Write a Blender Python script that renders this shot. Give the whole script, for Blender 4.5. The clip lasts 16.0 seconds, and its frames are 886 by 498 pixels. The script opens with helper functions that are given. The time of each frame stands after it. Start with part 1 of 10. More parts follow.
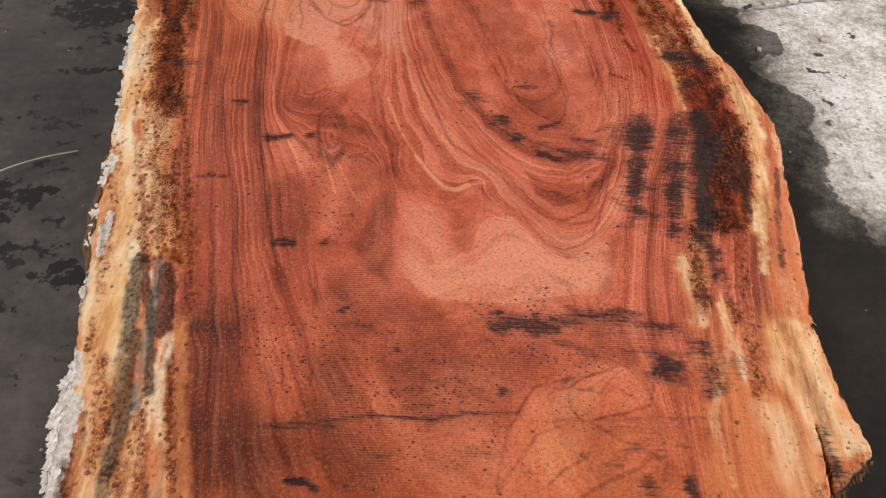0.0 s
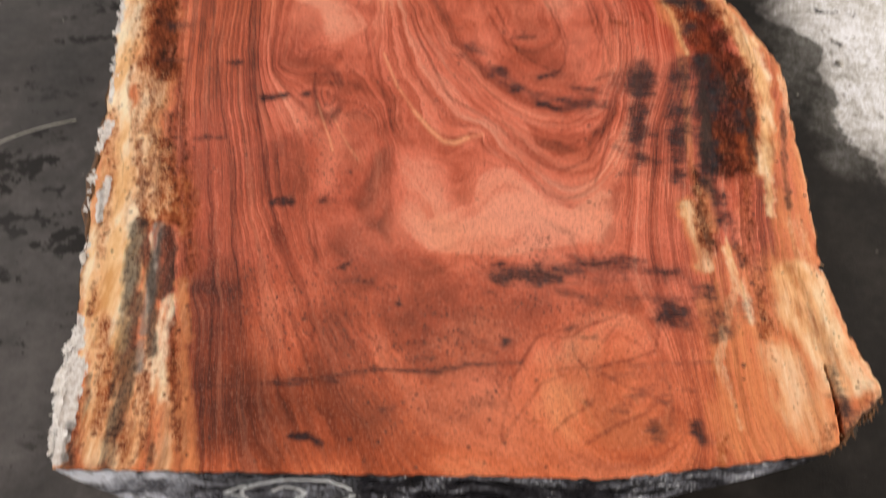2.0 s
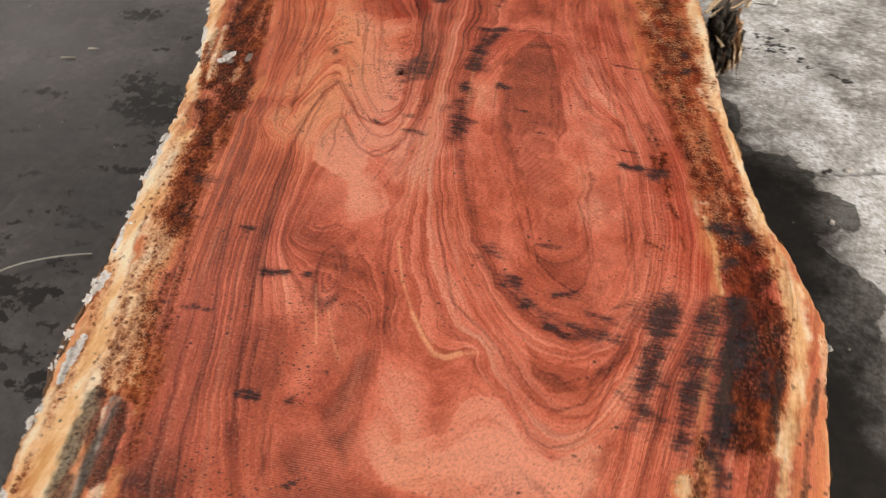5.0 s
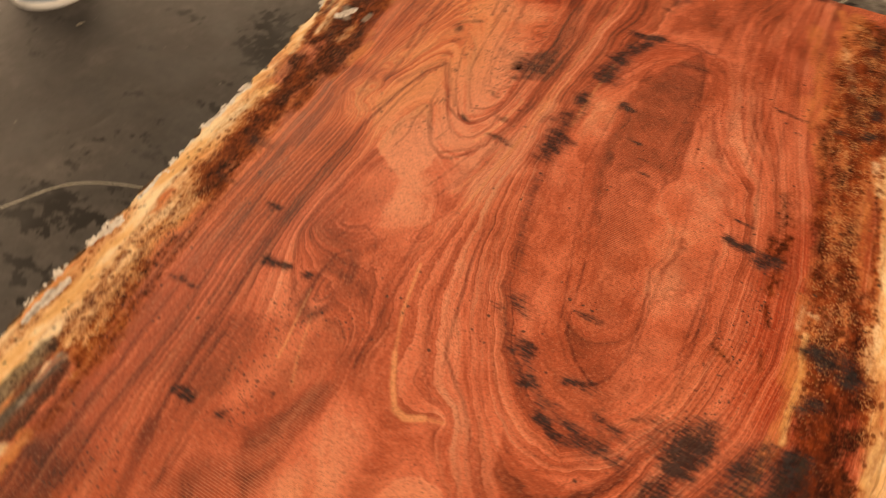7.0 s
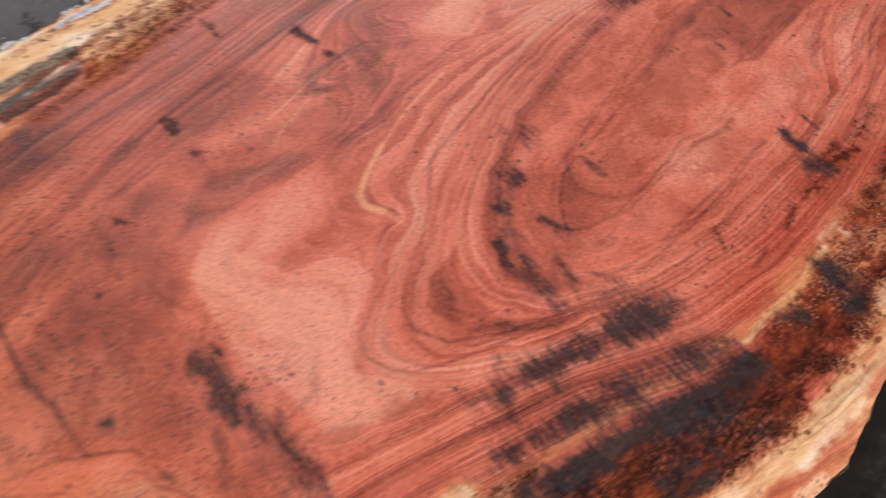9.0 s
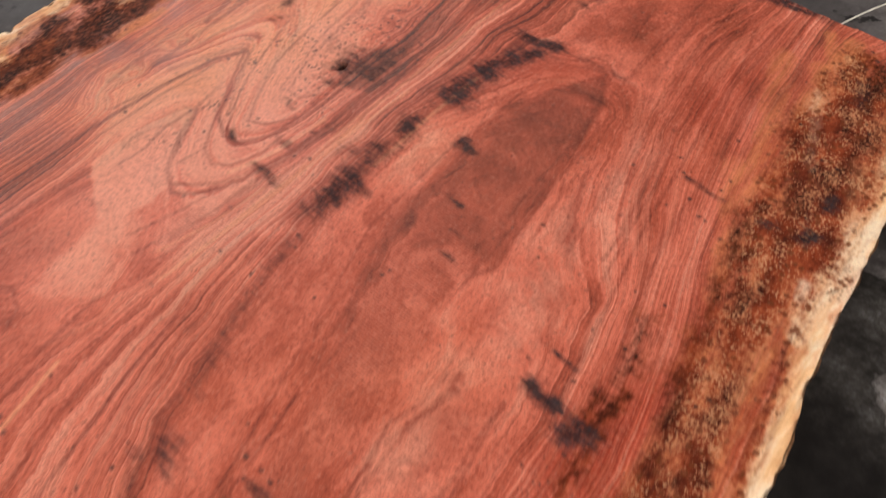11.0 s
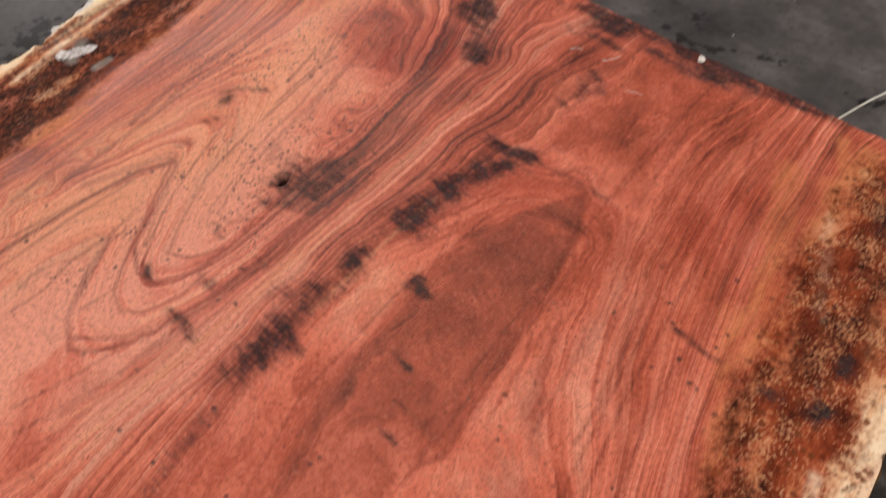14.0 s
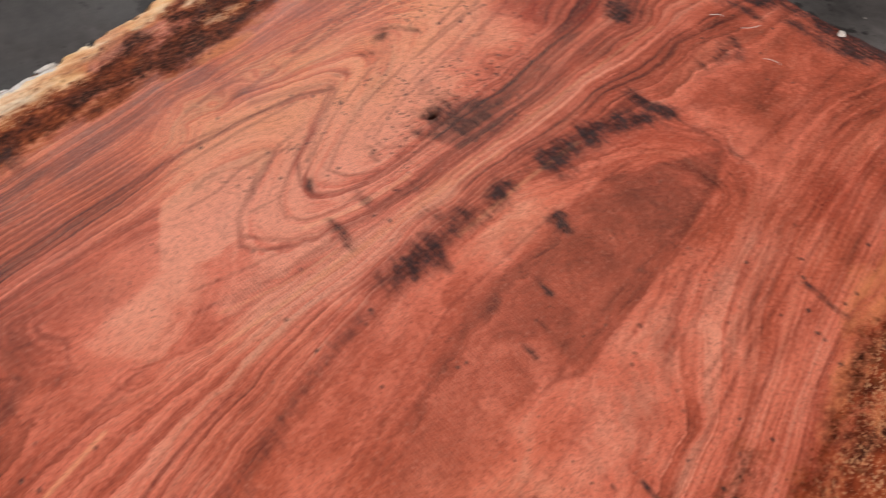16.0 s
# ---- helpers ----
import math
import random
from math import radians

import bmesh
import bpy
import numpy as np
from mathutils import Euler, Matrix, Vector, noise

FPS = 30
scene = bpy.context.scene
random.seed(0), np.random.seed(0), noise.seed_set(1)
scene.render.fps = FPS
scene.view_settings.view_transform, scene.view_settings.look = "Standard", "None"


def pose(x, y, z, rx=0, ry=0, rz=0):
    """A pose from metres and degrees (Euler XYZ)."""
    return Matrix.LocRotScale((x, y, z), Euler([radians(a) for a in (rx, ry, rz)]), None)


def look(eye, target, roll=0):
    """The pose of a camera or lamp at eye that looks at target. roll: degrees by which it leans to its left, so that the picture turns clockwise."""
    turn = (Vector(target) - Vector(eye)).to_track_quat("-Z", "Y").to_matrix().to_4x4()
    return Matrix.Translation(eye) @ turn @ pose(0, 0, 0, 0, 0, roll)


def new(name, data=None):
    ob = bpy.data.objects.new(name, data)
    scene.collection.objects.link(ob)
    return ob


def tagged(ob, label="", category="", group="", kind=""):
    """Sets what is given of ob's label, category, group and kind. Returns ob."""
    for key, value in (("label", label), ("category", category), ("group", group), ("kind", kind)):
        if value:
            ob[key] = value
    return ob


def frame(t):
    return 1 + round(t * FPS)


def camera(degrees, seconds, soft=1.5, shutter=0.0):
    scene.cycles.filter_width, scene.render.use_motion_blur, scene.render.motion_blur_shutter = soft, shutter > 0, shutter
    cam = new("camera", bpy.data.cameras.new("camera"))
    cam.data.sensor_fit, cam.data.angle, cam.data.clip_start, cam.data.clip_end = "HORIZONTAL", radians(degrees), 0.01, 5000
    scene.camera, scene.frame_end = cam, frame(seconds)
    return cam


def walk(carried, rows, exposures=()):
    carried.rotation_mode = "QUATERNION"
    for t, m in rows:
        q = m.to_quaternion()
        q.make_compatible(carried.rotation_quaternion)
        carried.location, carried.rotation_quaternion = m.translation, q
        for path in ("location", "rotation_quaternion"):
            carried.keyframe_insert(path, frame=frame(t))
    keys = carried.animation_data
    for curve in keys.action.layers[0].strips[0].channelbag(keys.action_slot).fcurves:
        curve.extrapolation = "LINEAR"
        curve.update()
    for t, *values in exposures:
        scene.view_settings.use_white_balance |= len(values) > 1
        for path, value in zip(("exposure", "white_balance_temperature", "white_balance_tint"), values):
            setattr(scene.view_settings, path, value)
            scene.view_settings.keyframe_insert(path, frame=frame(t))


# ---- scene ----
cam = camera(57.5, 16.0, soft=1.1, shutter=0.75)
PATH = [
    (0, (0.093, -0.182, 1.503), (0.053, 1.097, -0.033), 2.2),
    (0.5, (0.11, -0.176, 1.485), (0.061, 1.097, -0.057), 1.1),
    (1, (0.126, -0.188, 1.467), (0.062, 1.038, -0.111), -0.0),
    (1.5, (0.125, -0.187, 1.452), (0.055, 0.968, -0.18), -0.6),
    (2, (0.125, -0.195, 1.47), (0.05, 1.023, -0.114), -1.1),
    (2.5, (0.12, -0.193, 1.516), (0.028, 1.207, 0.091), -1.3),
    (3, (0.111, -0.203, 1.542), (-0.011, 1.309, 0.239), -1.4),
    (3.5, (0.11, -0.192, 1.539), (-0.032, 1.349, 0.271), -1.8),
    (4, (0.139, -0.144, 1.536), (-0.018, 1.367, 0.235), -1.8),
    (4.2, (0.171, -0.106, 1.536), (-0.012, 1.378, 0.208), -1.3),
    (6.3, (0.418, 0.378, 1.463), (-0.147, 1.609, -0.008), 0.5),
    (6.5, (0.435, 0.406, 1.453), (-0.183, 1.619, -0.011), -0.4),
    (7, (0.546, 0.528, 1.436), (-0.223, 1.623, -0.05), -0.3),
    (7.5, (0.645, 0.62, 1.379), (-0.244, 1.53, -0.165), 0.7),
    (8, (0.703, 0.626, 1.358), (-0.218, 1.386, -0.246), 0.5),
    (8.5, (0.797, 0.588, 1.349), (-0.113, 1.288, -0.288), 1.9),
    (9, (0.806, 0.652, 1.272), (-0.082, 1.382, -0.364), 3.2),
    (9.5, (0.776, 0.867, 1.205), (-0.093, 1.668, -0.407), 3.1),
    (10, (0.764, 1.067, 1.169), (-0.113, 1.914, -0.416), 1.8),
    (10.2, (0.75, 1.125, 1.163), (-0.121, 2.002, -0.41), 1.5),
    (12.3, (0.49, 1.549, 1.161), (-0.32, 2.495, -0.404), 2.2),
    (12.5, (0.481, 1.574, 1.16), (-0.339, 2.519, -0.4), 2.3),
    (13, (0.468, 1.604, 1.161), (-0.375, 2.562, -0.379), 2.1),
    (13.5, (0.474, 1.606, 1.171), (-0.382, 2.577, -0.354), 2.2),
    (14, (0.501, 1.589, 1.151), (-0.345, 2.511, -0.41), 1.4),
    (14.5, (0.502, 1.573, 1.136), (-0.312, 2.408, -0.489), 0.4),
    (15, (0.489, 1.563, 1.15), (-0.34, 2.394, -0.469), 0.6),
    (15.5, (0.485, 1.511, 1.158), (-0.376, 2.349, -0.441), 1.3),
    (16, (0.488, 1.419, 1.163), (-0.424, 2.215, -0.43), 1.8),
]
EXPOSURES = [(0, -0.03, 7700, 16), (2, 0.10, 7600, 15), (3, 0.0, 7500, 14), (4.2, 0.08, 7500, 13), (6.4, -0.10, 9400, 15), (7.0, -0.11, 17000, 25), (7.6, -0.08, 10500, 20), (8.5, 0.08, 6600, 17), (9.5, 0.14, 6800, 17), (10.2, 0.08, 7100, 18), (12.5, 0.0, 7500, 17), (16, 0.0, 7300, 16)]
SKY, SIDE_W, WEST_W, SOUTH_W, SAW = 0.15, 390.0, 485.0, 200.0, 1309.0
walk(cam, [(t, look(eye, target, roll)) for t, eye, target, roll in PATH], EXPOSURES)

# ---- light: sky, sun and three added area lamps, inside an unseen shed ----
world = bpy.data.worlds.new("sky")
scene.world = world
world.use_nodes = True
wt = world.node_tree
sky = wt.nodes.new("ShaderNodeTexSky")
sky.sky_type, sky.sun_disc = "NISHITA", False
sky.sun_elevation, sky.sun_rotation = radians(42), radians(100)
wt.nodes["Background"].inputs["Strength"].default_value = SKY
wt.links.new(sky.outputs["Color"], wt.nodes["Background"].inputs["Color"])


def added_light(name, place, target, sx, sy, watts, colour):
    """An area lamp out of view, added to brighten the slab from one side."""
    lamp = bpy.data.lights.new(name, "AREA")
    lamp.shape, lamp.size, lamp.size_y, lamp.energy, lamp.color = "RECTANGLE", sx, sy, watts, colour
    ob = new(name, lamp)
    ob.matrix_world = look(place, target)
    return ob


sun = bpy.data.lights.new("sun", "SUN")
sun.energy, sun.angle, sun.color = 1.0, radians(14), (1.0, 0.95, 0.88)
new("sun", sun).matrix_world = look((0, 0, 0), (-0.70, 0.10, -0.66))
# added lamps: general fill, the near end, and a sheen from the west
added_light("added_side_light", (5.6, 2.0, 2.7), (0.3, 1.6, 0.2), 9.0, 3.6, SIDE_W, (1.0, 0.97, 0.93))
added_light("added_south_light", (0.0, -5.9, 2.0), (0.0, 1.0, 0.3), 7.0, 3.4, SOUTH_W, (1.0, 0.97, 0.93))
added_light("added_west_light", (-5.9, 3.4, 2.0), (0.0, 1.7, 0.2), 6.6, 3.8, WEST_W, (0.95, 0.97, 1.0))


# ---- numbers: noise, curves and painted-on properties of a surface ----
def hashed(i, j, seed):
    h = np.sin(i * 127.1 + j * 311.7 + seed * 74.7) * 43758.5453
    return h - np.floor(h)


def vnoise(x, y, seed=0):
    """Smooth value noise between -1 and 1."""
    i, j = np.floor(x), np.floor(y)
    u, v = x - i, y - j
    u, v = u * u * (3 - 2 * u), v * v * (3 - 2 * v)
    a, b = hashed(i, j, seed), hashed(i + 1, j, seed)
    c, d = hashed(i, j + 1, seed), hashed(i + 1, j + 1, seed)
    return 2 * ((a * (1 - u) + b * u) * (1 - v) + (c * (1 - u) + d * u) * v) - 1


def fbm(x, y, seed=0, octaves=4):
    total, size = 0.0, 1.0
    for k in range(octaves):
        total = total + vnoise(x * 2.03 ** k, y * 2.03 ** k, seed + 13 * k) * size
        size *= 0.5
    return total / 1.9


def eased(keys, at, spread=9):
    """A rounded line through (position, value) keys."""
    p, q = np.array(keys).T
    n = 400
    xs = np.linspace(p[0], p[-1], n)
    ys = np.pad(np.interp(xs, p, q), spread, mode="reflect", reflect_type="odd")
    for _ in range(2):
        ys = np.convolve(np.pad(ys, spread, mode="edge"), np.ones(2 * spread + 1) / (2 * spread + 1), "valid")
    return np.interp(at, xs, ys[spread:-spread])


CURVES, STROKES, FIELDS = [], [], []
STAIN, GREY, SAP, RUST, DEEP, PALE, LINE, WHITE, CRACK, FOOT_DARK, DARK, LIME, CLEFT, CALM, CREAM, PEPPER, SOOT_SHADE, VEIN, ZONE, SAWN, RED = (
    "stain", "grey", "sap", "rust", "deep", "pale", "line", "white", "crack", "foot_dark", "dark", "lime", "cleft", "calm", "cream", "pepper", "soot_shade", "vein", "zone", "sawn", "red")


def grain(height, *xy):
    CURVES.append((height, np.array(xy).reshape(-1, 2)))


def stroke(channel, width, strength, *xy):
    STROKES.append((channel, width, strength, np.array(xy).reshape(-1, 2)))


def field(channel, soft, strength, *xy):
    FIELDS.append((channel, soft, strength, np.array(xy).reshape(-1, 2)))


def filled(channel, x, y, bend=0.006):
    """Fields with a closed outline that wavers a little; overlapping ones add up."""
    total = np.zeros_like(x)
    for ch, soft, strength, ring in FIELDS:
        if ch != channel:
            continue
        lo, hi = ring.min(0) - soft * 2 - 0.02, ring.max(0) + soft * 2 + 0.02
        near = np.flatnonzero((x > lo[0]) & (x < hi[0]) & (y > lo[1]) & (y < hi[1]))
        if not len(near):
            continue
        px, py = x[near], y[near]
        wave = bend + 0.4 * soft
        qx = px + wave * fbm(px * 22, py * 14, 91, 3)
        qy = py + wave * fbm(px * 22 + 31, py * 14, 92, 3)
        away, within = np.full(len(near), 9.0), np.zeros(len(near), bool)
        for p, q in zip(ring, np.roll(ring, -1, axis=0)):
            d = q - p
            f = np.clip(((qx - p[0]) * d[0] + (qy - p[1]) * d[1]) / max(d @ d, 1e-9), 0, 1)
            away = np.minimum(away, np.hypot(qx - p[0] - f * d[0], qy - p[1] - f * d[1]))
            cross = (p[1] > qy) != (q[1] > qy)
            within ^= cross & (qx < d[0] * (qy - p[1]) / (d[1] if abs(d[1]) > 1e-9 else 1e-9) + p[0])
        m = np.clip(0.5 + np.where(within, away, -away) / (2 * soft), 0, 1)
        total[near] += m * m * (3 - 2 * m) * strength
    return total


def ring_height(x, y):
    """The height of the growth rings over the sawn face, from the courses of its lines."""
    pts, val = [], []
    for h, line in CURVES:
        for k in range(len(line) - 1):
            for f in (0.0, 0.5):
                pts.append(line[k] * (1 - f) + line[k + 1] * f)
                val.append(h)
        pts.append(line[-1])
        val.append(h)
    pts, val = np.array(pts), np.array(val)
    pts = pts * (1.0, 0.62)
    n = len(pts)
    gap = np.linalg.norm(pts[:, None] - pts[None], axis=2)
    a = np.zeros((n + 3, n + 3))
    a[:n, :n] = gap + np.eye(n) * -0.006
    a[:n, n], a[:n, n + 1:] = 1, pts
    a[n, :n], a[n + 1:, :n] = 1, pts.T
    w = np.linalg.solve(a, np.r_[val, 0, 0, 0])
    out = w[n] + w[n + 1] * x + w[n + 2] * y * 0.62
    for k in range(n):
        out = out + w[k] * np.sqrt((x - pts[k, 0]) ** 2 + (y * 0.62 - pts[k, 1]) ** 2)
    return out


def painted(channel, x, y, wobble=0.35, soft=0.9, cone=False):
    """How strongly a surface property holds at each place, from its strokes, with uneven borders."""
    total = np.zeros_like(x)
    for ch, width, strength, line in STROKES:
        if ch != channel:
            continue
        reach = width * 2.2
        lo, hi = line.min(0) - reach, line.max(0) + reach
        near = np.flatnonzero((x > lo[0]) & (x < hi[0]) & (y > lo[1]) & (y < hi[1]))
        if not len(near):
            continue
        px, py = x[near], y[near]
        if cone:
            bend = 0.55 * width
            px, py = px + bend * fbm(px / width * 0.8, py / width * 0.8, 3, 3), py + bend * fbm(px / width * 0.8 + 40, py / width * 0.8, 5, 3)
        far = np.full(len(near), 9.0)
        for k in range(max(1, len(line) - 1)):
            p, q = line[k], line[min(k + 1, len(line) - 1)]
            d = q - p
            f = np.clip(((px - p[0]) * d[0] + (py - p[1]) * d[1]) / max(d @ d, 1e-9), 0, 1)
            far = np.minimum(far, np.hypot(px - p[0] - f * d[0], py - p[1] - f * d[1]))
        far = far / width + wobble * fbm(px / width * 0.9 + 7.3 * strength, py / width * 0.9, int(width * 9999) % 97, 3)
        if cone:
            m = np.clip(strength * (1.36 - 0.78 * far), 0, 1)
        else:
            m = np.clip((1 + soft * 0.5 - far) / soft, 0, 1)
            m = m * m * (3 - 2 * m) * strength
        total[near] = np.maximum(total[near], m)
    return total


def attribute(me, name, values):
    me.attributes.new(name, "FLOAT", "POINT").data.foreach_set("value", np.asarray(values, dtype=np.float32))


# ---- materials ----
class Nodes:
    """A short hand for node materials."""

    def __init__(self, name):
        self.mat = bpy.data.materials.new(name)
        self.mat.use_nodes = True
        self.tree = self.mat.node_tree
        self.shader = self.tree.nodes["Principled BSDF"]
        self.place = self.tree.nodes.new("ShaderNodeNewGeometry").outputs["Position"]

    def put(self, socket, value):
        if hasattr(value, "is_output"):
            self.tree.links.new(value, socket)
        elif isinstance(value, tuple) and len(value) == 3 and socket.type == "RGBA":
            socket.default_value = (*value, 1)
        else:
            socket.default_value = value

    def attr(self, name):
        n = self.tree.nodes.new("ShaderNodeAttribute")
        n.attribute_name = name
        return n.outputs["Fac"]

    def math(self, op, a, b=0.0, c=0.0, clamp=False):
        n = self.tree.nodes.new("ShaderNodeMath")
        n.operation, n.use_clamp = op, clamp
        for s, v in zip(n.inputs, (a, b, c)):
            self.put(s, v)
        return n.outputs[0]

    def vec(self, x, y, z=0.0):
        n = self.tree.nodes.new("ShaderNodeCombineXYZ")
        for s, v in zip(n.inputs, (x, y, z)):
            self.put(s, v)
        return n.outputs[0]

    def split(self, v):
        n = self.tree.nodes.new("ShaderNodeSeparateXYZ")
        self.put(n.inputs[0], v)
        return n.outputs

    def scaled(self, v, sx, sy, sz, turn=0.0):
        n = self.tree.nodes.new("ShaderNodeMapping")
        self.put(n.inputs["Vector"], v)
        n.inputs["Scale"].default_value = (sx, sy, sz)
        n.inputs["Rotation"].default_value = (0, 0, turn)
        return n.outputs[0]

    def noise(self, v, scale, detail=3.0, rough=0.55, warp=0.0):
        n = self.tree.nodes.new("ShaderNodeTexNoise")
        self.put(n.inputs["Vector"], v)
        n.inputs["Scale"].default_value, n.inputs["Detail"].default_value = scale, detail
        n.inputs["Roughness"].default_value, n.inputs["Distortion"].default_value = rough, warp
        return n.outputs["Fac"]

    def cells(self, v, scale, feature="F1", random_=1.0):
        n = self.tree.nodes.new("ShaderNodeTexVoronoi")
        n.feature = feature
        self.put(n.inputs["Vector"], v)
        n.inputs["Scale"].default_value, n.inputs["Randomness"].default_value = scale, random_
        return n.outputs["Distance"]

    def span(self, v, lo, hi, a=0.0, b=1.0, smooth=True):
        n = self.tree.nodes.new("ShaderNodeMapRange")
        n.interpolation_type = "SMOOTHSTEP" if smooth else "LINEAR"
        self.put(n.inputs[0], v)
        for s, x in zip(n.inputs[1:5], (lo, hi, a, b)):
            self.put(s, x)
        return n.outputs[0]

    def mix(self, f, a, b, mode="MIX"):
        n = self.tree.nodes.new("ShaderNodeMix")
        n.data_type, n.blend_type = "RGBA", mode
        self.put(n.inputs[0], f)
        self.put(n.inputs[6], a)
        self.put(n.inputs[7], b)
        return n.outputs[2]

    def ramp(self, f, *stops):
        n = self.tree.nodes.new("ShaderNodeValToRGB")
        self.put(n.inputs[0], f)
        r = n.color_ramp
        while len(r.elements) < len(stops):
            r.elements.new(0.5)
        for e, (p, c) in zip(r.elements, stops):
            e.position, e.color = p, (*c, 1)
        return n.outputs[0]

    def bump(self, height, distance, strength=1.0, under=None):
        n = self.tree.nodes.new("ShaderNodeBump")
        n.inputs["Distance"].default_value, n.inputs["Strength"].default_value = distance, strength
        self.put(n.inputs["Height"], height)
        if under is not None:
            self.put(n.inputs["Normal"], under)
        return n.outputs[0]

    def done(self, colour, rough=0.6, normal=None, metal=0.0, specular=0.5):
        self.put(self.shader.inputs["Base Color"], colour)
        self.put(self.shader.inputs["Roughness"], rough)
        self.put(self.shader.inputs["Metallic"], metal)
        self.put(self.shader.inputs["Specular IOR Level"], specular)
        if normal is not None:
            self.put(self.shader.inputs["Normal"], normal)
        return self.mat


def gated(n, mask, pattern, width=0.16):
    """A mask whose border follows a fine pattern."""
    pattern = n.math("MULTIPLY_ADD", pattern, 2.6, -0.8)
    edge = n.math("SUBTRACT", 1.0, mask)
    return n.math("MULTIPLY", n.span(n.math("SUBTRACT", pattern, edge), -width, width), n.span(mask, 0.02, 0.14))


def sawn_wood():
    n = Nodes("sawn_red_wood")
    x, y, z = n.split(n.place)
    h = n.attr("ring")
    cloud = n.noise(n.place, 2.4, 4.0)
    mottle = n.noise(n.place, 11.0, 4.0, 0.6)
    drift = n.math("MULTIPLY", n.math("SUBTRACT", n.noise(n.place, 6.0, 4.0), 0.5), 1.1)
    hw = n.math("ADD", h, drift)
    fine = n.math("ADD", hw, n.math("MULTIPLY", n.math("SUBTRACT", n.noise(n.place, 40.0, 3.0, 0.6), 0.5), 0.30))
    # growth zones: each fades outward and ends in a sharp dark border
    def zone(rate, salt):
        p = n.math("MULTIPLY_ADD", fine, rate, salt)
        cell = n.math("FLOOR", p)
        w = n.tree.nodes.new("ShaderNodeTexWhiteNoise")
        w.noise_dimensions = "1D"
        n.put(w.inputs["W"], cell)
        return w.outputs["Value"], n.math("SUBTRACT", p, cell)
    tone_a, f_a = zone(0.43, 3.3)
    tone_b, f_b = zone(1.21, 7.7)
    tone_c, f_c = zone(3.1, 1.9)
    fibre = n.noise(n.vec(n.math("MULTIPLY", fine, 7.0), n.math("MULTIPLY", y, 11.0), n.math("MULTIPLY", x, 11.0)), 1.0, 4.0, 0.65)
    streaky = n.noise(n.vec(n.math("MULTIPLY", fine, 2.4), n.math("MULTIPLY", y, 2.2), n.math("MULTIPLY", x, 2.2)), 1.0, 4.0, 0.6)
    ribbon = n.noise(n.vec(n.math("MULTIPLY", fine, 0.95), n.math("MULTIPLY", y, 0.9), n.math("MULTIPLY", x, 0.9)), 1.0, 2.0, 0.5)
    calm = n.math("MAXIMUM", n.math("MULTIPLY", n.attr("pale"), 0.55), n.math("MULTIPLY", n.attr("deep"), 0.12))
    figure = n.math("SUBTRACT", 1.0, n.math("MAXIMUM", calm, n.attr("calm")), clamp=True)
    tone = n.math("MULTIPLY_ADD", n.math("SUBTRACT", tone_b, 0.5), n.math("MULTIPLY", figure, 0.13), n.math("MULTIPLY_ADD", n.math("SUBTRACT", tone_a, 0.5), n.math("MULTIPLY", figure, 0.12), 0.55))
    tone = n.math("ADD", tone, n.attr("zone"))
    tone = n.math("MULTIPLY_ADD", n.math("SUBTRACT", f_b, 0.5), n.math("MULTIPLY", figure, -0.11), tone)
    tone = n.math("MULTIPLY_ADD", n.math("SUBTRACT", tone_c, 0.5), n.math("MULTIPLY", figure, n.span(h, 10.0, 24.0, 0.08, 0.048)), tone)
    tone = n.math("MULTIPLY_ADD", n.math("SUBTRACT", streaky, 0.5), n.math("MULTIPLY_ADD", figure, 0.20, 0.08), tone)
    tone = n.math("MULTIPLY_ADD", n.math("SUBTRACT", ribbon, 0.5), n.math("MULTIPLY_ADD", figure, 0.14, 0.04), tone)
    tone = n.math("MULTIPLY_ADD", n.attr("pale"), 0.17, tone)
    tone = n.math("MULTIPLY_ADD", n.attr("deep"), -0.10, tone)
    tone = n.math("MULTIPLY_ADD", n.math("SUBTRACT", cloud, 0.5), 0.22, tone)
    tone = n.math("MULTIPLY_ADD", n.math("SUBTRACT", mottle, 0.5), 0.24, tone)
    tone = n.math("MULTIPLY_ADD", n.math("SUBTRACT", fibre, 0.5), 0.25, tone)
    tone = n.math("MULTIPLY_ADD", n.math("SUBTRACT", tone, 0.55), n.span(y, 1.4, 1.9, 1.75, 2.15), 0.585)
    heart = n.ramp(tone, (0.14, (0.105, 0.020, 0.013)), (0.34, (0.31, 0.060, 0.031)), (0.52, (0.56, 0.115, 0.062)),
                   (0.70, (0.78, 0.195, 0.117)), (0.95, (0.92, 0.345, 0.225)))
    amber = n.span(n.noise(n.place, 3.1, 3.0), 0.45, 0.68, 0.0, 0.14)
    amber = n.math("MAXIMUM", amber, n.span(n.math("MULTIPLY_ADD", n.math("SUBTRACT", cloud, 0.5), 0.8, y), 0.86, 0.40, 0.0, 0.85))
    amber = n.math("MAXIMUM", amber, n.span(n.math("MULTIPLY_ADD", n.math("SUBTRACT", cloud, 0.5), 0.6, x), -0.30, -0.60, 0.0, 0.6))
    heart = n.mix(amber, heart, n.mix(1.0, heart, (0.96, 0.95, 0.58), "MULTIPLY"))
    border = n.math("MAXIMUM", n.math("MULTIPLY", n.span(f_b, 0.90, 1.0), n.span(tone_b, 0.35, 0.9)), n.math("MULTIPLY", n.span(f_c, 0.72, 1.0), n.span(tone_c, 0.45, 0.95, 0.0, 0.9)))
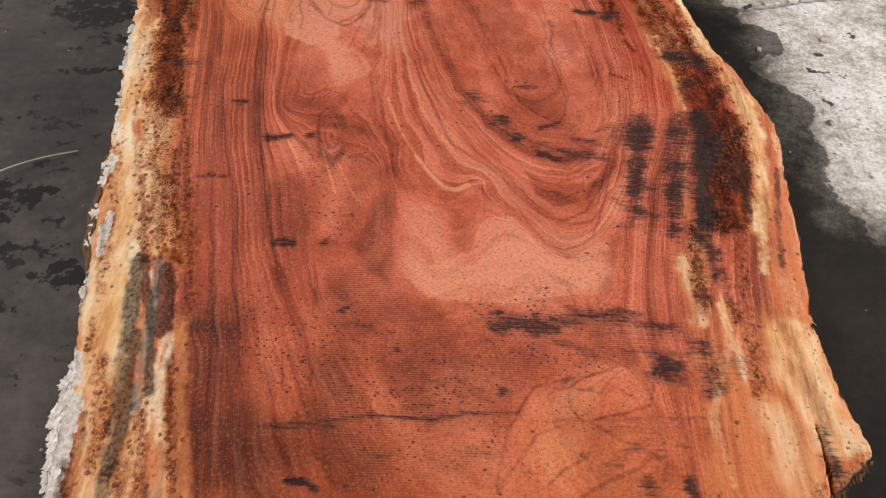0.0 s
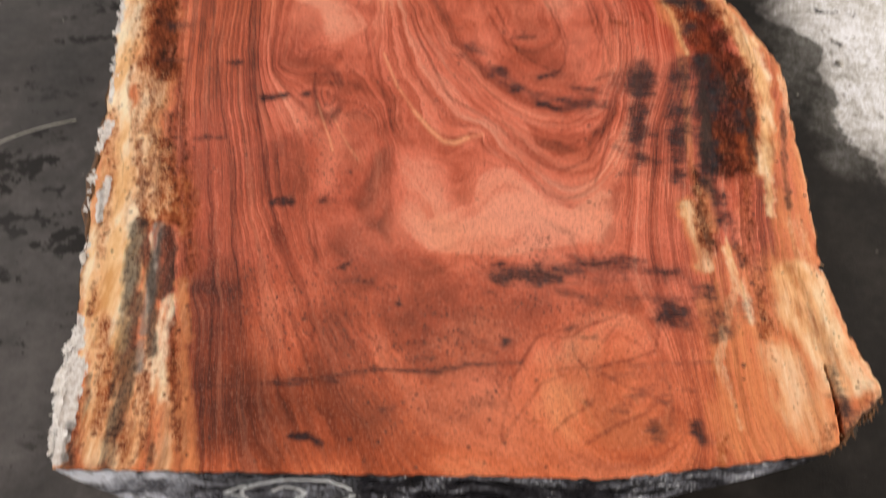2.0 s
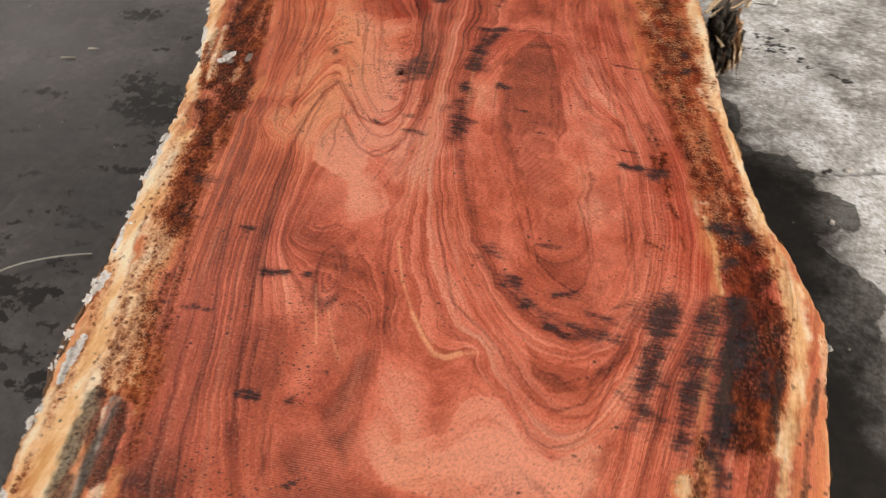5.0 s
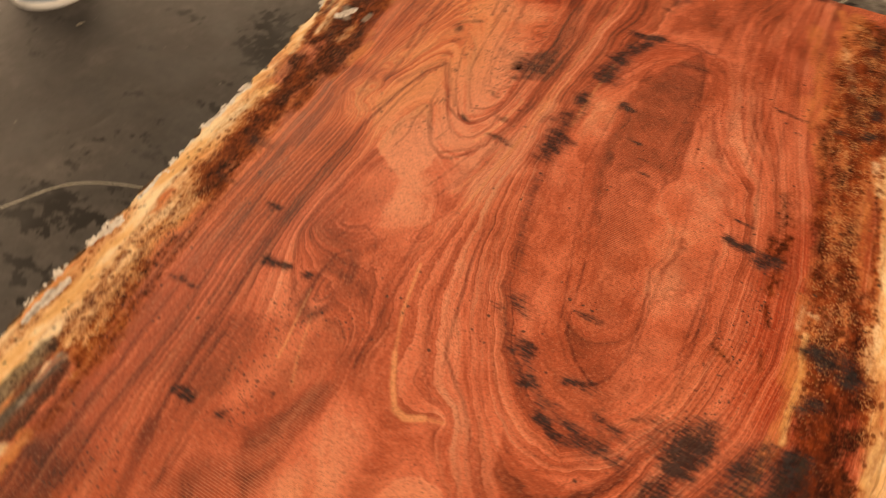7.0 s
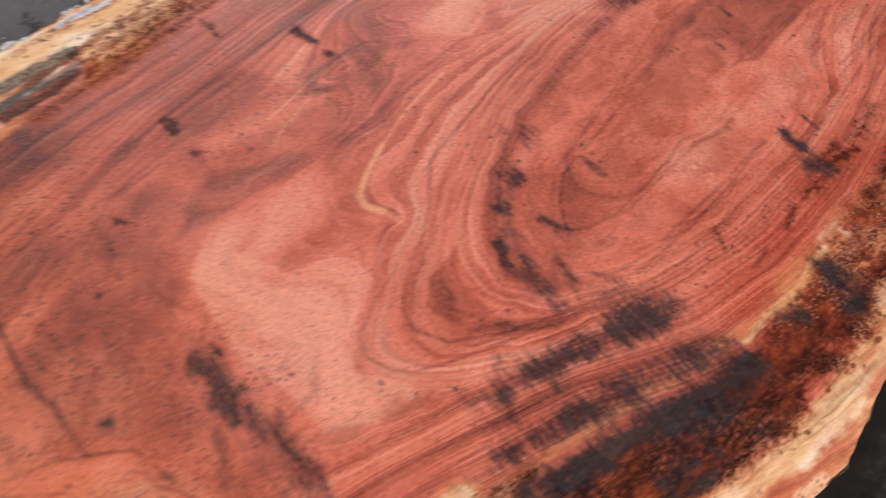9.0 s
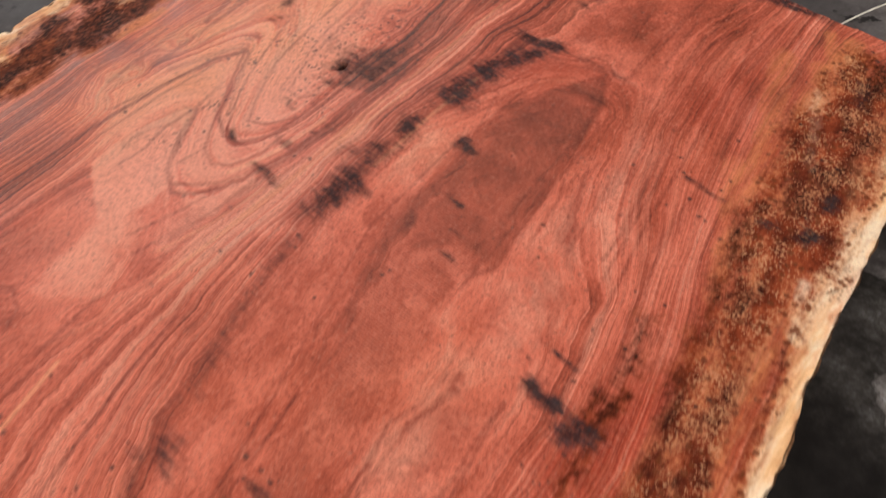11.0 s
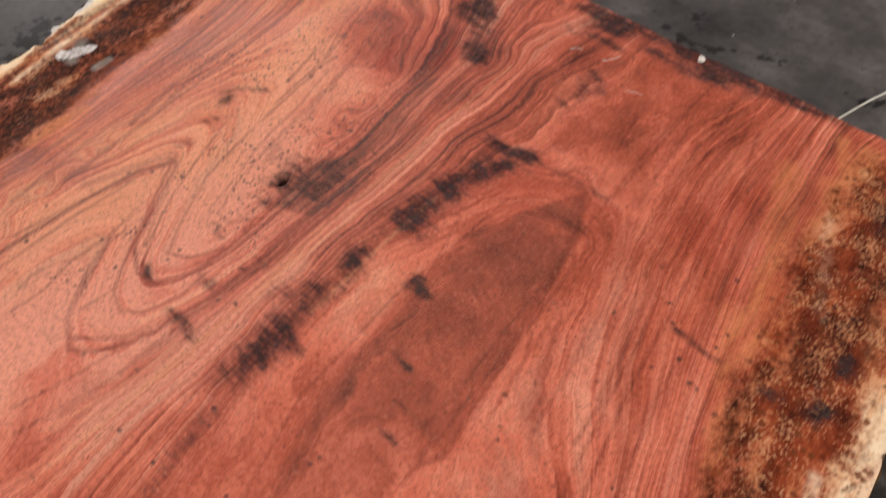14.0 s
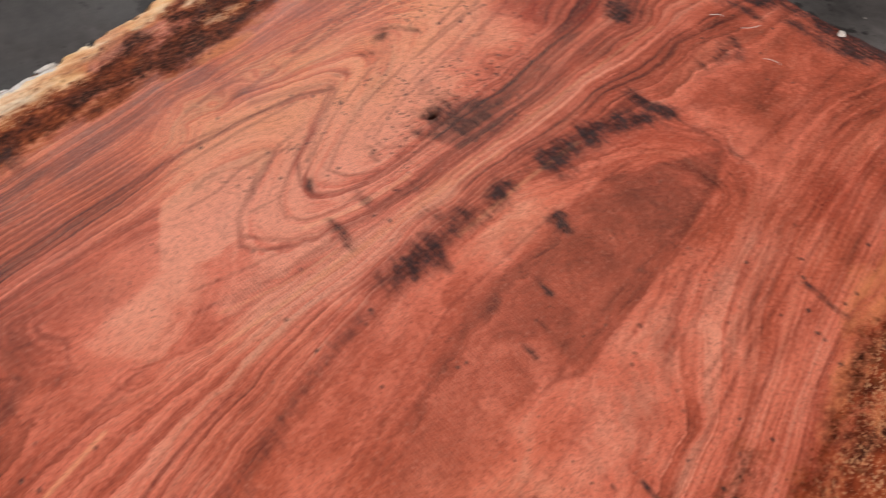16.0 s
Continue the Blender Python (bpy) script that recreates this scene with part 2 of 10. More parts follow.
    border = n.math("MULTIPLY", border, n.math("MULTIPLY", figure, n.math("MULTIPLY", n.span(h, 10.0, 24.0, 0.85, 0.50), n.span(mottle, 0.32, 0.62, 0.30, 0.85))))
    # streaks of weathered, duller wood and of peach-coloured wood along the grain
    dull = n.noise(n.vec(n.math("MULTIPLY", fine, 0.8), n.math("MULTIPLY", y, 1.9), n.math("MULTIPLY", x, 1.9)), 1.0, 4.0, 0.6)
    heart = n.mix(n.span(dull, 0.52, 0.66, 0.0, 0.36), heart, n.mix(1.0, heart, (0.62, 0.80, 0.82), "MULTIPLY"))
    heart = n.mix(n.span(dull, 0.47, 0.34, 0.0, 0.45), heart, n.mix(0.35, heart, (0.92, 0.36, 0.22)))
    heart = n.mix(n.math("MULTIPLY", border, 0.55), heart, (0.13, 0.028, 0.015))
    # hairlines: level lines of a noise drawn out along the growth rings
    long_ = n.noise(n.vec(n.math("MULTIPLY", fine, 1.7), n.math("MULTIPLY", y, 1.1), n.math("MULTIPLY", x, 1.1)), 1.0, 3.0, 0.6)
    hair = n.span(n.math("ABSOLUTE", n.math("SUBTRACT", long_, 0.47)), 0.022, 0.0)
    hair = n.math("MULTIPLY", hair, n.math("MULTIPLY", n.math("MULTIPLY_ADD", figure, 0.32, 0.08), n.span(mottle, 0.36, 0.60, 0.15, 1.0)))
    heart = n.mix(hair, heart, n.mix(1.0, heart, (0.42, 0.32, 0.30), "MULTIPLY"))
    vein = n.math("MULTIPLY", n.attr("vein"), n.span(fibre, 0.30, 0.62, 1.15, 0.55), clamp=True)
    heart = n.mix(vein, heart, n.mix(1.0, heart, (0.30, 0.20, 0.19), "MULTIPLY"))
    heart = n.mix(n.math("MULTIPLY", n.attr("red"), n.span(streaky, 0.36, 0.60, 0.9, 0.35)), heart, n.mix(1.0, heart, (0.68, 0.29, 0.16), "MULTIPLY"))
    heart = n.mix(n.math("MULTIPLY", n.attr("line"), n.span(mottle, 0.3, 0.55, 0.35, 0.7)), heart, (0.97, 0.44, 0.23))
    # the knot's eye: a dark outline, rings inside
    eye = n.math("MULTIPLY_ADD", n.math("SUBTRACT", n.noise(n.place, 26.0, 2.0), 0.5), 0.10, n.attr("eye"))
    outline_ = n.span(n.math("ABSOLUTE", n.math("SUBTRACT", eye, 0.30)), 0.32, 0.0, 0.0, 0.8)
    inner = n.math("MULTIPLY", n.span(n.math("SINE", n.math("MULTIPLY", eye, 22.0)), 0.0, 0.9), n.span(eye, 0.3, 0.5, 0.0, 0.6))
    heart = n.mix(n.math("MULTIPLY", n.math("MULTIPLY", n.math("MAXIMUM", outline_, inner), n.span(mottle, 0.38, 0.62, 0.2, 0.9)), n.span(eye, 0.02, 0.1)), heart, (0.13, 0.026, 0.016))
    # sapwood, straw coloured, with brown streaks; a rim of it follows both waney edges
    streak = n.noise(n.scaled(n.place, 60, 7, 1, 0.12), 1.0, 4.0, 0.6)
    grit = n.noise(n.scaled(n.place, 1.2, 0.9, 1), 105.0, 4.0, 0.65)
    patch = n.noise(n.scaled(n.place, 1.5, 0.55, 1), 13.0, 3.0)
    soil = n.noise(n.scaled(n.place, 15, 4, 1, 0.12), 1.0, 5.0, 0.68)
    sap_col = n.ramp(n.math("ADD", n.math("MULTIPLY_ADD", soil, 0.50, 0.135), n.math("MULTIPLY", streak, 0.28)), (0.35, (0.20, 0.065, 0.02)), (0.43, (0.58, 0.23, 0.080)), (0.50, (0.89, 0.50, 0.25)), (0.61, (0.97, 0.76, 0.51)))
    veil = n.noise(n.scaled(n.place, 16, 3.6, 1, 0.1), 1.0, 5.0, 0.62)
    sap_col = n.mix(n.span(veil, 0.53, 0.67, 0.0, 0.62), sap_col, n.ramp(streak, (0.35, (0.13, 0.05, 0.022)), (0.62, (0.44, 0.20, 0.09))))
    crumb = n.cells(n.scaled(n.place, 1.0, 0.8, 0.0), 95.0)
    sap_col = n.mix(n.math("MULTIPLY", n.span(crumb, 0.30, 0.14), n.span(soil, 0.50, 0.60, 0.0, 0.85)), sap_col, (0.10, 0.028, 0.010))
    amount = n.math("MAXIMUM", n.attr("sap"), n.math("MULTIPLY", n.attr("rim"), 0.85))
    sap = gated(n, amount, n.math("ADD", n.math("MULTIPLY", streak, 0.45), n.math("ADD", n.math("MULTIPLY", mottle, 0.3), n.math("MULTIPLY", grit, 0.25))), 0.75)
    blush = n.span(n.math("MULTIPLY_ADD", n.math("SUBTRACT", veil, 0.5), 0.9, amount), 0.55, 1.0)
    sap_col = n.mix(blush, n.mix(streak, (0.66, 0.20, 0.075), (0.90, 0.36, 0.15)), sap_col)
    col = n.mix(sap, heart, sap_col)
    # rust-brown mottling, speckled with straw
    clots = n.noise(n.scaled(n.place, 1.3, 0.8, 1), 30.0, 4.0, 0.62)
    crumbs = n.math("ADD", n.math("MULTIPLY_ADD", n.math("SUBTRACT", grit, 0.5), n.span(n.attr("red"), 0.0, 1.0, 0.34, 0.14), 0.17), n.math("ADD", n.math("MULTIPLY", patch, 0.32), n.math("MULTIPLY", clots, 0.34)))
    crumbs = n.math("MULTIPLY_ADD", n.math("SUBTRACT", n.attr("sap"), 0.45), 0.075, crumbs)
    crumbs = n.math("MULTIPLY_ADD", n.math("SUBTRACT", 0.62, n.attr("rust")), 0.14, crumbs)
    rust_col = n.ramp(crumbs, (0.36, (0.030, 0.009, 0.005)), (0.44, (0.13, 0.028, 0.011)), (0.51, (0.29, 0.068, 0.023)), (0.57, (0.46, 0.15, 0.055)), (0.63, (0.76, 0.40, 0.21)))
    rust_col = n.mix(n.math("MULTIPLY", n.attr("red"), 0.75), rust_col, n.ramp(crumbs, (0.38, (0.045, 0.009, 0.006)), (0.47, (0.17, 0.027, 0.012)), (0.54, (0.33, 0.058, 0.022)), (0.61, (0.66, 0.24, 0.12))))
    spark = n.math("MULTIPLY_ADD", n.math("SUBTRACT", n.noise(n.place, 21.0, 3.0), 0.5), 0.55, n.noise(n.scaled(n.place, 1.0, 0.75, 1.0), 230.0, 3.0, 0.6))
    spark = n.span(n.math("MULTIPLY_ADD", n.attr("sap"), 0.10, spark), 0.60, 0.68)
    rust_col = n.mix(n.math("MULTIPLY", spark, n.span(n.attr("sap"), 0.0, 0.6, 0.12, 0.6)), rust_col, n.mix(patch, (0.56, 0.20, 0.08), (0.88, 0.52, 0.29)))
    rust = gated(n, n.attr("rust"), n.math("ADD", n.math("MULTIPLY", n.math("SUBTRACT", 1.0, grit), 0.6), n.math("MULTIPLY", patch, 0.4)), 0.5)
    col = n.mix(rust, col, rust_col)
    cream = n.span(n.math("MULTIPLY_ADD", n.math("SUBTRACT", n.math("MULTIPLY_ADD", grit, 0.5, n.math("MULTIPLY", streak, 0.5)), 0.5), 1.5, n.attr("cream")), 0.20, 1.05)
    cream = n.math("MULTIPLY", cream, n.span(n.attr("cream"), 0.05, 0.3))
    cream = n.math("MULTIPLY", cream, n.span(n.attr("rust"), 0.25, 0.85, 0.9, 0.15))
    col = n.mix(cream, col, n.ramp(soil, (0.34, (0.76, 0.38, 0.15)), (0.46, (0.95, 0.62, 0.33)), (0.57, (0.99, 0.84, 0.60))))
    # dark freckles over speckled sapwood
    freckle = n.math("MULTIPLY_ADD", n.math("SUBTRACT", n.noise(n.place, 95.0, 3.0, 0.6), 0.5), 0.5, n.cells(n.scaled(n.place, 1.0, 0.85, 0.0), 62.0))
    freckle = n.math("MULTIPLY", n.span(freckle, 0.34, 0.22), n.math("MULTIPLY", n.span(n.attr("sap"), 0.1, 0.4), n.span(n.math("MULTIPLY_ADD", n.math("SUBTRACT", clots, 0.5), 2.2, n.attr("rust")), 0.22, 0.5, 0.0, 0.85)))
    col = n.mix(freckle, col, n.mix(clots, (0.07, 0.016, 0.008), (0.26, 0.07, 0.025)))
    # grey decay, chalky shreds
    col = n.mix(n.math("MULTIPLY", n.attr("grey"), n.span(streak, 0.25, 0.6, 0.45, 0.95)), col, n.ramp(streak, (0.3, (0.14, 0.12, 0.10)), (0.65, (0.40, 0.36, 0.31))))
    white = gated(n, n.attr("white"), n.math("MULTIPLY_ADD", grit, 0.5, n.math("MULTIPLY", clots, 0.5)), 0.10)
    col = n.mix(white, col, n.ramp(grit, (0.3, (0.50, 0.42, 0.36)), (0.6, (0.82, 0.79, 0.76))))
    grime = n.noise(n.vec(n.math("MULTIPLY", fine, 1.9), n.math("MULTIPLY", y, 2.8), n.math("MULTIPLY", x, 2.8)), 1.0, 5.0, 0.68)
    grime = n.math("MULTIPLY", n.span(grime, 0.54, 0.68, 0.0, 0.50), n.span(cloud, 0.40, 0.62, 0.15, 1.0))
    col = n.mix(n.math("MULTIPLY", grime, n.math("SUBTRACT", 1.0, n.math("MULTIPLY", n.attr("line"), 0.8))), col, n.mix(1.0, col, (0.34, 0.27, 0.27), "MULTIPLY"))
    # black stains, drawn out along the saw lines
    drawn = n.noise(n.scaled(n.place, 16, 260, 1, -0.03), 1.0, 4.0, 0.62)
    blot = n.noise(n.place, 58.0, 5.0, 0.7)
    pattern = n.math("ADD", n.math("MULTIPLY", drawn, 0.52), n.math("ADD", n.math("MULTIPLY", blot, 0.30), n.math("MULTIPLY", fibre, 0.18)))
    pattern = n.math("ADD", pattern, n.math("MULTIPLY", n.math("SUBTRACT", mottle, 0.5), 0.2))
    pattern = n.math("ADD", n.math("MULTIPLY", pattern, 0.7), n.math("MULTIPLY", n.noise(n.scaled(n.place, 0.8, 1.3, 1), 130.0, 3.0, 0.6), 0.3))
    spread = n.math("MULTIPLY_ADD", n.math("SUBTRACT", pattern, 0.5), n.span(n.attr("stain"), 0.0, 0.25, 0.0, 2.8), n.math("MULTIPLY", n.attr("stain"), 0.94))
    stain = n.math("MULTIPLY", n.math("POWER", n.span(spread, 0.0, 0.99), 1.45), 0.94)
    stain_col = n.mix(n.span(blot, 0.35, 0.7), (0.010, 0.011, 0.013), (0.038, 0.036, 0.039))
    col = n.mix(stain, col, stain_col)
    # black dirt, and the shade painted along the torn corner
    soot_shade = n.math("MULTIPLY", n.span(n.math("MULTIPLY_ADD", n.math("MULTIPLY_ADD", streak, 0.5, n.math("MULTIPLY_ADD", soil, 0.5, -0.5)), 2.2, n.attr("soot_shade")), 0.20, 0.75), n.span(grit, 0.32, 0.6, 0.94, 0.72))
    col = n.mix(soot_shade, col, n.ramp(streak, (0.35, (0.012, 0.010, 0.009)), (0.65, (0.050, 0.038, 0.032))))
    bare = n.math("SUBTRACT", 1.0, n.math("MAXIMUM", n.math("MAXIMUM", sap, cream), n.math("MAXIMUM", rust, stain)), clamp=True)
    # small black specks and pores
    specks = n.cells(n.scaled(n.place, 1.0, 1.7, 0.0), 46.0)
    few = n.math("MULTIPLY_ADD", n.attr("pepper"), 0.16, n.noise(n.place, 7.0, 2.0))
    speck = n.math("MULTIPLY", n.span(specks, 0.13, 0.05), n.span(few, 0.47, 0.60))
    col = n.mix(n.math("MULTIPLY", speck, 0.85), col, (0.045, 0.02, 0.018))
    drops = n.math("MULTIPLY_ADD", n.math("SUBTRACT", n.noise(n.place, 90.0, 2.0), 0.5), 0.35, n.cells(n.scaled(n.place, 1.0, 1.25, 0.0), 27.0))
    col = n.mix(n.math("MULTIPLY", n.span(drops, 0.14, 0.05), n.span(n.noise(n.place, 3.7, 2.0), 0.44, 0.56, 0.0, 0.8)), col, (0.035, 0.022, 0.020))
    dust = n.cells(n.scaled(n.place, 1.0, 1.5, 0.0), 120.0)
    col = n.mix(n.math("MULTIPLY", n.span(dust, 0.26, 0.12), n.math("MULTIPLY", n.span(mottle, 0.42, 0.58), n.span(n.attr("pepper"), 0.1, 0.8, 0.15, 0.95))), col, (0.06, 0.025, 0.02))
    spots = n.math("MULTIPLY_ADD", n.math("SUBTRACT", n.noise(n.place, 120.0, 2.0), 0.5), 0.3, n.cells(n.scaled(n.place, 1.0, 1.4, 0.0), 72.0))
    col = n.mix(n.math("MULTIPLY", n.span(spots, 0.27, 0.14), n.span(n.math("MULTIPLY_ADD", n.math("SUBTRACT", mottle, 0.5), 1.6, n.attr("pepper")), 0.35, 0.8, 0.0, 0.9)), col, (0.045, 0.022, 0.020))
    pores = n.noise(n.scaled(n.place, 520, 260, 1), 1.0, 3.0, 0.6)
    col = n.mix(n.math("MULTIPLY", n.span(pores, 0.53, 0.70, 0.0, 0.50), bare), col, (0.12, 0.026, 0.020))
    dapple = n.noise(n.place, 150.0, 4.0, 0.7)
    col = n.mix(n.math("MULTIPLY", n.span(dapple, 0.50, 0.36, 0.0, 0.5), bare), col, n.mix(1.0, col, (0.48, 0.40, 0.42), "MULTIPLY"))
    col = n.mix(n.math("MULTIPLY", n.span(dapple, 0.54, 0.68, 0.0, 0.45), bare), col, n.mix(0.4, col, (0.95, 0.50, 0.36)))
    # tiny bright glints of the sawn face, put into the colour
    wood_glints = n.noise(n.scaled(n.place, 640, 420, 1), 1.0, 2.0)
    col = n.mix(n.math("MULTIPLY", n.span(wood_glints, 0.60, 0.74, 0.0, 0.35), bare), col, n.mix(0.5, col, (0.95, 0.52, 0.36)))
    # saw marks: close ridges across the board
    turned = n.split(n.scaled(n.place, 1, 1, 1, -0.035))
    saw = n.math("SINE", n.math("ADD", n.math("MULTIPLY", turned[1], SAW), n.math("MULTIPLY", n.noise(n.place, 3.0, 2.0), 5.0)))
    saw_at = n.span(n.math("MULTIPLY_ADD", tone_b, 0.25, n.math("ADD", n.math("MULTIPLY", n.noise(n.place, 3.3, 3.0), 0.8), n.math("MULTIPLY", n.attr("deep"), 0.22))), 0.46, 0.72)
    saw_at = n.math("MAXIMUM", n.math("MULTIPLY", saw_at, 0.42), n.attr("sawn"))
    saw_at = n.math("MULTIPLY", n.math("MULTIPLY", saw_at, n.span(y, 1.2, 1.8, 0.32, 1.0)), n.math("SUBTRACT", 1.0, n.math("MULTIPLY", sap, 0.8)))
    ridges = n.math("MULTIPLY", saw, n.span(saw_at, 0.0, 1.0, 0.05, 1.0))
    col = n.mix(n.math("MULTIPLY", n.span(saw, 0.10, 0.85), n.math("MULTIPLY", n.math("MAXIMUM", n.span(y, 1.2, 1.7, 0.09, 1.0), n.span(y, 0.85, 0.55, 0.0, 0.07)), n.span(saw_at, 0.0, 0.8, 0.22, 0.58))), col, n.mix(1.0, col, (0.30, 0.23, 0.27), "MULTIPLY"))
    col = n.mix(n.math("MULTIPLY", n.span(saw, -0.45, -0.95), n.math("MULTIPLY", n.attr("sawn"), 0.38)), col, n.mix(0.6, col, (0.96, 0.50, 0.36)))
    height = n.math("ADD", n.math("MULTIPLY", ridges, -0.22), n.math("MULTIPLY", fibre, 0.5))
    height = n.math("ADD", height, n.math("MULTIPLY", grit, n.span(n.math("ADD", rust, sap), 0.0, 1.0, 0.3, 2.2)))
    normal = n.bump(height, 0.0016, 0.55)
    rough = n.span(mottle, 0.3, 0.7, 0.46, 0.64)
    dry = n.math("MAXIMUM", n.math("MAXIMUM", stain, soot_shade), n.math("MAXIMUM", rust, sap))
    return n.done(col, n.math("ADD", rough, n.math("MULTIPLY", dry, 0.25)), normal, specular=n.math("MULTIPLY_ADD", dry, -0.17, 0.22))


def bark():
    n = Nodes("dark_bark")
    along = n.noise(n.scaled(n.place, 18, 5, 26), 1.0, 5.0, 0.65)
    fine = n.noise(n.place, 70.0, 4.0, 0.7)
    c = n.ramp(n.math("ADD", n.math("MULTIPLY", along, 0.6), n.math("MULTIPLY", fine, 0.4)),
               (0.34, (0.022, 0.013, 0.008)), (0.48, (0.10, 0.045, 0.02)), (0.58, (0.24, 0.115, 0.05)), (0.72, (0.50, 0.36, 0.22)))
    return n.done(c, 0.85, n.bump(n.math("ADD", along, n.math("MULTIPLY", fine, 0.4)), 0.012, 0.9), specular=0.25)


def painted_end():
    n = Nodes("black_end_paint")
    x, y, z = n.split(n.place)
    smear = n.noise(n.scaled(n.place, 8, 1, 15), 1.0, 5.0, 0.68, 0.8)
    fine = n.noise(n.scaled(n.place, 170, 1, 50), 1.0, 4.0, 0.7)
    worn = n.math("ADD", n.math("MULTIPLY", smear, 0.68), n.math("MULTIPLY", fine, 0.32))
    worn = n.math("SUBTRACT", worn, n.span(x, -0.50, 0.0, -0.13, -0.005))
    c = n.ramp(worn, (0.42, (0.008, 0.008, 0.011)), (0.50, (0.030, 0.029, 0.035)), (0.56, (0.13, 0.135, 0.16)), (0.63, (0.38, 0.40, 0.46)), (0.70, (0.76, 0.80, 0.90)))
    gaps = n.noise(n.vec(n.math("MULTIPLY_ADD", z, 9.0, n.math("MULTIPLY", x, 22.0)), n.math("MULTIPLY", z, 20.0), 0.0), 1.0, 4.0, 0.6)
    c = n.mix(n.span(gaps, 0.43, 0.37, 0.0, 0.92), c, (0.009, 0.009, 0.011))
    # glints of the glossy paint, mixed into its colour
    glint = n.math("MULTIPLY", n.span(n.noise(n.scaled(n.place, 150, 1, 90), 1.0, 2.0), 0.60, 0.70), n.span(smear, 0.46, 0.58))
    c = n.mix(n.math("MULTIPLY", glint, 0.9), c, (0.82, 0.86, 0.92))
    return n.done(c, n.span(smear, 0.3, 0.7, 0.22, 0.5), n.bump(n.math("ADD", worn, n.math("MULTIPLY", fine, 0.5)), 0.005, 0.9))


def concrete():
    n = Nodes("yard_concrete")
    big = n.noise(n.place, 0.9, 4.0)
    mid = n.noise(n.place, 5.5, 5.0, 0.6)
    small = n.noise(n.place, 38.0, 4.0, 0.65)
    grit = n.noise(n.place, 210.0, 3.0, 0.7)
    trowel = n.noise(n.scaled(n.place, 3.0, 5.5, 1, 0.5), 1.0, 5.0, 0.6)
    scuff = n.noise(n.scaled(n.place, 14.0, 9.0, 1, -0.7), 1.0, 5.0, 0.65)
    tone = n.math("ADD", n.math("MULTIPLY", big, 0.33), n.math("MULTIPLY", mid, 0.38))
    tone = n.math("ADD", tone, n.math("ADD", n.math("MULTIPLY", small, 0.13), n.math("ADD", n.math("MULTIPLY", trowel, 0.09), n.math("MULTIPLY", scuff, 0.07))))
    c = n.ramp(tone, (0.38, (0.026, 0.0235, 0.0225)), (0.5, (0.078, 0.071, 0.0685)), (0.62, (0.165, 0.151, 0.146)))
    # lime bloom, with a crust
    grain_ = n.noise(n.place, 105.0, 4.0, 0.7)
    crust = n.math("ADD", n.math("MULTIPLY", small, 0.40), n.math("MULTIPLY", mid, 0.60))
    lime = n.span(n.math("MULTIPLY_ADD", n.math("SUBTRACT", crust, 0.5), n.span(n.attr("lime"), 0.0, 0.3, 0.0, 1.5), n.attr("lime")), 0.05, 0.95)
    c = n.mix(n.math("MULTIPLY", lime, 0.9), c, n.ramp(n.math("MULTIPLY_ADD", n.math("MULTIPLY_ADD", mid, 0.5, n.math("MULTIPLY", small, 0.5)), 0.85, n.math("MULTIPLY_ADD", n.attr("lime"), 0.12, n.math("MULTIPLY_ADD", grain_, 0.55, -0.245))), (0.34, (0.27, 0.255, 0.23)), (0.50, (0.54, 0.53, 0.50)), (0.66, (0.92, 0.95, 1.0))))
    # old dark splashes, then the darker band round the slab's foot
    splash = n.math("ADD", n.math("MULTIPLY", n.noise(n.scaled(n.place, 9, 16, 1), 1.0, 4.0, 0.6), 0.6), n.math("MULTIPLY", small, 0.4))
    stray = n.math("MULTIPLY", n.span(splash, 0.56, 0.62), n.span(n.noise(n.place, 2.3, 3.0), 0.46, 0.58, 0.0, 0.9))
    drops = n.noise(n.place, 30.0, 3.0, 0.6)
    thrown = n.math("ADD", n.math("MULTIPLY", splash, 0.45), n.math("MULTIPLY", drops, 0.55))
    thrown = n.math("MULTIPLY_ADD", n.math("SUBTRACT", thrown, 0.5), n.span(n.attr("dark"), 0.0, 0.2, 0.0, 4.6), n.math("MULTIPLY", n.attr("dark"), 0.85))
    dark = n.math("MAXIMUM", n.span(thrown, 0.42, 0.68), n.math("MULTIPLY", stray, n.attr("yardside")))
    c = n.mix(n.math("MULTIPLY", dark, 0.93), c, (0.014, 0.012, 0.011))
    foot_dark = gated(n, n.attr("foot_dark"), n.math("ADD", n.math("MULTIPLY", mid, 0.45), n.math("MULTIPLY", small, 0.55)), 0.10)
    c = n.mix(n.math("MULTIPLY", foot_dark, 0.86), c, n.mix(1.0, c, (0.10, 0.095, 0.08), "MULTIPLY"))
    c = n.mix(n.math("MULTIPLY", n.attr("cleft"), 0.8), c, (0.03, 0.026, 0.022))
    fleck = n.math("MULTIPLY_ADD", n.math("SUBTRACT", n.noise(n.place, 80.0, 2.0), 0.5), 0.5, n.cells(n.place, 34.0))
    c = n.mix(n.math("MULTIPLY", n.span(fleck, 0.13, 0.05), n.span(mid, 0.44, 0.56, 0.0, 0.8)), c, (0.030, 0.027, 0.024))
    chips = n.math("MULTIPLY", n.span(n.cells(n.place, 26.0), 0.12, 0.06), n.span(n.noise(n.place, 9.0, 1.0), 0.6, 0.68))
    scab = n.math("MULTIPLY_ADD", n.math("SUBTRACT", small, 0.5), 0.6, n.cells(n.scaled(n.place, 1.0, 1.6, 0.0), 26.0))
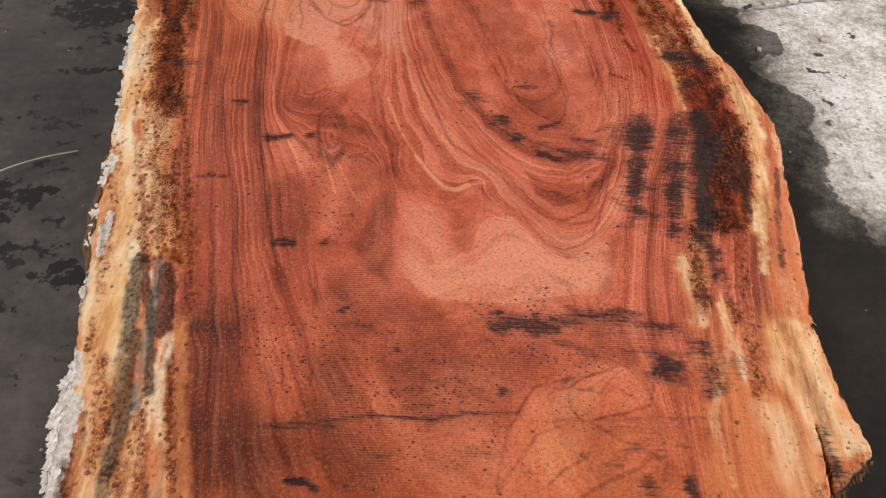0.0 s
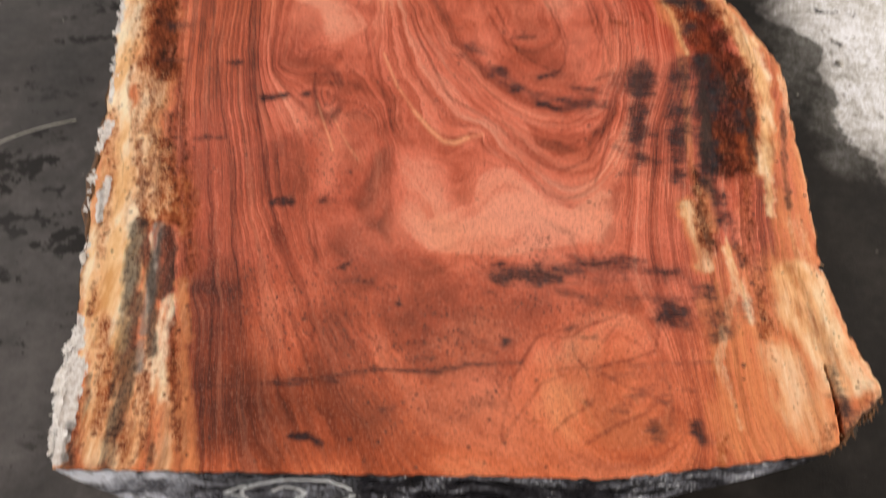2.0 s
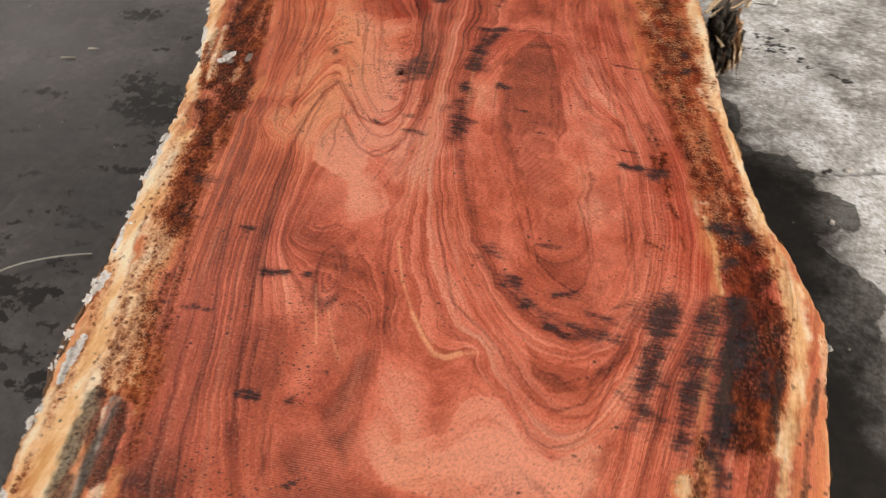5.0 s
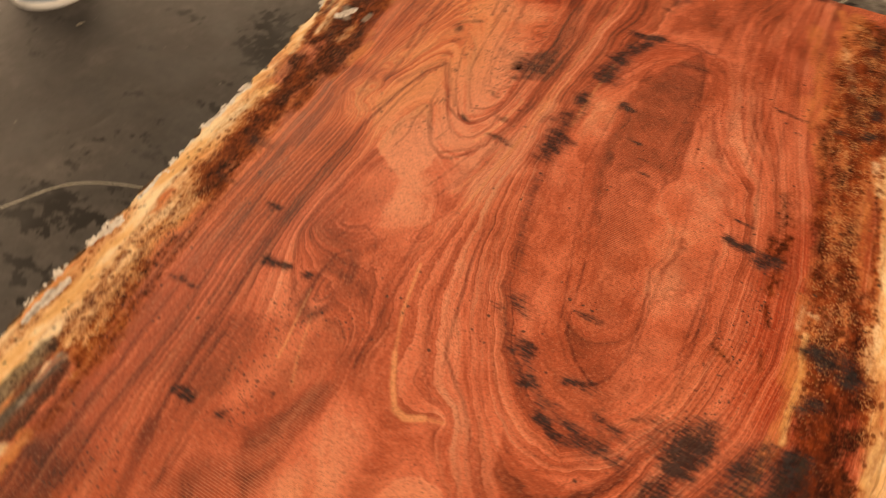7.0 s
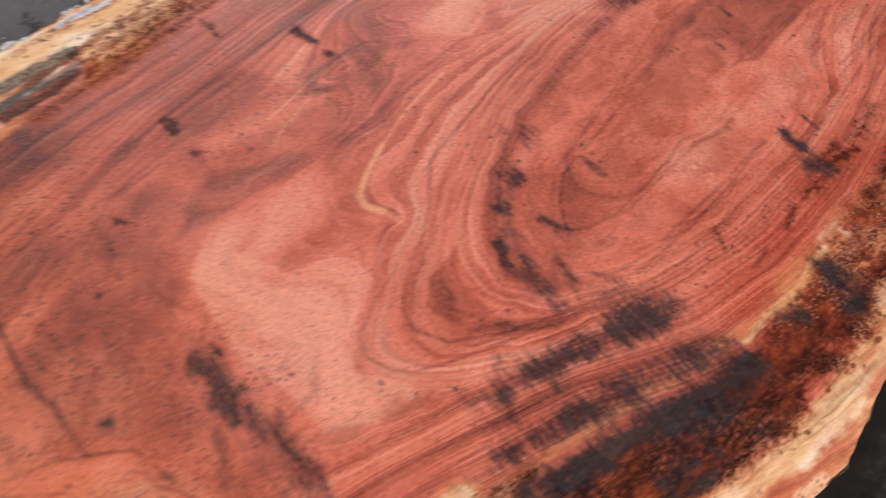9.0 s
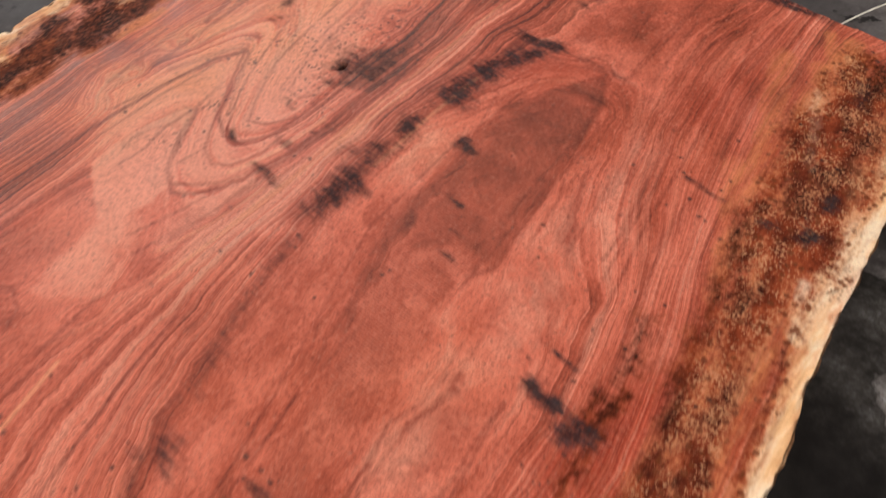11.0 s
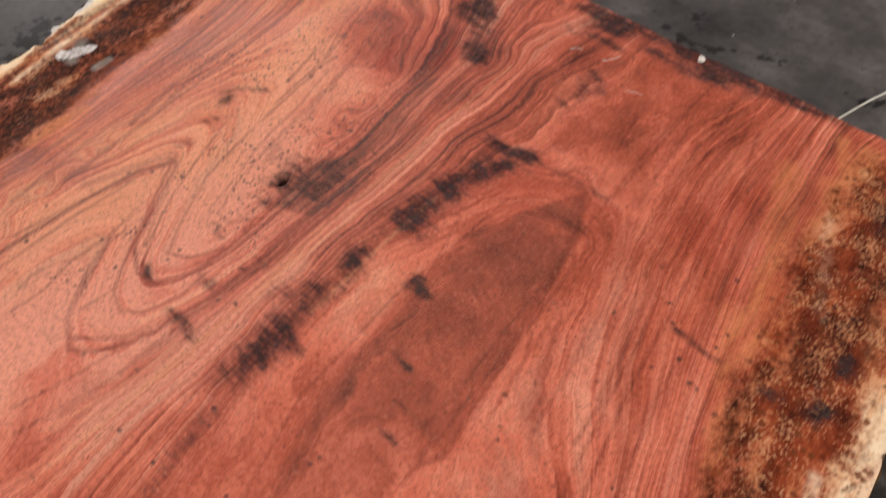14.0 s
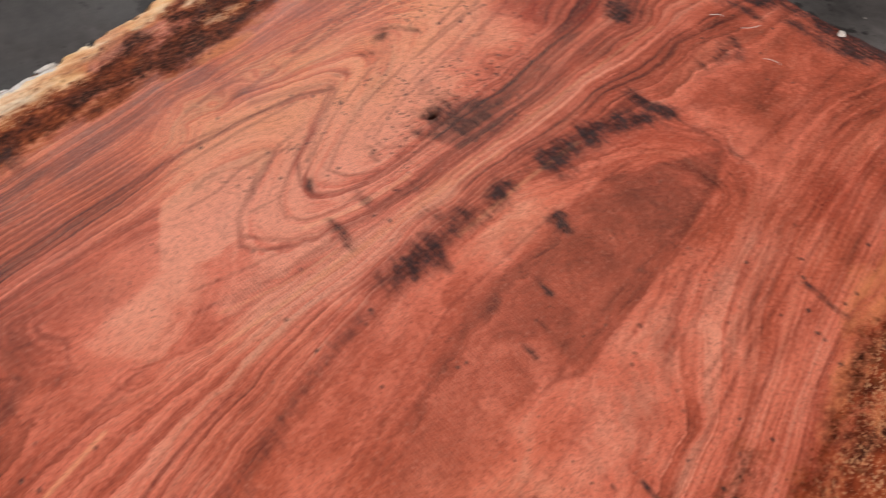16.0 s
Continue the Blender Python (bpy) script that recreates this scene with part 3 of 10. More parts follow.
    c = n.mix(n.math("MULTIPLY", n.span(scab, 0.22, 0.08), n.math("MULTIPLY", lime, n.span(mid, 0.45, 0.6, 0.0, 0.8))), c, (0.10, 0.092, 0.085))
    c = n.mix(n.math("MULTIPLY", chips, 0.7), c, (0.50, 0.47, 0.42))
    rough = n.math("SUBTRACT", n.span(mid, 0.3, 0.7, 0.62, 0.85), n.math("MULTIPLY", foot_dark, 0.12))
    h = n.math("ADD", n.math("MULTIPLY", small, n.math("ADD", 0.35, n.math("MULTIPLY", lime, 1.0))), n.math("ADD", n.math("MULTIPLY", grit, 0.25), n.math("MULTIPLY", grain_, n.math("MULTIPLY", lime, 0.8))))
    return n.done(c, rough, n.bump(h, 0.0045, 0.45), specular=n.math("MULTIPLY_ADD", foot_dark, -0.10, 0.2))


def plain(name, colour, other, scale=30.0, rough=0.6, stretch=(1, 1, 1), depth=0.001, specular=0.4):
    n = Nodes(name)
    a = n.noise(n.scaled(n.place, *stretch), scale, 4.0, 0.6)
    b = n.noise(n.place, scale * 0.15, 3.0)
    f = n.span(n.math("ADD", n.math("MULTIPLY", a, 0.6), n.math("MULTIPLY", b, 0.4)), 0.35, 0.65)
    return n.done(n.mix(f, colour, other), rough, n.bump(a, depth, 0.6), specular=specular)


WOOD, BARK, END, FLOOR = sawn_wood(), bark(), painted_end(), concrete()
SHRED = plain("chalky_bark_shred", (0.62, 0.57, 0.51), (0.92, 0.90, 0.88), 60, 0.9, depth=0.003)
SPLINTER = plain("torn_pale_wood", (0.33, 0.17, 0.08), (0.80, 0.64, 0.44), 45, 0.8, (4, 1, 1), 0.002)
WEATHERED = plain("weathered_grey_wood", (0.20, 0.155, 0.13), (0.40, 0.34, 0.30), 26, 0.85, (3, 1, 1), 0.002)
ROT = plain("black_torn_bark", (0.008, 0.007, 0.006), (0.06, 0.045, 0.03), 40, 0.85, (2, 1, 1), 0.004)
CHIP = plain("pale_dry_chip", (0.62, 0.54, 0.40), (0.86, 0.82, 0.72), 50, 0.8)
HOOP = plain("white_plastic", (0.62, 0.66, 0.70), (0.78, 0.81, 0.84), 12, 0.4)
CHALK = plain("white_chalk", (0.88, 0.92, 0.95), (0.96, 0.98, 0.99), 220, 0.9, depth=0.0006)
STRAP = plain("clear_plastic_strap", (0.46, 0.44, 0.37), (0.64, 0.62, 0.56), 30, 0.35)
SCRAP = plain("scrap", (0.45, 0.43, 0.40), (0.74, 0.72, 0.68), 40, 0.8)
PEBBLE = plain("stone_chip", (0.30, 0.28, 0.25), (0.60, 0.57, 0.52), 60, 0.85)
PLASTIC = plain("pale_blue_plastic", (0.24, 0.36, 0.50), (0.32, 0.44, 0.57), 12, 0.4)
WALL = plain("block_wall_plaster", (0.30, 0.29, 0.27), (0.40, 0.385, 0.36), 4, 0.85)
SHEET = plain("roof_sheet", (0.26, 0.27, 0.28), (0.36, 0.37, 0.38), 3, 0.6)


# ---- the setting: yard floor, and unseen walls and roof added to shape the light ----
def part(name, bm, material, parent=None, label="", smooth=False):
    """Links a bmesh as one mesh object, under a thing if there is one."""
    me = bpy.data.meshes.new(name)
    bm.to_mesh(me)
    bm.free()
    if material is not None:
        me.materials.append(material)
    if smooth:
        me.polygons.foreach_set("use_smooth", [True] * len(me.polygons))
    ob = new(name, me)
    ob.parent = parent
    if label:
        ob["label"] = label
    return ob


def grid_mesh(name, x, y, z, smooth=True):
    """A sheet from arrays of places, row by row."""
    nv, nu = x.shape
    me = bpy.data.meshes.new(name)
    i = np.arange(nu * nv).reshape(nv, nu)
    quads = np.stack([i[:-1, :-1], i[:-1, 1:], i[1:, 1:], i[1:, :-1]], -1).reshape(-1, 4)
    me.vertices.add(nu * nv)
    me.vertices.foreach_set("co", np.stack([x, y, z], -1).ravel())
    me.loops.add(len(quads) * 4)
    me.loops.foreach_set("vertex_index", quads.ravel())
    me.polygons.add(len(quads))
    me.polygons.foreach_set("loop_start", np.arange(0, len(quads) * 4, 4))
    me.polygons.foreach_set("use_smooth", np.full(len(quads), smooth))
    me.update(calc_edges=True)
    return me


def box_bm(bm, x0, x1, y0, y1, z0, z1):
    m = Matrix.LocRotScale(((x0 + x1) / 2, (y0 + y1) / 2, (z0 + z1) / 2), None, (x1 - x0, y1 - y0, z1 - z0))
    bmesh.ops.create_cube(bm, size=1, matrix=m)


def build_floor():
    near_x = np.arange(-2.4, 2.01, 0.014)
    near_y = np.arange(-0.4, 4.01, 0.014)
    xs = np.r_[-400, -60, -14, -8, -5, -3.4, near_x, 2.8, 4, 6, 9, 20, 80, 400]
    ys = np.r_[-400, -60, -14, -6, -3, -1.5, -0.8, near_y, 4.6, 6, 9, 14, 60, 400]
    x, y = np.meshgrid(xs, ys)
    fx, fy = x.ravel(), y.ravel()
    lime = painted(LIME, fx, fy, 0.7, 1.4)
    dark = painted(DARK, fx, fy, 0.7, 1.2, True)
    foot_dark = painted(FOOT_DARK, fx, fy, 0.45, 0.7)
    cleft = painted(CLEFT, fx, fy, 0.5, 0.9)
    inside = (np.abs(fx) < 3) & (np.abs(fy - 1.8) < 3)
    z = inside * (0.0022 * fbm(fx * 4, fy * 4, 3, 3) + lime * 0.004 * np.maximum(0, fbm(fx * 45, fy * 45, 8, 2)) - cleft * 0.006)
    me = grid_mesh("ground", x, y, z.reshape(x.shape))
    for name, v in (("lime", lime), ("dark", dark), ("foot_dark", foot_dark), ("cleft", cleft), ("yardside", np.clip(0.45 - fx, 0, 1))):
        attribute(me, name, v)
    me.materials.append(FLOOR)
    tagged(new("ground", me), "worn grey concrete floor with dark patches and dark splashes", "floor", kind="structure")


def build_unseen_shed():
    # walls and roof out of view, added to hold back sky light
    for name, dims in (("unseen_wall_west", (-6.2, -6.0, -6.0, 0.0, 0.0, 4.6)), ("unseen_wall_west", (-6.2, -6.0, 6.8, 12.0, 0.0, 4.6)),
                       ("unseen_wall_west", (-6.2, -6.0, 0.0, 6.8, 4.0, 4.6)), ("unseen_wall_south", (-6.0, -3.6, -6.2, -6.0, 0.0, 4.6)), ("unseen_wall_south", (3.6, 6.0, -6.2, -6.0, 0.0, 4.6)), ("unseen_wall_south", (-3.6, 3.6, -6.2, -6.0, 3.8, 4.6)), ("unseen_wall_north", (-6.0, 6.0, 12.0, 12.2, 0.0, 4.6))):
        bm = bmesh.new()
        box_bm(bm, *dims)
        tagged(part(name, bm, WALL), "plain grey unseen wall, added to block light", "wall", kind="structure")
    bm = bmesh.new()
    n = 90
    top = [bm.verts.new((-6.4 + 12.6 * k / n, -6.4, 4.6 + 0.018 * math.sin(k * 1.4))) for k in range(n + 1)]
    end = [bm.verts.new((v.co.x, 12.2, v.co.z)) for v in top]
    for k in range(n):
        bm.faces.new((top[k], top[k + 1], end[k + 1], end[k]))
    bmesh.ops.solidify(bm, geom=bm.faces[:], thickness=0.02)
    tagged(part("ceiling", bm, SHEET), "corrugated grey unseen roof, added to block the sky", "ceiling", kind="structure")


# ---- the slab ----
TOP = 0.20
LEFT = ((0.28, -0.560), (0.43, -0.596), (0.60, -0.616), (0.80, -0.668), (1.04, -0.712), (1.20, -0.736), (1.48, -0.800),
        (1.73, -0.846), (2.05, -0.925), (2.12, -0.955), (2.40, -1.052), (2.76, -1.200), (2.95, -1.28))
RIGHT = ((0.28, 0.560), (0.34, 0.640), (0.375, 0.715), (0.395, 0.748), (0.427, 0.769), (0.453, 0.800), (0.470, 0.823), (0.487, 0.844), (0.507, 0.845), (0.525, 0.836), (0.553, 0.830), (0.635, 0.812), (0.76, 0.799),
         (0.90, 0.812), (1.15, 0.832), (1.30, 0.848), (1.37, 0.846), (1.55, 0.784), (1.70, 0.729), (1.85, 0.696), (2.06, 0.650),
         (2.30, 0.617), (2.45, 0.598), (2.95, 0.535))
NEAR = ((-0.70, 0.298), (-0.35, 0.305), (0.10, 0.316), (0.36, 0.320), (0.52, 0.346), (0.76, 0.386), (0.95, 0.43))
FAR = ((-1.35, 2.757), (-0.78, 2.789), (-0.03, 2.830), (0.60, 2.866), (0.9, 2.88))


def outline(s, v, depth):
    """Place of a point of the slab: s across (0 to 1), v along (0 to 1), at a depth under the sawn face."""
    f = np.clip(depth / TOP, 0, 1)
    y = 0.31 + v * 2.51
    x = s * 0
    for _ in range(4):
        ragged = 0.005 * fbm(y * 31, y * 0 + 2, 5, 3) + 0.0015 * vnoise(y * 120, y * 0, 6) + 0.009 * vnoise(y * 9, y * 0, 4)
        ragged_r = 0.007 * fbm(y * 7, y * 0 + 9, 15, 3) + 0.0014 * fbm(y * 60, y * 0 + 3, 14, 3)
        bulge = 0.055 * np.sin(np.clip(f * 2.4, 0, 1) * math.pi) * np.clip(1 - np.abs(y - 0.95) / 0.45, 0, 1)
        rough = f * (0.012 * fbm(y * 16, depth * 30, 21, 3) + 0.006 * vnoise(y * 55, depth * 60, 22))
        left = eased(LEFT, y, 4) + ragged + 0.15 * f ** 1.2 - bulge + rough
        under = 0.46 * np.clip(1.15 - y, 0.42, 1)
        right = eased(RIGHT, y, 2) + ragged_r - under * f ** 1.5 - rough + 0.006 * np.sin(np.clip(f * 3, 0, 1) * math.pi)
        x = left + s * (right - left)
        near = eased(NEAR, x, 6) + 0.0022 * vnoise(x * 60, x * 0, 31) - 0.004 * vnoise(x * 6, depth * 8, 32) * f
        far = eased(FAR, x, 6) + 0.003 * vnoise(x * 40, x * 0, 33)
        y = near + v * (far - near)
    return x, y


def dragged(amount):
    """Stain drawn out along the saw's way, each line of it by a different length."""
    out = np.zeros_like(amount)
    rng = np.random.default_rng(12)
    lengths = np.repeat(rng.integers(1, 4, amount.shape[0] // 2 + 1), 2)[:amount.shape[0]]
    shifts = rng.integers(-2, 3, amount.shape[0])
    for k, row in enumerate(amount):
        r = int(lengths[k])
        soft = np.convolve(np.pad(row, r, mode="edge"), np.ones(2 * r + 1) / (2 * r + 1), "valid")
        out[k] = np.roll(np.convolve(np.pad(soft, 1, mode="edge"), np.ones(3) / 3, "valid"), shifts[k])
    pad = np.pad(out, ((1, 1), (0, 0)), mode="edge")
    return np.clip(1.08 * (0.25 * pad[:-2] + 0.5 * pad[1:-1] + 0.25 * pad[2:]), 0, 1)


def build_slab():
    slab = tagged(new("wood_slab"), "thick live-edge slab of red-brown hardwood lying on concrete", "wood slab")
    slab.location = (0, 1.5, 0)
    nu, nv = 541, 961
    s, v = np.meshgrid(np.linspace(0, 1, nu), np.linspace(0, 1, nv))
    x, y = outline(s, v, s * 0)
    fx, fy = x.ravel(), y.ravel()
    crack = painted(CRACK, fx, fy, 0.25, 0.6)
    white = painted(WHITE, fx, fy, 0.6, 0.8)
    edge = np.minimum(s, 1 - s).ravel() * 1.4
    worn = np.clip(1 - edge / 0.02, 0, 1) * (0.004 + 0.004 * vnoise(fx * 60, fy * 60, 41))
    z = TOP + 0.0012 * fbm(fx * 5, fy * 5, 40, 3) - crack * 0.035 - worn + white * 0.003 * fbm(fx * 70, fy * 70, 42, 2)
    me = grid_mesh("sawn_face", x, y, z.reshape(x.shape))
    attribute(me, "ring", ring_height(fx, fy) + 0.25 * fbm(fx * 9, fy * 6, 50, 3))
    for name, wob, soft in ((STAIN, 0.65, 1.9), (GREY, 0.4, 1.1), (SAP, 0.45, 1.2), (RUST, 0.5, 1.7), (DEEP, 0.5, 1.8),
                            (PALE, 0.4, 1.7), (LINE, 0.15, 1.1)):
        amount = painted(name, fx, fy, wob, soft, name in (STAIN, RUST))
        if name == SAP:
            amount = np.maximum(amount, np.clip(filled(SAP, fx, fy, 0.02), 0, 1))
        if name == STAIN:
            amount = amount * np.clip(0.95 + 0.75 * fbm(fx * 14, fy * 26, 81, 4), 0.72, 1.1)
            amount = np.maximum(amount, np.clip(filled(STAIN, fx, fy, 0.02) * np.clip(0.95 + 2.2 * fbm(fx * 7, fy * 17, 71, 4), 0, 1.7), 0, 1))
            drawn = np.maximum(0.95 * dragged(amount.reshape(x.shape)).ravel(), amount * 0.85)
            amount = amount + (drawn - amount) * np.clip((s.ravel() - 0.24) / 0.06, 0, 1)
        attribute(me, name, amount)
    attribute(me, "white", white)
    beat = 0.55 + 0.75 * fbm(fx * 14, fy * 7, 66, 3)
    attribute(me, "vein", np.clip(painted(VEIN, fx, fy, 0.35, 1.3) * np.clip(beat + 0.35, 0.25, 1.15), 0, 1))
    attribute(me, "zone", filled(ZONE, fx, fy))
    attribute(me, "sawn", np.clip(filled(SAWN, fx, fy), 0, 1))
    attribute(me, "red", np.clip(filled(RED, fx, fy, 0.02), 0, 1))
    attribute(me, "cream", painted(CREAM, fx, fy, 0.5, 2.0))
    attribute(me, "pepper", painted(PEPPER, fx, fy, 0.4, 1.8))
    attribute(me, "soot_shade", painted(SOOT_SHADE, fx, fy, 0.5, 1.6))
    attribute(me, "calm", np.clip(np.maximum(painted(CALM, fx, fy, 0.3, 1.6), filled(CALM, fx, fy, 0.02)), 0, 1))
    across = (outline(s * 0 + 1, v, s * 0)[0] - outline(s * 0, v, s * 0)[0]).ravel()
    rim = np.minimum(s.ravel() / 0.040, 0.35 + (1 - s.ravel()) / 0.045) * across / 1.4
    attribute(me, "rim", np.clip(1.35 - rim + 0.3 * fbm(fx * 12, fy * 5, 77, 3), 0, 1))
    # the eye of a knot: narrow oval rings
    kx, ky = fx - (-0.224), fy - 1.231
    oval = np.hypot((kx + 0.12 * ky) / 0.046, ky / 0.115)
    attribute(me, "eye", np.clip(1 - oval, 0, 1))
    me.materials.append(WOOD)
    face = new("sawn_face", me)
    under(face, slab)["label"] = "sawn top with swirling grain, black stains and pale sapwood"
    # sides, ring by ring from the face to the floor
    depths = np.r_[0.0, np.linspace(0.004, TOP - 0.002, 22)]
    sides = (("bark_edge", 0 * v[:, 0], v[:, 0], BARK, "dark bark along the waney edge"), ("bark_edge", 0 * v[:, 0] + 1, v[::-1, 0], BARK, "dark bark along the waney edge"),
             ("near_end", s[0, ::-1], 0 * s[0], END, "end cut painted black, with worn grey smears"), ("far_end", s[0], 0 * s[0] + 1, END, "end cut painted black"))
    for name, es, ev, mat, label in sides:
        k, d = np.meshgrid(np.arange(len(es)), depths)
        ex, ey = outline(es[k], ev[k], d)
        rim = np.clip(1 - d / 0.004, 0, 1)
        lo = 0.005 * vnoise(ex * 33, ey * 33, 60) * (1 - rim) if "bark" in name else 0
        me = grid_mesh(name, ex + lo, ey, TOP - d - rim * 0.006)
        me.materials.append(mat)
        ob = new(name, me)
        under(ob, slab)["label"] = label
    return slab


def shard(bm, place, way, up, length, width, thick, rng, bend=0.15):
    """One torn splinter: a tapered, bent, uneven strip."""
    way, up = Vector(way).normalized(), Vector(up)
    side = way.cross(up).normalized()
    up = side.cross(way)
    rows, n = [], 6
    for k in range(n + 1):
        f = k / n
        w = width * (1 - f ** 1.6) * (0.8 + 0.4 * rng.random()) + 0.0006
        c = Vector(place) + way * length * f + up * (bend * length * f * f) + side * (rng.random() - 0.5) * width * 0.5
        t = thick * (1 - 0.7 * f)
        rows.append([bm.verts.new(c + side * a * w + up * b * t) for a, b in ((-0.5, 0), (0.5, -0.15), (0.45, 1), (-0.4, 0.8))])
    for a, b in zip(rows, rows[1:]):
        for k in range(4):
            bm.faces.new((a[k], a[(k + 1) % 4], b[(k + 1) % 4], b[k]))
    bm.faces.new(rows[0][::-1])
    bm.faces.new(rows[-1])


def lump(bm, place, size, rng, rough=0.35, sub=3):
    got = bmesh.ops.create_icosphere(bm, subdivisions=sub, radius=1.0)
    seed = rng.random() * 90
    for v in got["verts"]:
        c = v.co.copy()
        k = 1 + rough * noise.noise(c * 2.1 + Vector((seed, 0, 0))) + rough * 0.6 * noise.noise(c * 6.3 + Vector((0, seed, 0))) + rough * 0.3 * noise.noise(c * 15 + Vector((0, 0, seed)))
        v.co = Vector(place) + Vector((c.x * size[0], c.y * size[1], c.z * size[2])) * k
    return got["verts"]


def under(ob, thing):
    ob.parent = thing
    ob.matrix_parent_inverse = thing.matrix_basis.inverted()
    return ob


def bark_shreds(slab):
    rng = random.Random(7)
    places = []
    for y0, y1, n in ((0.32, 0.58, 62), (0.62, 0.80, 8), (1.04, 1.12, 14), (1.27, 1.36, 8), (1.44, 1.64, 26), (2.02, 2.10, 8), (2.25, 2.33, 12), (2.60, 2.75, 26), (0.85, 0.97, 14)):
        places += [y0 + (y1 - y0) * rng.random() for _ in range(n)]
    for y in places:
        bm = bmesh.new()
        x = float(eased(LEFT, y, 4)) + rng.uniform(-0.004, 0.016)
        size = rng.uniform(0.003, 0.0095) * (1.0 if y < 0.6 else 0.72)
        lump(bm, (x, y, TOP - 0.005 + rng.uniform(-0.008, 0.003)), (size * rng.uniform(0.7, 1.3), size * rng.uniform(0.9, 2.2), size * 0.40), rng, 1.3, 3)
        under(part("bark_shred", bm, SHRED), slab)
    for k in range(14):
        bm = bmesh.new()
        y = 0.70 + 0.145 * rng.random()
        x = float(eased(RIGHT, y, 4))
        size = rng.uniform(0.004, 0.009)
        lump(bm, (x + rng.uniform(-0.006, 0.006), y, TOP - 0.008 + rng.uniform(-0.012, 0.004)), (size * 0.7, size * rng.uniform(1.4, 3.0), size * 0.4), rng, 1.0, 3)
        under(part("bark_shred", bm, ROT if y < 0.755 and k % 3 else SHRED), slab)
    for k in range(7):
        bm = bmesh.new()
        y = 0.71 + 0.018 * k
        x = float(eased(RIGHT, y, 4))
        shard(bm, (x - 0.010, y, TOP - 0.010), (0.25 + rng.random() * 0.3, rng.uniform(-1.0, -0.5), 0.05), (0, 0, 1), rng.uniform(0.015, 0.035), 0.004, 0.003, rng)
        under(part("edge_splinter", bm, (SHRED, ROT, SPLINTER)[k % 3]), slab)


def frayed_corner(slab):
    """Torn fibres along the broken near corner and the end's upper edge."""
    rng = random.Random(19)
    for k in range(46):
        f = rng.random()
        x = 0.742 + 0.098 * f + rng.uniform(-0.006, 0.004)
        y = 0.400 + 0.088 * f ** 1.1 + rng.uniform(-0.002, 0.012)
        bm = bmesh.new()
        shard(bm, (x, y, TOP - rng.uniform(0.004, 0.045)), (rng.uniform(-0.10, 0.35), -1, rng.uniform(-0.9, -0.15)), (0, 0.2, 1), rng.uniform(0.006, 0.019), rng.uniform(0.004, 0.010), 0.003, rng, 0.1)
        under(part("torn_fibre", bm, (BARK, ROT, ROT, BARK, BARK)[k % 5], label="brown torn fibre"), slab)


def loose_flakes(slab):
    """A few pale flakes hanging from the bark of the waney edge."""
    rng = random.Random(23)
    for p, d, length, w in (((0.700, 1.780, 0.150), (0.45, 0.75, 0.15), 0.042, 0.010), ((0.702, 1.768, 0.140), (0.9, 0.2, -0.1), 0.028, 0.009),
                            ((0.706, 1.735, 0.150), (0.35, -0.8, 0.0), 0.030, 0.008), ((0.712, 1.700, 0.150), (0.15, -0.9, 0.0), 0.026, 0.005)):
        bm = bmesh.new()
        shard(bm, p, d, (0.3, 0, 1), length, w, 0.003, rng, 0.2)
        under(part("bark_flake", bm, SHRED, label="pale loose flake"), slab)


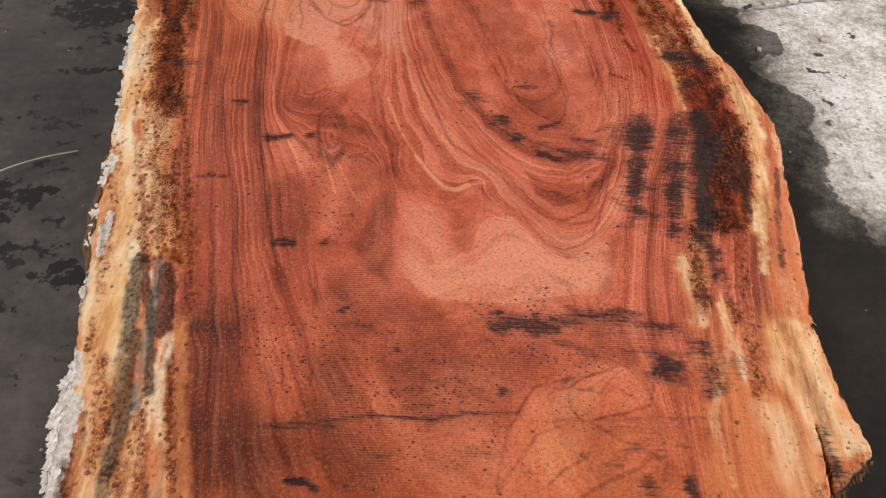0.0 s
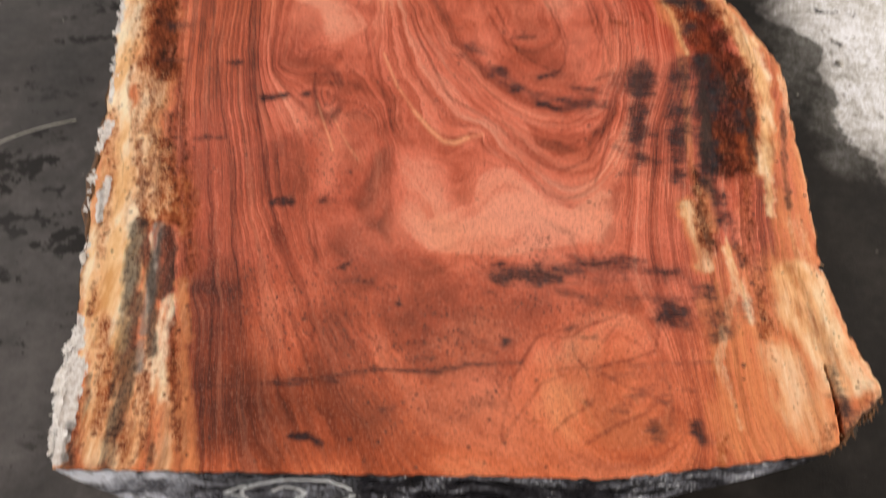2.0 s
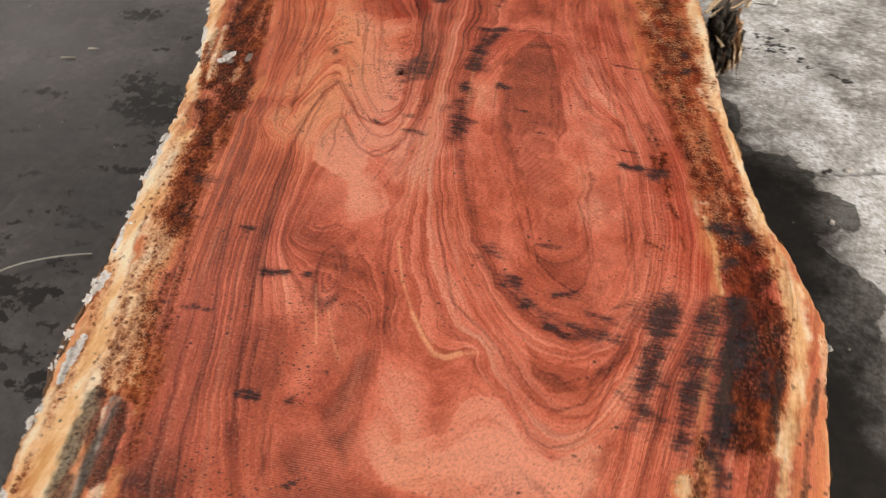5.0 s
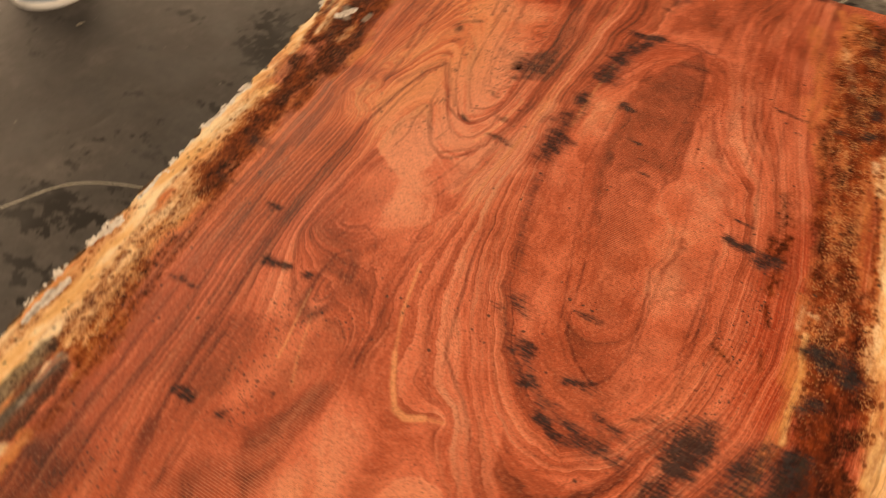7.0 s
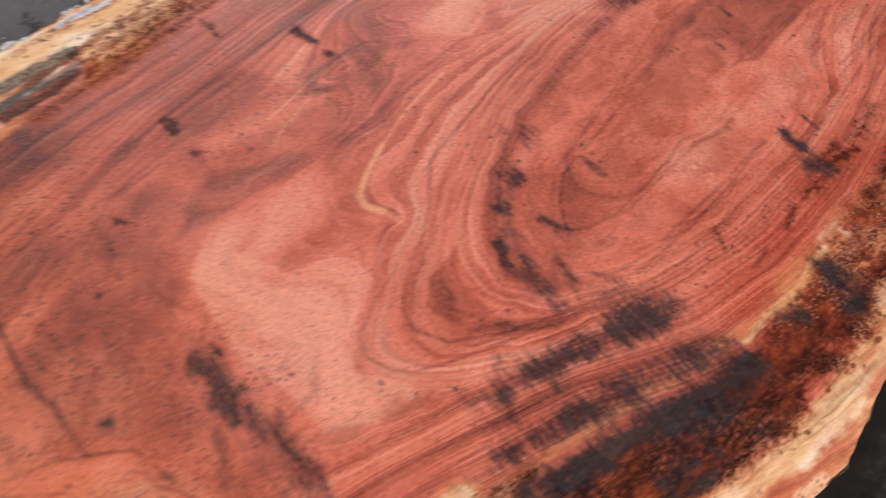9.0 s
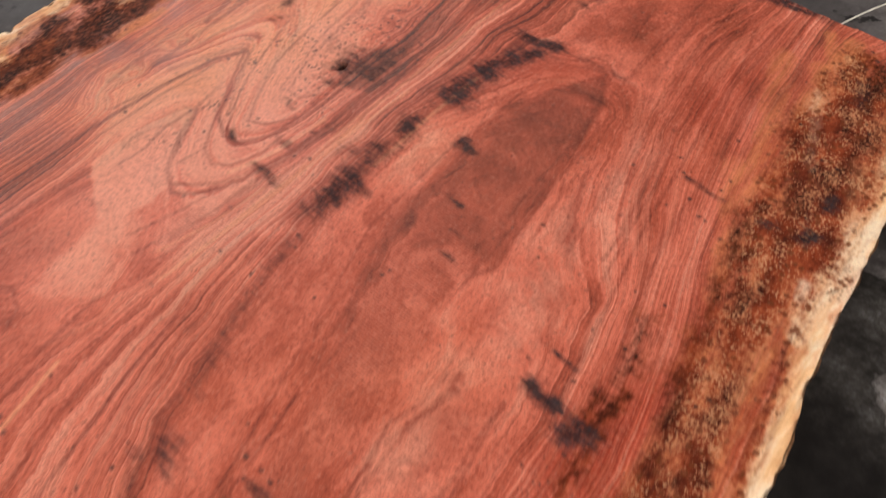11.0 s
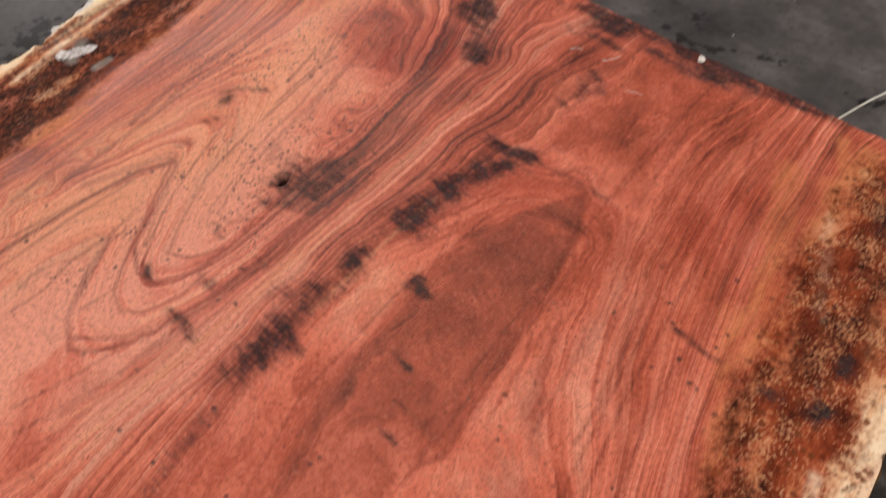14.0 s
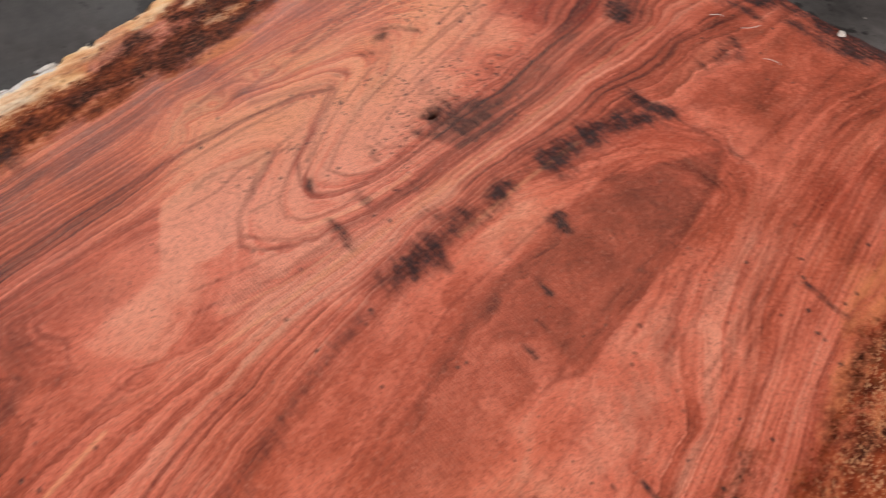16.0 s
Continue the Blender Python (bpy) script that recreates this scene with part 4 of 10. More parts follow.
def torn_stub(slab):
    """The broken corner: a grey tongue of wood with pale torn edges over a dark hollow, shaped as a black lump."""
    rng = random.Random(3)
    root, tip = Vector((0.612, 2.735, 0.176)), Vector((0.782, 3.055, 0.168))
    way = (tip - root).normalized()
    side = way.cross(Vector((0, 0, 1))).normalized()
    bm = bmesh.new()
    rows = []
    for k in range(13):
        f = k / 12
        row = []
        for e in (-1, -0.6, -0.2, 0.2, 0.6, 1):
            reach = f * (1 + (0.10 * rng.random() - 0.05) * (f > 0.8))
            w = (0.030 + 0.018 * math.sin(f * 2.6)) * (1 + 0.10 * rng.uniform(-1, 1))
            p = root.lerp(tip, reach) + side * e * w + Vector((0, 0, 0.004 * noise.noise(Vector((f * 9, e * 4, 1))) - 0.007 * e * e + 0.012 * f * f))
            row.append(bm.verts.new(p))
        rows.append(row)
    for a, b in zip(rows, rows[1:]):
        for k in range(5):
            bm.faces.new((a[k], a[k + 1], b[k + 1], b[k]))
    bmesh.ops.solidify(bm, geom=bm.faces[:], thickness=0.014)
    under(part("torn_tongue", bm, WEATHERED, label="grey torn tongue of wood"), slab)
    bm = bmesh.new()
    # a black lump gives the hollow's shade under the tongue
    lump(bm, (0.640, 2.690, 0.110), (0.042, 0.105, 0.085), rng, 0.6, 5)
    under(part("torn_corner_lump", bm, ROT, label="black lump in place of the dark hollow at the broken corner"), slab)
    bm = bmesh.new()
    lump(bm, (0.695, 2.735, 0.060), (0.026, 0.110, 0.062), rng, 0.7, 5)
    under(part("torn_corner_lump", bm, BARK), slab)
    pale = (((0.580, 2.690, 0.190), (0.150, 0.290, 0.012), 0.33, 0.013), ((0.598, 2.672, 0.188), (0.13, 0.20, 0.02), 0.15, 0.010), ((0.590, 2.735, 0.192), (0.14, 0.30, 0.02), 0.24, 0.008),
            ((0.728, 2.850, 0.150), (0.075, 0.230, 0.030), 0.25, 0.014), ((0.770, 3.010, 0.172), (0.02, 0.09, 0.03), 0.10, 0.010), ((0.786, 3.020, 0.172), (0.0, 0.10, 0.045), 0.085, 0.008),
            ((0.655, 2.770, 0.165), (0.10, 0.12, 0.01), 0.11, 0.008), ((0.648, 2.560, 0.150), (-0.04, 0.06, 0.02), 0.05, 0.010), ((0.690, 2.580, 0.06), (0.0, 0.10, 0.03), 0.07, 0.012))
    for p, d, length, w in pale:
        bm = bmesh.new()
        shard(bm, p, d, (-0.2, -0.2, 1), length, w, 0.006, rng, 0.05)
        under(part("splinter", bm, SPLINTER, label="pale torn splinter"), slab)
    for k in range(26):
        bm = bmesh.new()
        p = (rng.uniform(0.690, 0.738), rng.uniform(2.74, 2.88), rng.uniform(0.06, 0.14))
        shard(bm, p, (rng.uniform(-0.22, 0.06), -1, rng.uniform(-0.45, -0.10)), (0.5, 0.1, 1), rng.uniform(0.09, 0.24), rng.uniform(0.008, 0.022), 0.006, rng, 0.06)
        under(part("bark_strip", bm, (BARK, SPLINTER, ROT, BARK)[k % 4]), slab)
    for k in range(12):
        bm = bmesh.new()
        p = (rng.uniform(0.61, 0.66), rng.uniform(2.62, 2.76), rng.uniform(0.13, 0.185))
        shard(bm, p, (rng.uniform(-0.1, 0.4), rng.uniform(-0.8, 0.2), rng.uniform(-0.5, 0.1)), (0.3, 0.1, 1), rng.uniform(0.04, 0.09), rng.uniform(0.005, 0.012), 0.004, rng, 0.15)
        under(part("bark_strip", bm, (ROT, WEATHERED, ROT)[k % 3]), slab)


def chalk_number(slab):
    """A chalked 2 in a ring on the painted end."""
    def run(points, width):
        bm = bmesh.new()
        rng = random.Random(len(points))
        last = None
        for k, (x, z) in enumerate(points):
            a, b = points[max(k - 1, 0)], points[min(k + 1, len(points) - 1)]
            d = Vector((b[0] - a[0], b[1] - a[1])).normalized()
            w = width * rng.uniform(0.6, 1.25)
            yy = float(outline(np.array([(x + 0.56) / 1.15]), np.array([0.0]), np.array([TOP - z]))[1][0])
            now = [bm.verts.new((x + d.y * w * e, yy - 0.0035 - 0.001 * (e == 0), z - d.x * w * e)) for e in (-0.5, 0, 0.5)]
            if last:
                bm.faces.new((last[0], last[1], now[1], now[0]))
                bm.faces.new((last[1], last[2], now[2], now[1]))
            last = now
        bmesh.ops.solidify(bm, geom=bm.faces[:], thickness=0.0012)
        return bm
    ring = [(-0.166 + 0.098 * math.cos(a), 0.113 + 0.014 * math.cos(a) + 0.066 * math.sin(a)) for a in np.linspace(0.2, 2 * math.pi - 0.1, 60)]
    under(part("chalk_ring", run(ring, 0.0095), CHALK, label="white chalk ring"), slab)
    two = eased_run(((-0.206, 0.128), (-0.185, 0.144), (-0.162, 0.142), (-0.150, 0.125), (-0.158, 0.103), (-0.176, 0.086), (-0.150, 0.080), (-0.126, 0.074)))
    under(part("chalk_digit", run(two, 0.009), CHALK, label="white chalked figure 2"), slab)
    tail = eased_run(((-0.262, 0.088), (-0.282, 0.106), (-0.294, 0.112), (-0.270, 0.130), (-0.245, 0.148)))
    under(part("chalk_tail", run(tail, 0.007), CHALK), slab)


def eased_run(points, n=26):
    p = np.array(points)
    k = np.linspace(0, 1, len(p))
    f = np.linspace(0, 1, n)
    return [(float(a), float(b)) for a, b in zip(eased(np.c_[k, p[:, 0]], f, 14), eased(np.c_[k, p[:, 1]], f, 14))]


# ---- loose things on and round the slab ----
def strap(name, points, radius, label, material=STRAP):
    cu = bpy.data.curves.new(name, "CURVE")
    cu.dimensions, cu.bevel_depth, cu.bevel_resolution, cu.resolution_u = "3D", radius, 2, 8
    sp = cu.splines.new("NURBS")
    sp.points.add(len(points) - 1)
    for q, p in zip(sp.points, points):
        q.co = (*p, 1)
    sp.use_endpoint_u, sp.order_u = True, 4
    cu.materials.append(material)
    return tagged(new(name, cu), label, "strap")


def scrap(name, place, length, width, turn, label, category, material, seed):
    """A curled flat scrap lying on the floor."""
    rng = random.Random(seed)
    bm = bmesh.new()
    rows = []
    for k in range(7):
        f = k / 6
        w = width * (0.55 + 0.45 * math.sin(math.pi * min(1, f * 1.1 + 0.05))) * rng.uniform(0.8, 1.15)
        rows.append([bm.verts.new((length * (f - 0.5), w * (g - 0.5), 0.002 + 0.05 * width + 0.10 * width * math.sin(3 * f + 2 * g))) for g in (0, 0.5, 1)])
    for a, b in zip(rows, rows[1:]):
        for k in range(2):
            bm.faces.new((a[k], b[k], b[k + 1], a[k + 1]))
    bmesh.ops.solidify(bm, geom=bm.faces[:], thickness=0.0015)
    ob = part(name, bm, material)
    ob.matrix_world = pose(*place, 0, 0, turn)
    return tagged(ob, label, category)


def pail():
    """A pale blue plastic pail, open, with a rim and a wire handle."""
    thing = tagged(new("pail"), "pale blue plastic pail standing on the concrete", "bucket")
    thing.location = (-1.955, 1.805, 0.0)

    def turned(profile, n=40):
        bm = bmesh.new()
        rings = [[bm.verts.new((r * math.cos(2 * math.pi * k / n), r * math.sin(2 * math.pi * k / n), z)) for k in range(n)] for r, z in profile]
        for a, b in zip(rings, rings[1:]):
            for k in range(n):
                bm.faces.new((a[k], a[(k + 1) % n], b[(k + 1) % n], b[k]))
        return bm, rings
    bm, rings = turned(((0.118, 0.003), (0.122, 0.006), (0.126, 0.02), (0.128, 0.022), (0.150, 0.27), (0.148, 0.27), (0.124, 0.03), (0.118, 0.012)))
    bm.faces.new(rings[0][::-1])
    bm.faces.new(rings[-1])
    part("body", bm, PLASTIC, thing, smooth=True)
    bm, _ = turned(((0.150, 0.255), (0.160, 0.256), (0.162, 0.275), (0.158, 0.28), (0.148, 0.276)))
    part("rim", bm, PLASTIC, thing, smooth=True)
    bm, _ = turned(((0.122, 0.001), (0.132, 0.002), (0.134, 0.020), (0.130, 0.028), (0.126, 0.028)))
    part("base_ring", bm, HOOP, thing, "pale ring round the foot", smooth=True)
    bm = bmesh.new()
    last = None
    for k in range(25):
        a = math.pi * k / 24
        c = Vector((0.16 * math.cos(a), 0.13 * math.sin(a), 0.262 - 0.10 * math.sin(a)))
        now = [bm.verts.new(c + Vector((0, 0.003 * math.cos(b), 0.003 * math.sin(b)))) for b in (0, 1.57, 3.14, 4.71)]
        if last:
            for j in range(4):
                bm.faces.new((last[j], last[(j + 1) % 4], now[(j + 1) % 4], now[j]))
        last = now
    part("handle", bm, SCRAP, thing, "thin wire handle")


def stone_chips():
    rng = random.Random(11)
    for x, y, r in ((1.383, 3.132, 0.014), (1.46, 3.117, 0.012), (1.614, 3.019, 0.015), (1.259, 2.919, 0.009), (1.30, 2.45, 0.012),
                    (1.05, 2.20, 0.010), (1.20, 2.02, 0.014), (1.33, 1.75, 0.012), (0.98, 1.95, 0.008), (1.12, 1.62, 0.010), (0.93, 1.48, 0.008), (1.5, 2.7, 0.012)):
        bm = bmesh.new()
        lump(bm, (0, 0, 0), (r, r * 1.3, r * 0.6), rng, 0.4, 2)
        ob = part("stone_chip", bm, PEBBLE)
        ob.matrix_world = pose(x, y, r * 0.35, 0, 0, rng.uniform(0, 360))
        tagged(ob, "small grey stone chip on the concrete floor", "stone", "loose stone chips")


def face_litter():
    """Curled fibres and a few crumbs on the sawn face."""
    fibres = (((-0.175, 2.665), (-0.166, 2.685), (-0.156, 2.680)), ((-0.112, 2.680), (-0.098, 2.695), (-0.094, 2.715)),
              ((-0.030, 2.640), (-0.010, 2.655), (0.0, 2.650)))
    for pts in fibres:
        strap("wood_fibre", [(x, y, TOP + 0.003) for x, y in pts], 0.0005, "thin curled pale fibre lying on the slab", SCRAP)["category"] = "fibre"
    bm = bmesh.new()
    lump(bm, (0, 0, 0), (0.007, 0.005, 0.006), random.Random(5), 0.5, 2)
    ob = part("crumb", bm, SHRED)
    ob.matrix_world = pose(0.02, 2.815, TOP + 0.004)
    tagged(ob, "small white crumb at the slab's black edge", "crumb")


# ---- what the faces carry ----

# growth lines of the sawn face: a ring height and the course of one line
grain(3, -1.099, 2.679, -0.921, 2.116, -0.832, 1.781, -0.770, 1.505, -0.720, 1.232, -0.649, 0.991, -0.611, 0.820, -0.571, 0.672)
grain(3, -0.553, 0.683, -0.524, 0.511, -0.492, 0.342)
grain(9, -0.909, 2.683, -0.775, 2.197, -0.694, 1.848, -0.637, 1.562, -0.600, 1.323, -0.569, 1.158, -0.522, 0.915, -0.462, 0.666)
grain(9, -0.472, 0.772, -0.424, 0.578, -0.404, 0.452, -0.382, 0.340)
grain(13, -0.820, 2.685, -0.681, 2.200, -0.631, 1.915, -0.603, 1.700, -0.560, 1.439, -0.522, 1.241, -0.471, 1.052, -0.438, 0.858, -0.397, 0.670)
grain(13, -0.421, 0.865, -0.367, 0.645, -0.339, 0.502, -0.306, 0.341)
grain(17, -0.742, 2.686, -0.621, 2.281, -0.573, 2.018, -0.548, 1.791, -0.521, 1.566, -0.510, 1.394, -0.457, 1.164, -0.395, 0.954, -0.357, 0.777)
grain(17, -0.349, 0.782, -0.313, 0.649, -0.277, 0.506, -0.242, 0.350)
grain(21, -0.484, 1.705, -0.458, 1.517, -0.430, 1.352, -0.398, 1.206, -0.347, 1.023)
grain(21, -0.313, 0.890, -0.259, 0.789, -0.206, 0.683, -0.155, 0.574, -0.109, 0.474, -0.046, 0.374)
grain(24, -0.208, 0.793, -0.147, 0.662, -0.091, 0.567, -0.017, 0.459, 0.049, 0.381)
grain(24, -0.482, 1.702, -0.487, 1.797, -0.481, 1.892, -0.460, 1.979, -0.391, 1.890, -0.332, 1.805, -0.290, 1.763, -0.251, 1.751, -0.226, 1.785, -0.219, 1.856, -0.225, 1.951, -0.226, 2.050, -0.233, 2.151, -0.237, 2.256)
grain(22, -0.537, 1.731, -0.539, 1.827, -0.521, 1.949, -0.496, 2.048, -0.404, 1.950, -0.326, 1.854, -0.306, 1.819, -0.279, 1.811, -0.256, 1.843, -0.239, 1.910, -0.248, 1.990, -0.267, 2.085, -0.291, 2.203, -0.310, 2.342)
grain(20, -0.586, 1.757, -0.588, 1.875, -0.576, 2.018, -0.545, 2.162, -0.507, 2.221, -0.412, 2.084, -0.337, 1.951, -0.303, 1.906, -0.268, 1.911, -0.271, 1.976, -0.289, 2.046, -0.321, 2.155, -0.368, 2.327)
grain(18, -0.458, 2.501, -0.384, 2.288, -0.332, 2.134, -0.300, 2.080, -0.310, 2.210, -0.356, 2.371)
grain(26, -0.418, 1.686, -0.412, 1.763, -0.395, 1.804, -0.353, 1.756, -0.312, 1.703, -0.272, 1.679, -0.236, 1.694, -0.210, 1.756, -0.188, 1.833, -0.187, 1.953)
grain(27, -0.356, 1.333, -0.361, 1.521, -0.343, 1.594, -0.272, 1.550, -0.194, 1.548, -0.163, 1.480)

# the stream between the two figures and the bright turned line
grain(26, -0.271, 2.746, -0.227, 2.333, -0.188, 1.962, -0.175, 1.774, -0.161, 1.607, -0.149, 1.457)
grain(28, -0.242, 2.747, -0.182, 2.138, -0.141, 1.805, -0.128, 1.608, -0.108, 1.435, -0.075, 1.292, -0.003, 1.125, 0.071, 1.061, 0.134, 1.103)
grain(30, -0.196, 2.648, -0.154, 2.139, -0.118, 1.837, -0.085, 1.637, -0.033, 1.461, 0.034, 1.308, 0.107, 1.190, 0.173, 1.137)
grain(32, -0.154, 2.553, -0.136, 2.140, -0.112, 1.900, -0.055, 1.665, 0.012, 1.463, 0.090, 1.310, 0.173, 1.193, 0.263, 1.123, 0.340, 1.127, 0.410, 1.185, 0.457, 1.306)

# the long tongue with nested loops
grain(34.5, -0.106, 2.051, -0.089, 1.926, -0.063, 1.778, -0.007, 1.587, 0.058, 1.419, 0.139, 1.291, 0.220, 1.215, 0.331, 1.174, 0.402, 1.233, 0.450, 1.369, 0.460, 1.555, 0.437, 1.767, 0.371, 1.981)
grain(36, 0.026, 2.299, -0.002, 2.144, 0.003, 1.969, 0.037, 1.782, 0.114, 1.591, 0.163, 1.470, 0.201, 1.391, 0.259, 1.352, 0.315, 1.350, 0.343, 1.404, 0.342, 1.550, 0.295, 1.734, 0.234, 1.944, 0.171, 2.149, 0.123, 2.301)
grain(37.0, 0.090, 2.039, 0.128, 1.815, 0.192, 1.621, 0.263, 1.450, 0.293, 1.475, 0.255, 1.650, 0.195, 1.879)
grain(31, 0.475, 1.286, 0.488, 1.392, 0.493, 1.556, 0.462, 1.768)
grain(25, 0.562, 1.374, 0.568, 1.559, 0.538, 1.771)
grain(17, 0.628, 1.355, 0.620, 1.586, 0.587, 1.802)
grain(8, 0.755, 1.404, 0.722, 1.590, 0.665, 1.834, 0.618, 2.091, 0.573, 2.395, 0.545, 2.711)
grain(33.4, -0.078, 2.393, -0.084, 2.524, -0.085, 2.696, -0.071, 2.828)
grain(34.0, 0.000, 2.401, -0.008, 2.538, -0.004, 2.708, 0.020, 2.824)
grain(33.8, 0.095, 2.405, 0.096, 2.491, 0.091, 2.636, 0.100, 2.812)
grain(33, 0.245, 2.240, 0.205, 2.340, 0.167, 2.475, 0.141, 2.637, 0.157, 2.835)
grain(31, 0.318, 2.163, 0.279, 2.260, 0.236, 2.385, 0.213, 2.494, 0.197, 2.626, 0.197, 2.822)
grain(27, 0.400, 2.132, 0.363, 2.230, 0.328, 2.340, 0.287, 2.480, 0.264, 2.620, 0.248, 2.810)
grain(21, 0.433, 2.153, 0.397, 2.299, 0.366, 2.425, 0.340, 2.562, 0.319, 2.710, 0.304, 2.826)
grain(15, 0.475, 2.193, 0.435, 2.348, 0.407, 2.478, 0.380, 2.617, 0.361, 2.769)
grain(30.5, -0.083, 1.681, -0.107, 1.850, -0.143, 2.092, -0.155, 2.281, -0.169, 2.502, -0.178, 2.698)
grain(28, -0.133, 1.633, -0.150, 1.797, -0.171, 2.004, -0.199, 2.220, -0.230, 2.463, -0.284, 2.744)

# waves under the tongue
grain(31, 0.482, 1.334, 0.458, 1.213, 0.431, 1.118, 0.375, 1.019, 0.313, 1.009, 0.252, 1.065, 0.175, 1.151, 0.113, 1.251)
grain(29, 0.457, 1.121, 0.419, 1.031, 0.378, 0.962, 0.328, 0.926, 0.269, 0.953, 0.202, 1.026, 0.144, 1.094)
grain(27, 0.443, 0.952, 0.411, 0.843, 0.367, 0.782)
grain(27, 0.414, 0.965, 0.362, 0.895, 0.297, 0.896, 0.251, 0.952, 0.208, 0.997, 0.159, 1.004, 0.123, 0.981, 0.104, 0.908, 0.069, 0.860)
grain(26, -0.071, 1.076, -0.059, 0.958, -0.037, 0.866, 0.037, 0.813, 0.140, 0.836, 0.255, 0.830, 0.359, 0.839)
grain(25, -0.115, 1.126, -0.105, 0.987, -0.135, 0.889, -0.202, 0.868)
grain(27.5, -0.063, 1.130, -0.030, 1.044, 0.024, 0.990, 0.075, 0.969, 0.133, 1.041, 0.196, 1.004)
grain(25, -0.111, 0.717, 0.006, 0.648, 0.125, 0.632, 0.264, 0.668, 0.407, 0.718)

# straight lines beside the far edge strip
grain(25, 0.457, 0.906, 0.433, 0.760, 0.442, 0.681, 0.475, 0.586, 0.490, 0.496, 0.498, 0.403)
grain(21, 0.530, 1.145, 0.499, 0.972, 0.478, 0.819, 0.487, 0.698, 0.504, 0.612, 0.515, 0.498, 0.527, 0.405)
grain(15, 0.588, 1.150, 0.560, 0.977, 0.535, 0.824, 0.540, 0.689, 0.550, 0.568, 0.548, 0.407)
grain(9, 0.657, 1.138, 0.625, 0.966, 0.606, 0.801, 0.602, 0.668, 0.594, 0.526, 0.594, 0.410)
grain(4, 0.748, 1.145, 0.723, 0.974, 0.692, 0.780, 0.695, 0.626, 0.702, 0.512, 0.703, 0.428)
grain(1, 0.812, 1.115, 0.785, 0.872, 0.770, 0.681, 0.788, 0.540)

# black water stains, drawn out along the saw's way
stroke(STAIN, 0.0177, 0.6, 0.475, 1.132, 0.488, 1.168)
stroke(STAIN, 0.0145, 0.9, 0.567, 1.049, 0.575, 1.117)
stroke(STAIN, 0.0177, 0.75, 0.515, 1.340, 0.519, 1.363)
stroke(STAIN, 0.0177, 0.7, 0.613, 1.308, 0.614, 1.353)
stroke(STAIN, 0.0112, 0.5, 0.565, 1.018, 0.560, 0.967, 0.550, 0.907)
stroke(STAIN, 0.0100, 0.6, 0.427, 1.082, 0.468, 1.039, 0.508, 1.039)
stroke(STAIN, 0.0144, 0.4, 0.484, 1.077, 0.485, 1.112)
stroke(STAIN, 0.0144, 0.35, 0.440, 1.000, 0.513, 1.007)
stroke(STAIN, 0.0105, 0.95, 0.263, 1.219, 0.307, 1.195, 0.352, 1.195)
stroke(STAIN, 0.0117, 0.85, 0.364, 1.212, 0.396, 1.209, 0.425, 1.208)
stroke(STAIN, 0.0111, 0.6, 0.347, 1.266, 0.386, 1.263, 0.446, 1.285)
stroke(STAIN, 0.0088, 0.5, 0.395, 1.294, 0.444, 1.325)
stroke(STAIN, 0.0150, 1.0, 0.156, 1.332, 0.184, 1.320)
stroke(STAIN, 0.0255, 0.45, 0.108, 1.411, 0.138, 1.391)
stroke(STAIN, 0.0063, 0.85, 0.199, 1.251, 0.230, 1.264)
stroke(STAIN, 0.0081, 0.7, 0.240, 1.239, 0.262, 1.228)
stroke(STAIN, 0.0081, 0.85, 0.272, 1.301, 0.316, 1.325)
stroke(STAIN, 0.0086, 0.9, 0.219, 1.451, 0.260, 1.453)
stroke(STAIN, 0.0157, 0.8, 0.378, 1.795, 0.424, 1.793)
stroke(STAIN, 0.0213, 0.85, 0.457, 1.772, 0.484, 1.787)
stroke(STAIN, 0.0034, 0.9, 0.370, 1.861, 0.413, 1.858)
stroke(STAIN, 0.0188, 0.65, -0.070, 1.785, -0.075, 1.868)
stroke(STAIN, 0.0118, 0.45, -0.031, 1.698, -0.040, 1.732)
stroke(STAIN, 0.0088, 0.5, 0.022, 1.539, 0.047, 1.547)
stroke(STAIN, 0.0061, 0.6, 0.068, 1.482, 0.080, 1.481)
stroke(STAIN, 0.0098, 0.5, 0.339, 1.306, 0.350, 1.290)
stroke(STAIN, 0.0108, 0.9, 0.169, 0.710, 0.205, 0.716)
stroke(STAIN, 0.0081, 0.8, 0.163, 0.749, 0.177, 0.751)
stroke(STAIN, 0.0153, 0.9, 0.238, 0.717, 0.288, 0.720)
stroke(STAIN, 0.0193, 0.9, 0.315, 0.749, 0.368, 0.759, 0.436, 0.758)
stroke(STAIN, 0.0090, 0.6, 0.243, 0.748, 0.274, 0.764)
stroke(STAIN, 0.0108, 0.5, 0.286, 0.689, 0.363, 0.664)
stroke(STAIN, 0.0072, 0.5, -0.242, 0.474, -0.122, 0.488, -0.045, 0.506)
stroke(STAIN, 0.0032, 0.75, -0.045, 0.506, 0.065, 0.507)
stroke(STAIN, 0.0072, 0.85, 0.067, 0.506, 0.121, 0.524)
stroke(STAIN, 0.0040, 0.9, 0.134, 0.523, 0.220, 0.532)
stroke(STAIN, 0.0081, 0.65, 0.159, 0.681)
stroke(STAIN, 0.0064, 0.6, 0.121, 0.627)
stroke(STAIN, 0.0099, 0.6, 0.113, 0.588)
stroke(STAIN, 0.0099, 0.85, 0.189, 0.572)
stroke(STAIN, 0.0064, 1.0, -0.013, 0.647)
stroke(STAIN, 0.0045, 1.0, -0.074, 1.176)
stroke(STAIN, 0.0072, 0.5, 0.258, 0.811)
